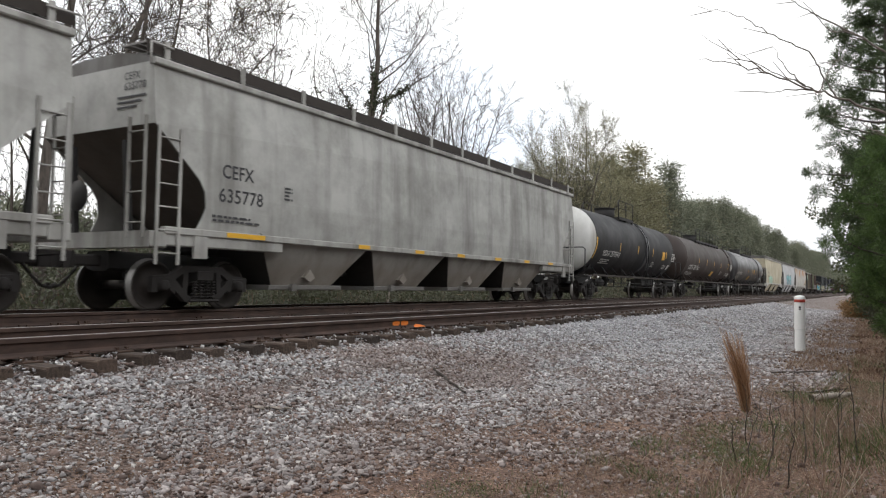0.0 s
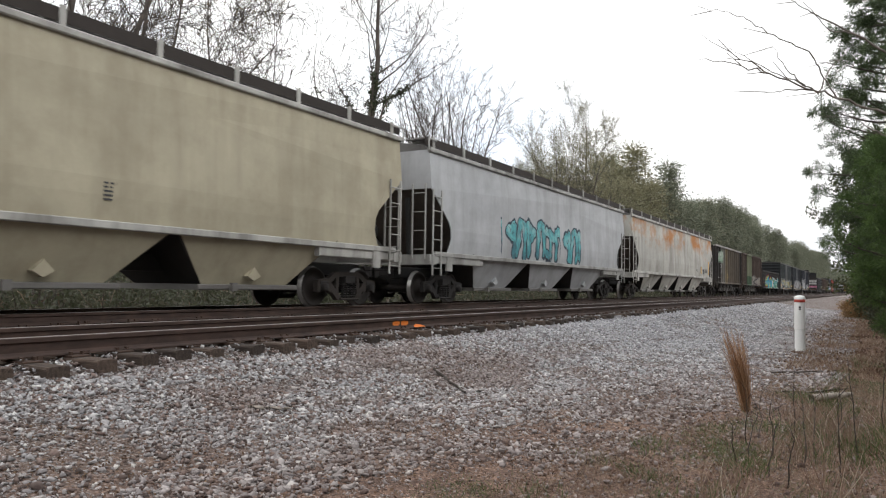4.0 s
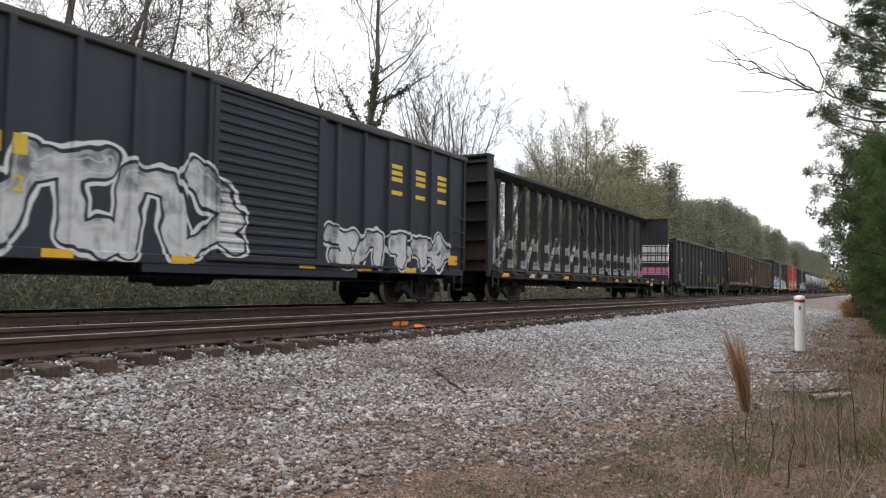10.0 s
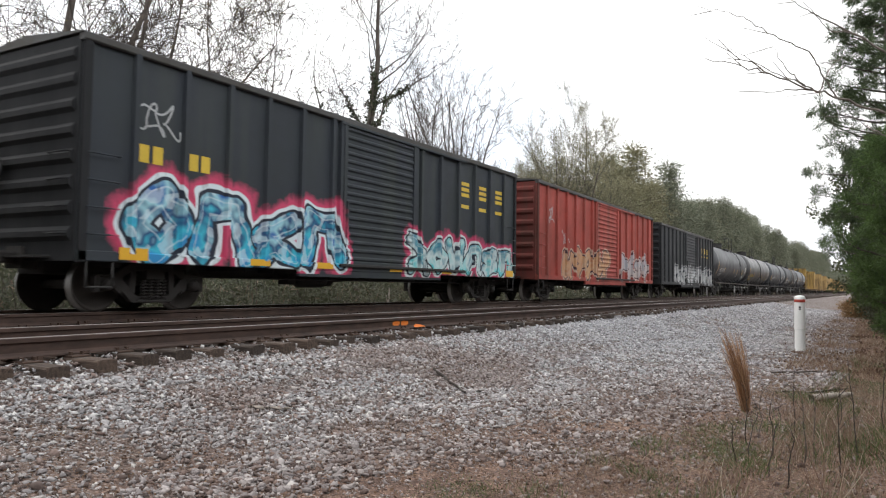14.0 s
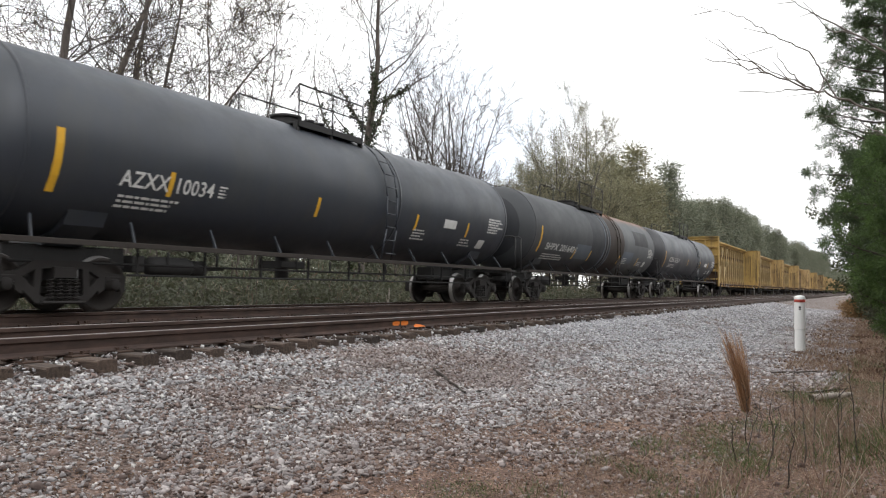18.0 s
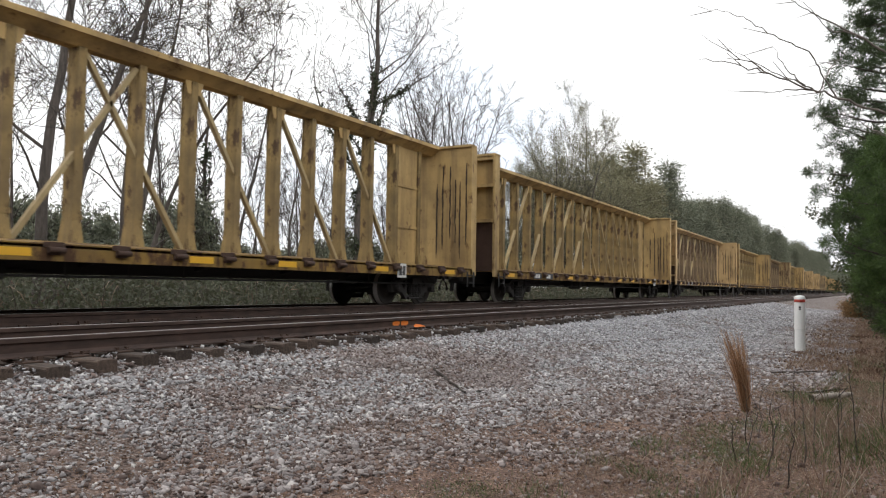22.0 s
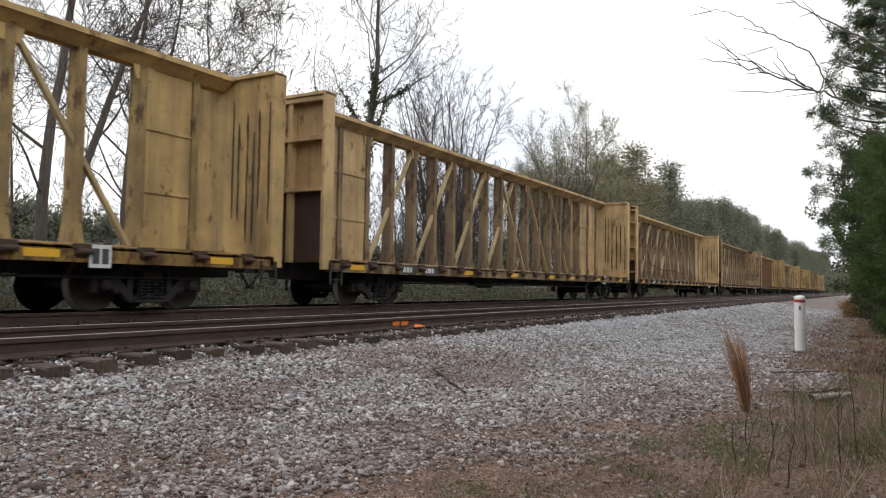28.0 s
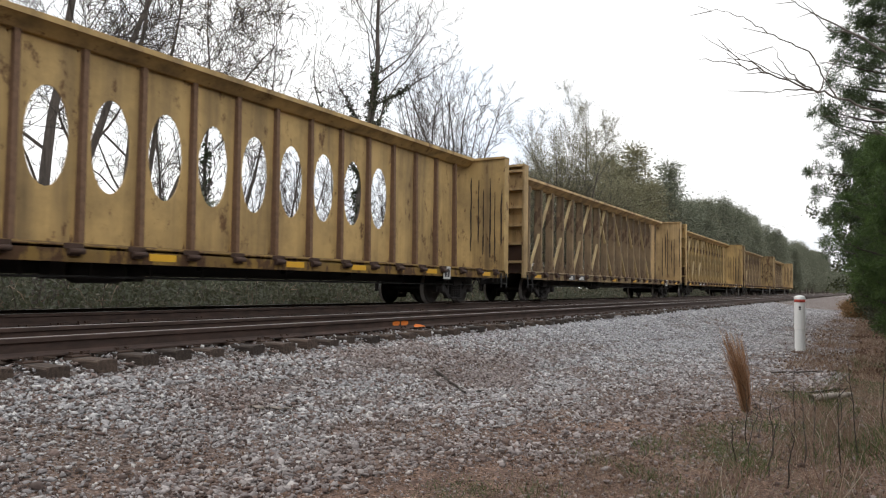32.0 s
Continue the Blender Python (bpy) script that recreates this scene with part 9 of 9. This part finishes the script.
    for pts in boughs:
        segs = []
        n = len(pts) - 1
        main = abs(pts[0][1]) < 1 and abs(pts[0][0]) < 1
        r0 = 0.0125 if main else 0.007
        for i, (a, b) in enumerate(zip(pts, pts[1:])):
            k = 5
            prev = np.array(a)
            for q in range(1, k + 1):
                cur = np.array(a) + (np.array(b) - np.array(a)) * q / k + np.array([rng.gauss(0, 0.006), rng.gauss(0, 0.006), rng.gauss(0, 0.007)]) * (q < k)
                f0, f1 = (i + (q - 1) / k) / n, (i + q / k) / n
                segs.append((*prev, *cur, r0 * (1 - 0.82 * f0), r0 * (1 - 0.82 * f1)))
                if rng.random() < 0.22 and f0 > 0.35:
                    e = cur + np.array([rng.gauss(-0.03, 0.05), rng.uniform(0.08, 0.30), rng.uniform(-0.04, 0.14)])
                    segs.append((*cur, *e, 0.004, 0.0018))
                prev = cur
        part("bough", limbs_mesh("bough", segs, M_BOUGH, 5), None, t)


build_right_side()


def tuft(x, y, n, h, lean, material, label, name, seed, base=0.06, wid=0.004, category="grass", droop=0.25, fan=0.10):
    """A tuft of long bent blades."""
    rng = np.random.default_rng(seed)
    a = rng.uniform(0, 2 * np.pi, n)
    rr = base * np.sqrt(rng.uniform(0, 1, n))
    p0 = np.stack([rr * np.cos(a), rr * np.sin(a), np.zeros(n)], -1)
    d = np.stack([rng.normal(lean[0], fan, n), rng.normal(lean[1], fan, n), np.ones(n)], -1)
    ln = h * rng.uniform(0.55, 1.05, (n, 1))
    m1 = p0 + d * ln * 0.5
    m2 = p0 + d * ln + np.stack([lean[0] * droop * np.ones(n), lean[1] * droop * np.ones(n), np.zeros(n)], -1) * ln
    s = rng.normal(size=(n, 3))
    s[:, 2] = 0
    s /= np.linalg.norm(s, axis=1)[:, None]
    s *= wid
    v = np.stack([p0 - s, p0 + s, m1 + s, m1 - s, m2 + s * 0.4, m2 - s * 0.4], 1).reshape(-1, 3)
    q = np.array([(0, 1, 2, 3), (3, 2, 4, 5)])
    f = (q[None] + (np.arange(n) * 6)[:, None, None]).reshape(-1, 4)
    ob = new(name, raw_mesh(name, v, f, material))
    ob.matrix_basis = pose(x, y, ground_z(x, y))
    return tagged(ob, label, category)


def build_verge():
    g = tuft(8.8, 1.2, 300, 0.88, (-0.06, 0.105), M_SEDGE, "leaning tuft of dry orange broom grass", "dry_grass_tuft", 41, base=0.045, wid=0.0024, droop=0.8, fan=0.085)
    SWAYING.append((g, pose(8.8, 1.2, ground_z(8.8, 1.2)), 3.0, 7))
    rng = random.Random(15)
    # dead stems and grass in the corner of the verge
    for k in range(92):
        x = rng.uniform(4.6, 9.0) if k < 70 else rng.uniform(9, 15)
        y = rng.uniform(-0.6, 1.0) - 0.05 * (x - 5)
        mat = M_DEAD if rng.random() < (0.66 if k < 70 else 0.45) else M_GREEN
        lab = "tuft of dead pale grass" if mat is M_DEAD else "tuft of short green grass"
        tuft(x, y, 34, rng.uniform(0.12, 0.42) * (0.7 if mat is M_GREEN else 1.0), (rng.uniform(-0.35, 0.35), rng.uniform(-0.35, 0.35)), mat, lab, "grass_tuft", 700 + k, base=0.16, wid=0.0022, droop=0.9, fan=0.28)
    for k in range(26):
        x = rng.uniform(4.3, 6.6)
        y = 1.0 + rng.uniform(-0.3, 0.9)
        tuft(x, y, 40, rng.uniform(0.04, 0.10), (rng.uniform(-0.4, 0.4), rng.uniform(-0.4, 0.4)), M_GREEN if rng.random() < 0.65 else M_DEAD, "low tuft of verge grass", "grass_tuft", 800 + k, base=0.16, wid=0.002, fan=0.5)
    for k, (x, y, h, lx) in enumerate(((7.2, 0.6, 0.62, 0.05), (6.9, 0.1, 0.75, -0.12), (6.3, 0.45, 0.5, 0.3), (6.0, 0.2, 0.6, -0.3), (7.7, 0.3, 0.5, 0.1), (6.6, 0.7, 0.45, -0.2), (8.3, -0.1, 0.8, 0.02), (5.9, 0.65, 0.4, 0.4), (6.4, 0.85, 0.42, 0.5), (6.1, 0.9, 0.36, -0.6), (7.0, 0.95, 0.5, -0.35), (6.7, 0.4, 0.55, 0.55), (5.6, 0.5, 0.45, -0.5), (7.4, 0.9, 0.4, 0.7))):
        w = thing("dead_stem", "thin dead weed stem standing on the verge", "weed", "dead weeds on the verge", at=pose(x, y, ground_z(x, y)))
        pts = [(0.0, 0.0, 0.0)]
        for i in range(5):
            q = pts[-1]
            pts.append((q[0] + lx * h / 5 + rng.gauss(0, 0.012), q[1] + rng.gauss(0, 0.015), q[2] + h / 5))
        part("stem", path_mesh("stem", pts, [0.006 - 0.0008 * i for i in range(6)], M_TWIG, 5), None, w)
        for q in pts[3:]:
            e = (q[0] + rng.gauss(0, 0.06), q[1] + rng.gauss(0, 0.06), q[2] + 0.08)
            part("twig", path_mesh("twig", [q, e], [0.003, 0.0015], M_TWIG, 4), None, w)
    # leaf litter and chaff
    pts = []
    for k in range(9000):
        x, y = rng.uniform(2.2, 17), rng.uniform(-1.2, 5.4)
        yy = y + min(1.7, max(-0.6, (x - 6.5) * 0.30))
        if noise.noise((x * 0.5, y * 0.6, 7.0)) * 1.4 + (2.6 - yy) * 0.5 + rng.uniform(-0.7, 0.7) > 0 or (noise.noise((x * 0.75, y * 1.3, 2.0)) > 0.2 and rng.random() < 0.8):
            pts.append((x, y, ground_z(x, y) + 0.012))
    tagged(new("leaf_litter", blades_mesh("leaf_litter", pts, 4, (0.09, 0.09, 0.006), 0.028, 0.007, 43, M_LITTER)), "brown dead leaves and chaff on the ground", "leaf litter", kind="stuff")
    low, grn = [], []
    for k in range(9000):
        x, y = rng.uniform(3.6, 15), rng.uniform(-1.3, 2.6)
        yy = y + min(1.7, max(-0.6, (x - 6.5) * 0.22))
        v = noise.noise((x * 0.9, y * 1.4, 9.0))
        if yy + v * 1.2 + rng.uniform(-0.4, 0.4) < 1.7:
            (grn if noise.noise((x * 0.7, y * 1.0, 3.0)) + rng.uniform(-0.2, 0.2) > 0.24 else low).append((x, y, ground_z(x, y) + 0.002))
    tagged(new("short_grass", blades_mesh("short_grass", low, 12, (0.08, 0.08, 0.003), 0.065, 0.0014, 44, M_DEAD, up=0.55)), "short dead grass on the verge", "grass", kind="stuff")
    tagged(new("green_grass", blades_mesh("green_grass", grn, 22, (0.08, 0.08, 0.003), 0.06, 0.0016, 45, M_GREEN, up=1.1)), "short green grass on the verge", "grass", kind="stuff")
    far_v, far_l = [], []
    for k in range(5200):
        x = 14 + 46 * rng.random() ** 1.5
        y = rng.uniform(-2.2, 1.6) - 0.25 * max(0.0, 1 - (x - 14) / 12)
        (far_v if noise.noise((x * 0.5, y * 0.9, 6.0)) + rng.uniform(-0.3, 0.3) > 0.0 else far_l).append((x, y, ground_z(x, y) + 0.004))
    tagged(new("rough_grass", blades_mesh("rough_grass", far_v, 9, (0.12, 0.12, 0.004), 0.11, 0.006, 46, M_DEAD, up=0.7)), "rough dead grass along the verge", "grass", kind="stuff")
    tagged(new("verge_litter", blades_mesh("verge_litter", far_l, 8, (0.14, 0.14, 0.006), 0.06, 0.018, 47, M_LITTER)), "dead leaves along the verge", "leaf litter", kind="stuff")
    # sticks, a pale log, a flat brown stone
    for nm, lab, (xa, ya), (xb, yb), r, mat in (("stick", "weathered stick lying on the gravel", (8.54, 5.04), (7.65, 4.08), 0.022, M_TWIG), ("stick", "short pale stick on the gravel", (5.05, 4.95), (5.35, 4.7), 0.018, M_DEADWOOD),
                                                ("fallen_branch", "pale weathered branch in the grass", (9.9, 0.62), (10.6, 0.2), 0.05, M_DEADWOOD), ("stick", "thin dead twig on the verge", (13.0, 1.4), (14.4, 0.3), 0.012, M_TWIG),
                                                ("stick", "thin dead twig on the verge", (10.6, 1.0), (11.8, 0.1), 0.010, M_TWIG)):
        n = 7
        pts = [(xa + (xb - xa) * i / n, ya + (yb - ya) * i / n + 0.02 * math.sin(i * 2.1), 0) for i in range(n + 1)]
        pts = [(x, y, ground_z(x, y) + r + 0.015) for x, y, z in pts]
        tagged(new(nm, path_mesh(nm, pts, [r * (1 - 0.45 * i / n) for i in range(n + 1)], mat)), lab, "dead wood")


build_verge()

# ---- marker post and paint marks ----
M_POST = plain("white_marker_plastic", (0.86, 0.86, 0.85), 0.45, 0.0, 0.06, 4.0, 0.03)
M_REDBAND = plain("red_band", (0.50, 0.06, 0.04), 0.5, 0.0, 0.1, 4.0, 0.03)


def build_post():
    x, y = 18.26, 1.36
    z = ground_z(x, y)
    p = thing("marker_post", "white plastic marker post with a red band", "marker post", at=pose(x, y, z))

    def turned(prof, n=20):
        s = Shape()
        m = len(prof)
        v = [(r * math.cos(2 * math.pi * i / n), r * math.sin(2 * math.pi * i / n), zz) for i in range(n) for zz, r in prof]
        return s.add(v, [(i * m + j, ((i + 1) % n) * m + j, ((i + 1) % n) * m + j + 1, i * m + j + 1) for i in range(n) for j in range(m - 1)], True)
    part("tube", turned([(-0.1, 0.108), (0.50, 0.108)]), M_POST, p)
    part("sleeve", turned([(0.505, 0.117), (0.60, 0.117)]), M_POST, p)
    part("sleeve_rim", turned([(0.50, 0.107), (0.505, 0.117)]), M_POST, p)
    part("upper_tube", turned([(0.60, 0.111), (1.10, 0.111)]), M_POST, p)
    part("band", turned([(1.10, 0.110), (1.10, 0.114), (1.165, 0.114), (1.165, 0.110)]), M_REDBAND, p, "red reflective band")
    part("cap", turned([(1.165, 0.118), (1.20, 0.118), (1.235, 0.10), (1.25, 0.05), (1.255, 0.001)]), M_POST, p)
    d = Vector((-x, -y, 0)).normalized()
    sd = Vector((-d.y, d.x, 0))
    s = Shape()
    for k, (za, zb) in enumerate(((0.93, 0.965), (0.975, 1.01))):
        q = d * 0.1135
        s.hexa([tuple(q + sd * a + Vector((0, 0, za))) for a in (-0.022, 0.022)] + [tuple(q - d * 0.006 + sd * a + Vector((0, 0, za))) for a in (0.022, -0.022)],
               [tuple(q + sd * a + Vector((0, 0, zb))) for a in (-0.022, 0.022)] + [tuple(q - d * 0.006 + sd * a + Vector((0, 0, zb))) for a in (0.022, -0.022)])
    part("label", s, M_DARKT, p, "small dark label")


build_post()
M_ORANGE = plain("orange_marking_paint", (0.85, 0.22, 0.03), 0.6, 0.0, 0.25, 30.0)


def paint_mark(x0, x1, z0, z1, y, seed):
    """Marking paint sprayed on the web of the near rail: an uneven blot."""
    rng = random.Random(seed)
    n = 18
    s = Shape()
    v = [((x0 + x1) / 2, y, (z0 + z1) / 2)]
    for i in range(n):
        a = 2 * math.pi * i / n
        k = 0.5 * rng.uniform(0.8, 1.1)
        sq = max(abs(math.cos(a)), abs(math.sin(a))) ** -0.6
        v.append(((x0 + x1) / 2 + (x1 - x0) * k * math.cos(a) * sq, y, (z0 + z1) / 2 + (z1 - z0) * k * math.sin(a) * sq))
    s.add(v, [(0, i, i % n + 1) for i in range(1, n + 1)])
    return s


near_track = [o for o in scene.objects if o.name == "railway_track"][0]
near_rail = [o for o in near_track.children if o.name.startswith("rail")][0]
for k, (a, b, c, d) in enumerate(((10.36, 10.58, -0.138, -0.056), (10.61, 10.84, -0.138, -0.056))):
    part("paint_mark", paint_mark(a, b, c, d, -GAUGE - 0.0125, 5 + k), M_ORANGE, near_rail, "orange marking paint")
part("paint_mark", Shape().add([(10.95, -GAUGE - 0.078, -0.1745), (11.32, -GAUGE - 0.078, -0.1745), (11.30, -GAUGE - 0.03, -0.158), (11.0, -GAUGE - 0.03, -0.158), (11.06, -GAUGE - 0.0125, -0.125), (11.22, -GAUGE - 0.0125, -0.135)], [(0, 1, 2, 3), (3, 2, 5, 4)]), M_ORANGE, near_rail, "orange marking paint")

# ---- what moves ----
SPEED, SLOWING = 23.81, 0.0195


def travelled(t):
    return SPEED * t - SLOWING * t * t


def motions():
    times = [float(i) for i in range(33)]
    for car, s0 in TRAIN:
        walk(car, [(t, pose(s0 - travelled(t), TRAIN_Y, TRAIN_Z)) for t in times])
    # plants stir in the wind
    for ob, m, size, seed in SWAYING:
        ph = seed * 1.3
        walk(ob, [(t, m @ pose(0, 0, 0, size * 0.25 * math.sin(1.1 * t + ph), size * (0.45 * math.sin(0.9 * t + ph) + 0.3 * math.sin(2.3 * t + 2 * ph)), 0)) for t in times])
    # one rolling turn serves every wheelset
    first = WHEELSETS[0]
    per_frame = 86.0
    walk(first, [(i / FPS, pose(0, 0, 0, 0, -per_frame * i, 0)) for i in range(int(SECONDS * FPS) + 1)])
    act, slot = first.animation_data.action, first.animation_data.action_slot
    for ws in WHEELSETS[1:]:
        ws.rotation_mode = "QUATERNION"
        ad = ws.animation_data_create()
        ad.action = act
        ad.action_slot = slot


motions()
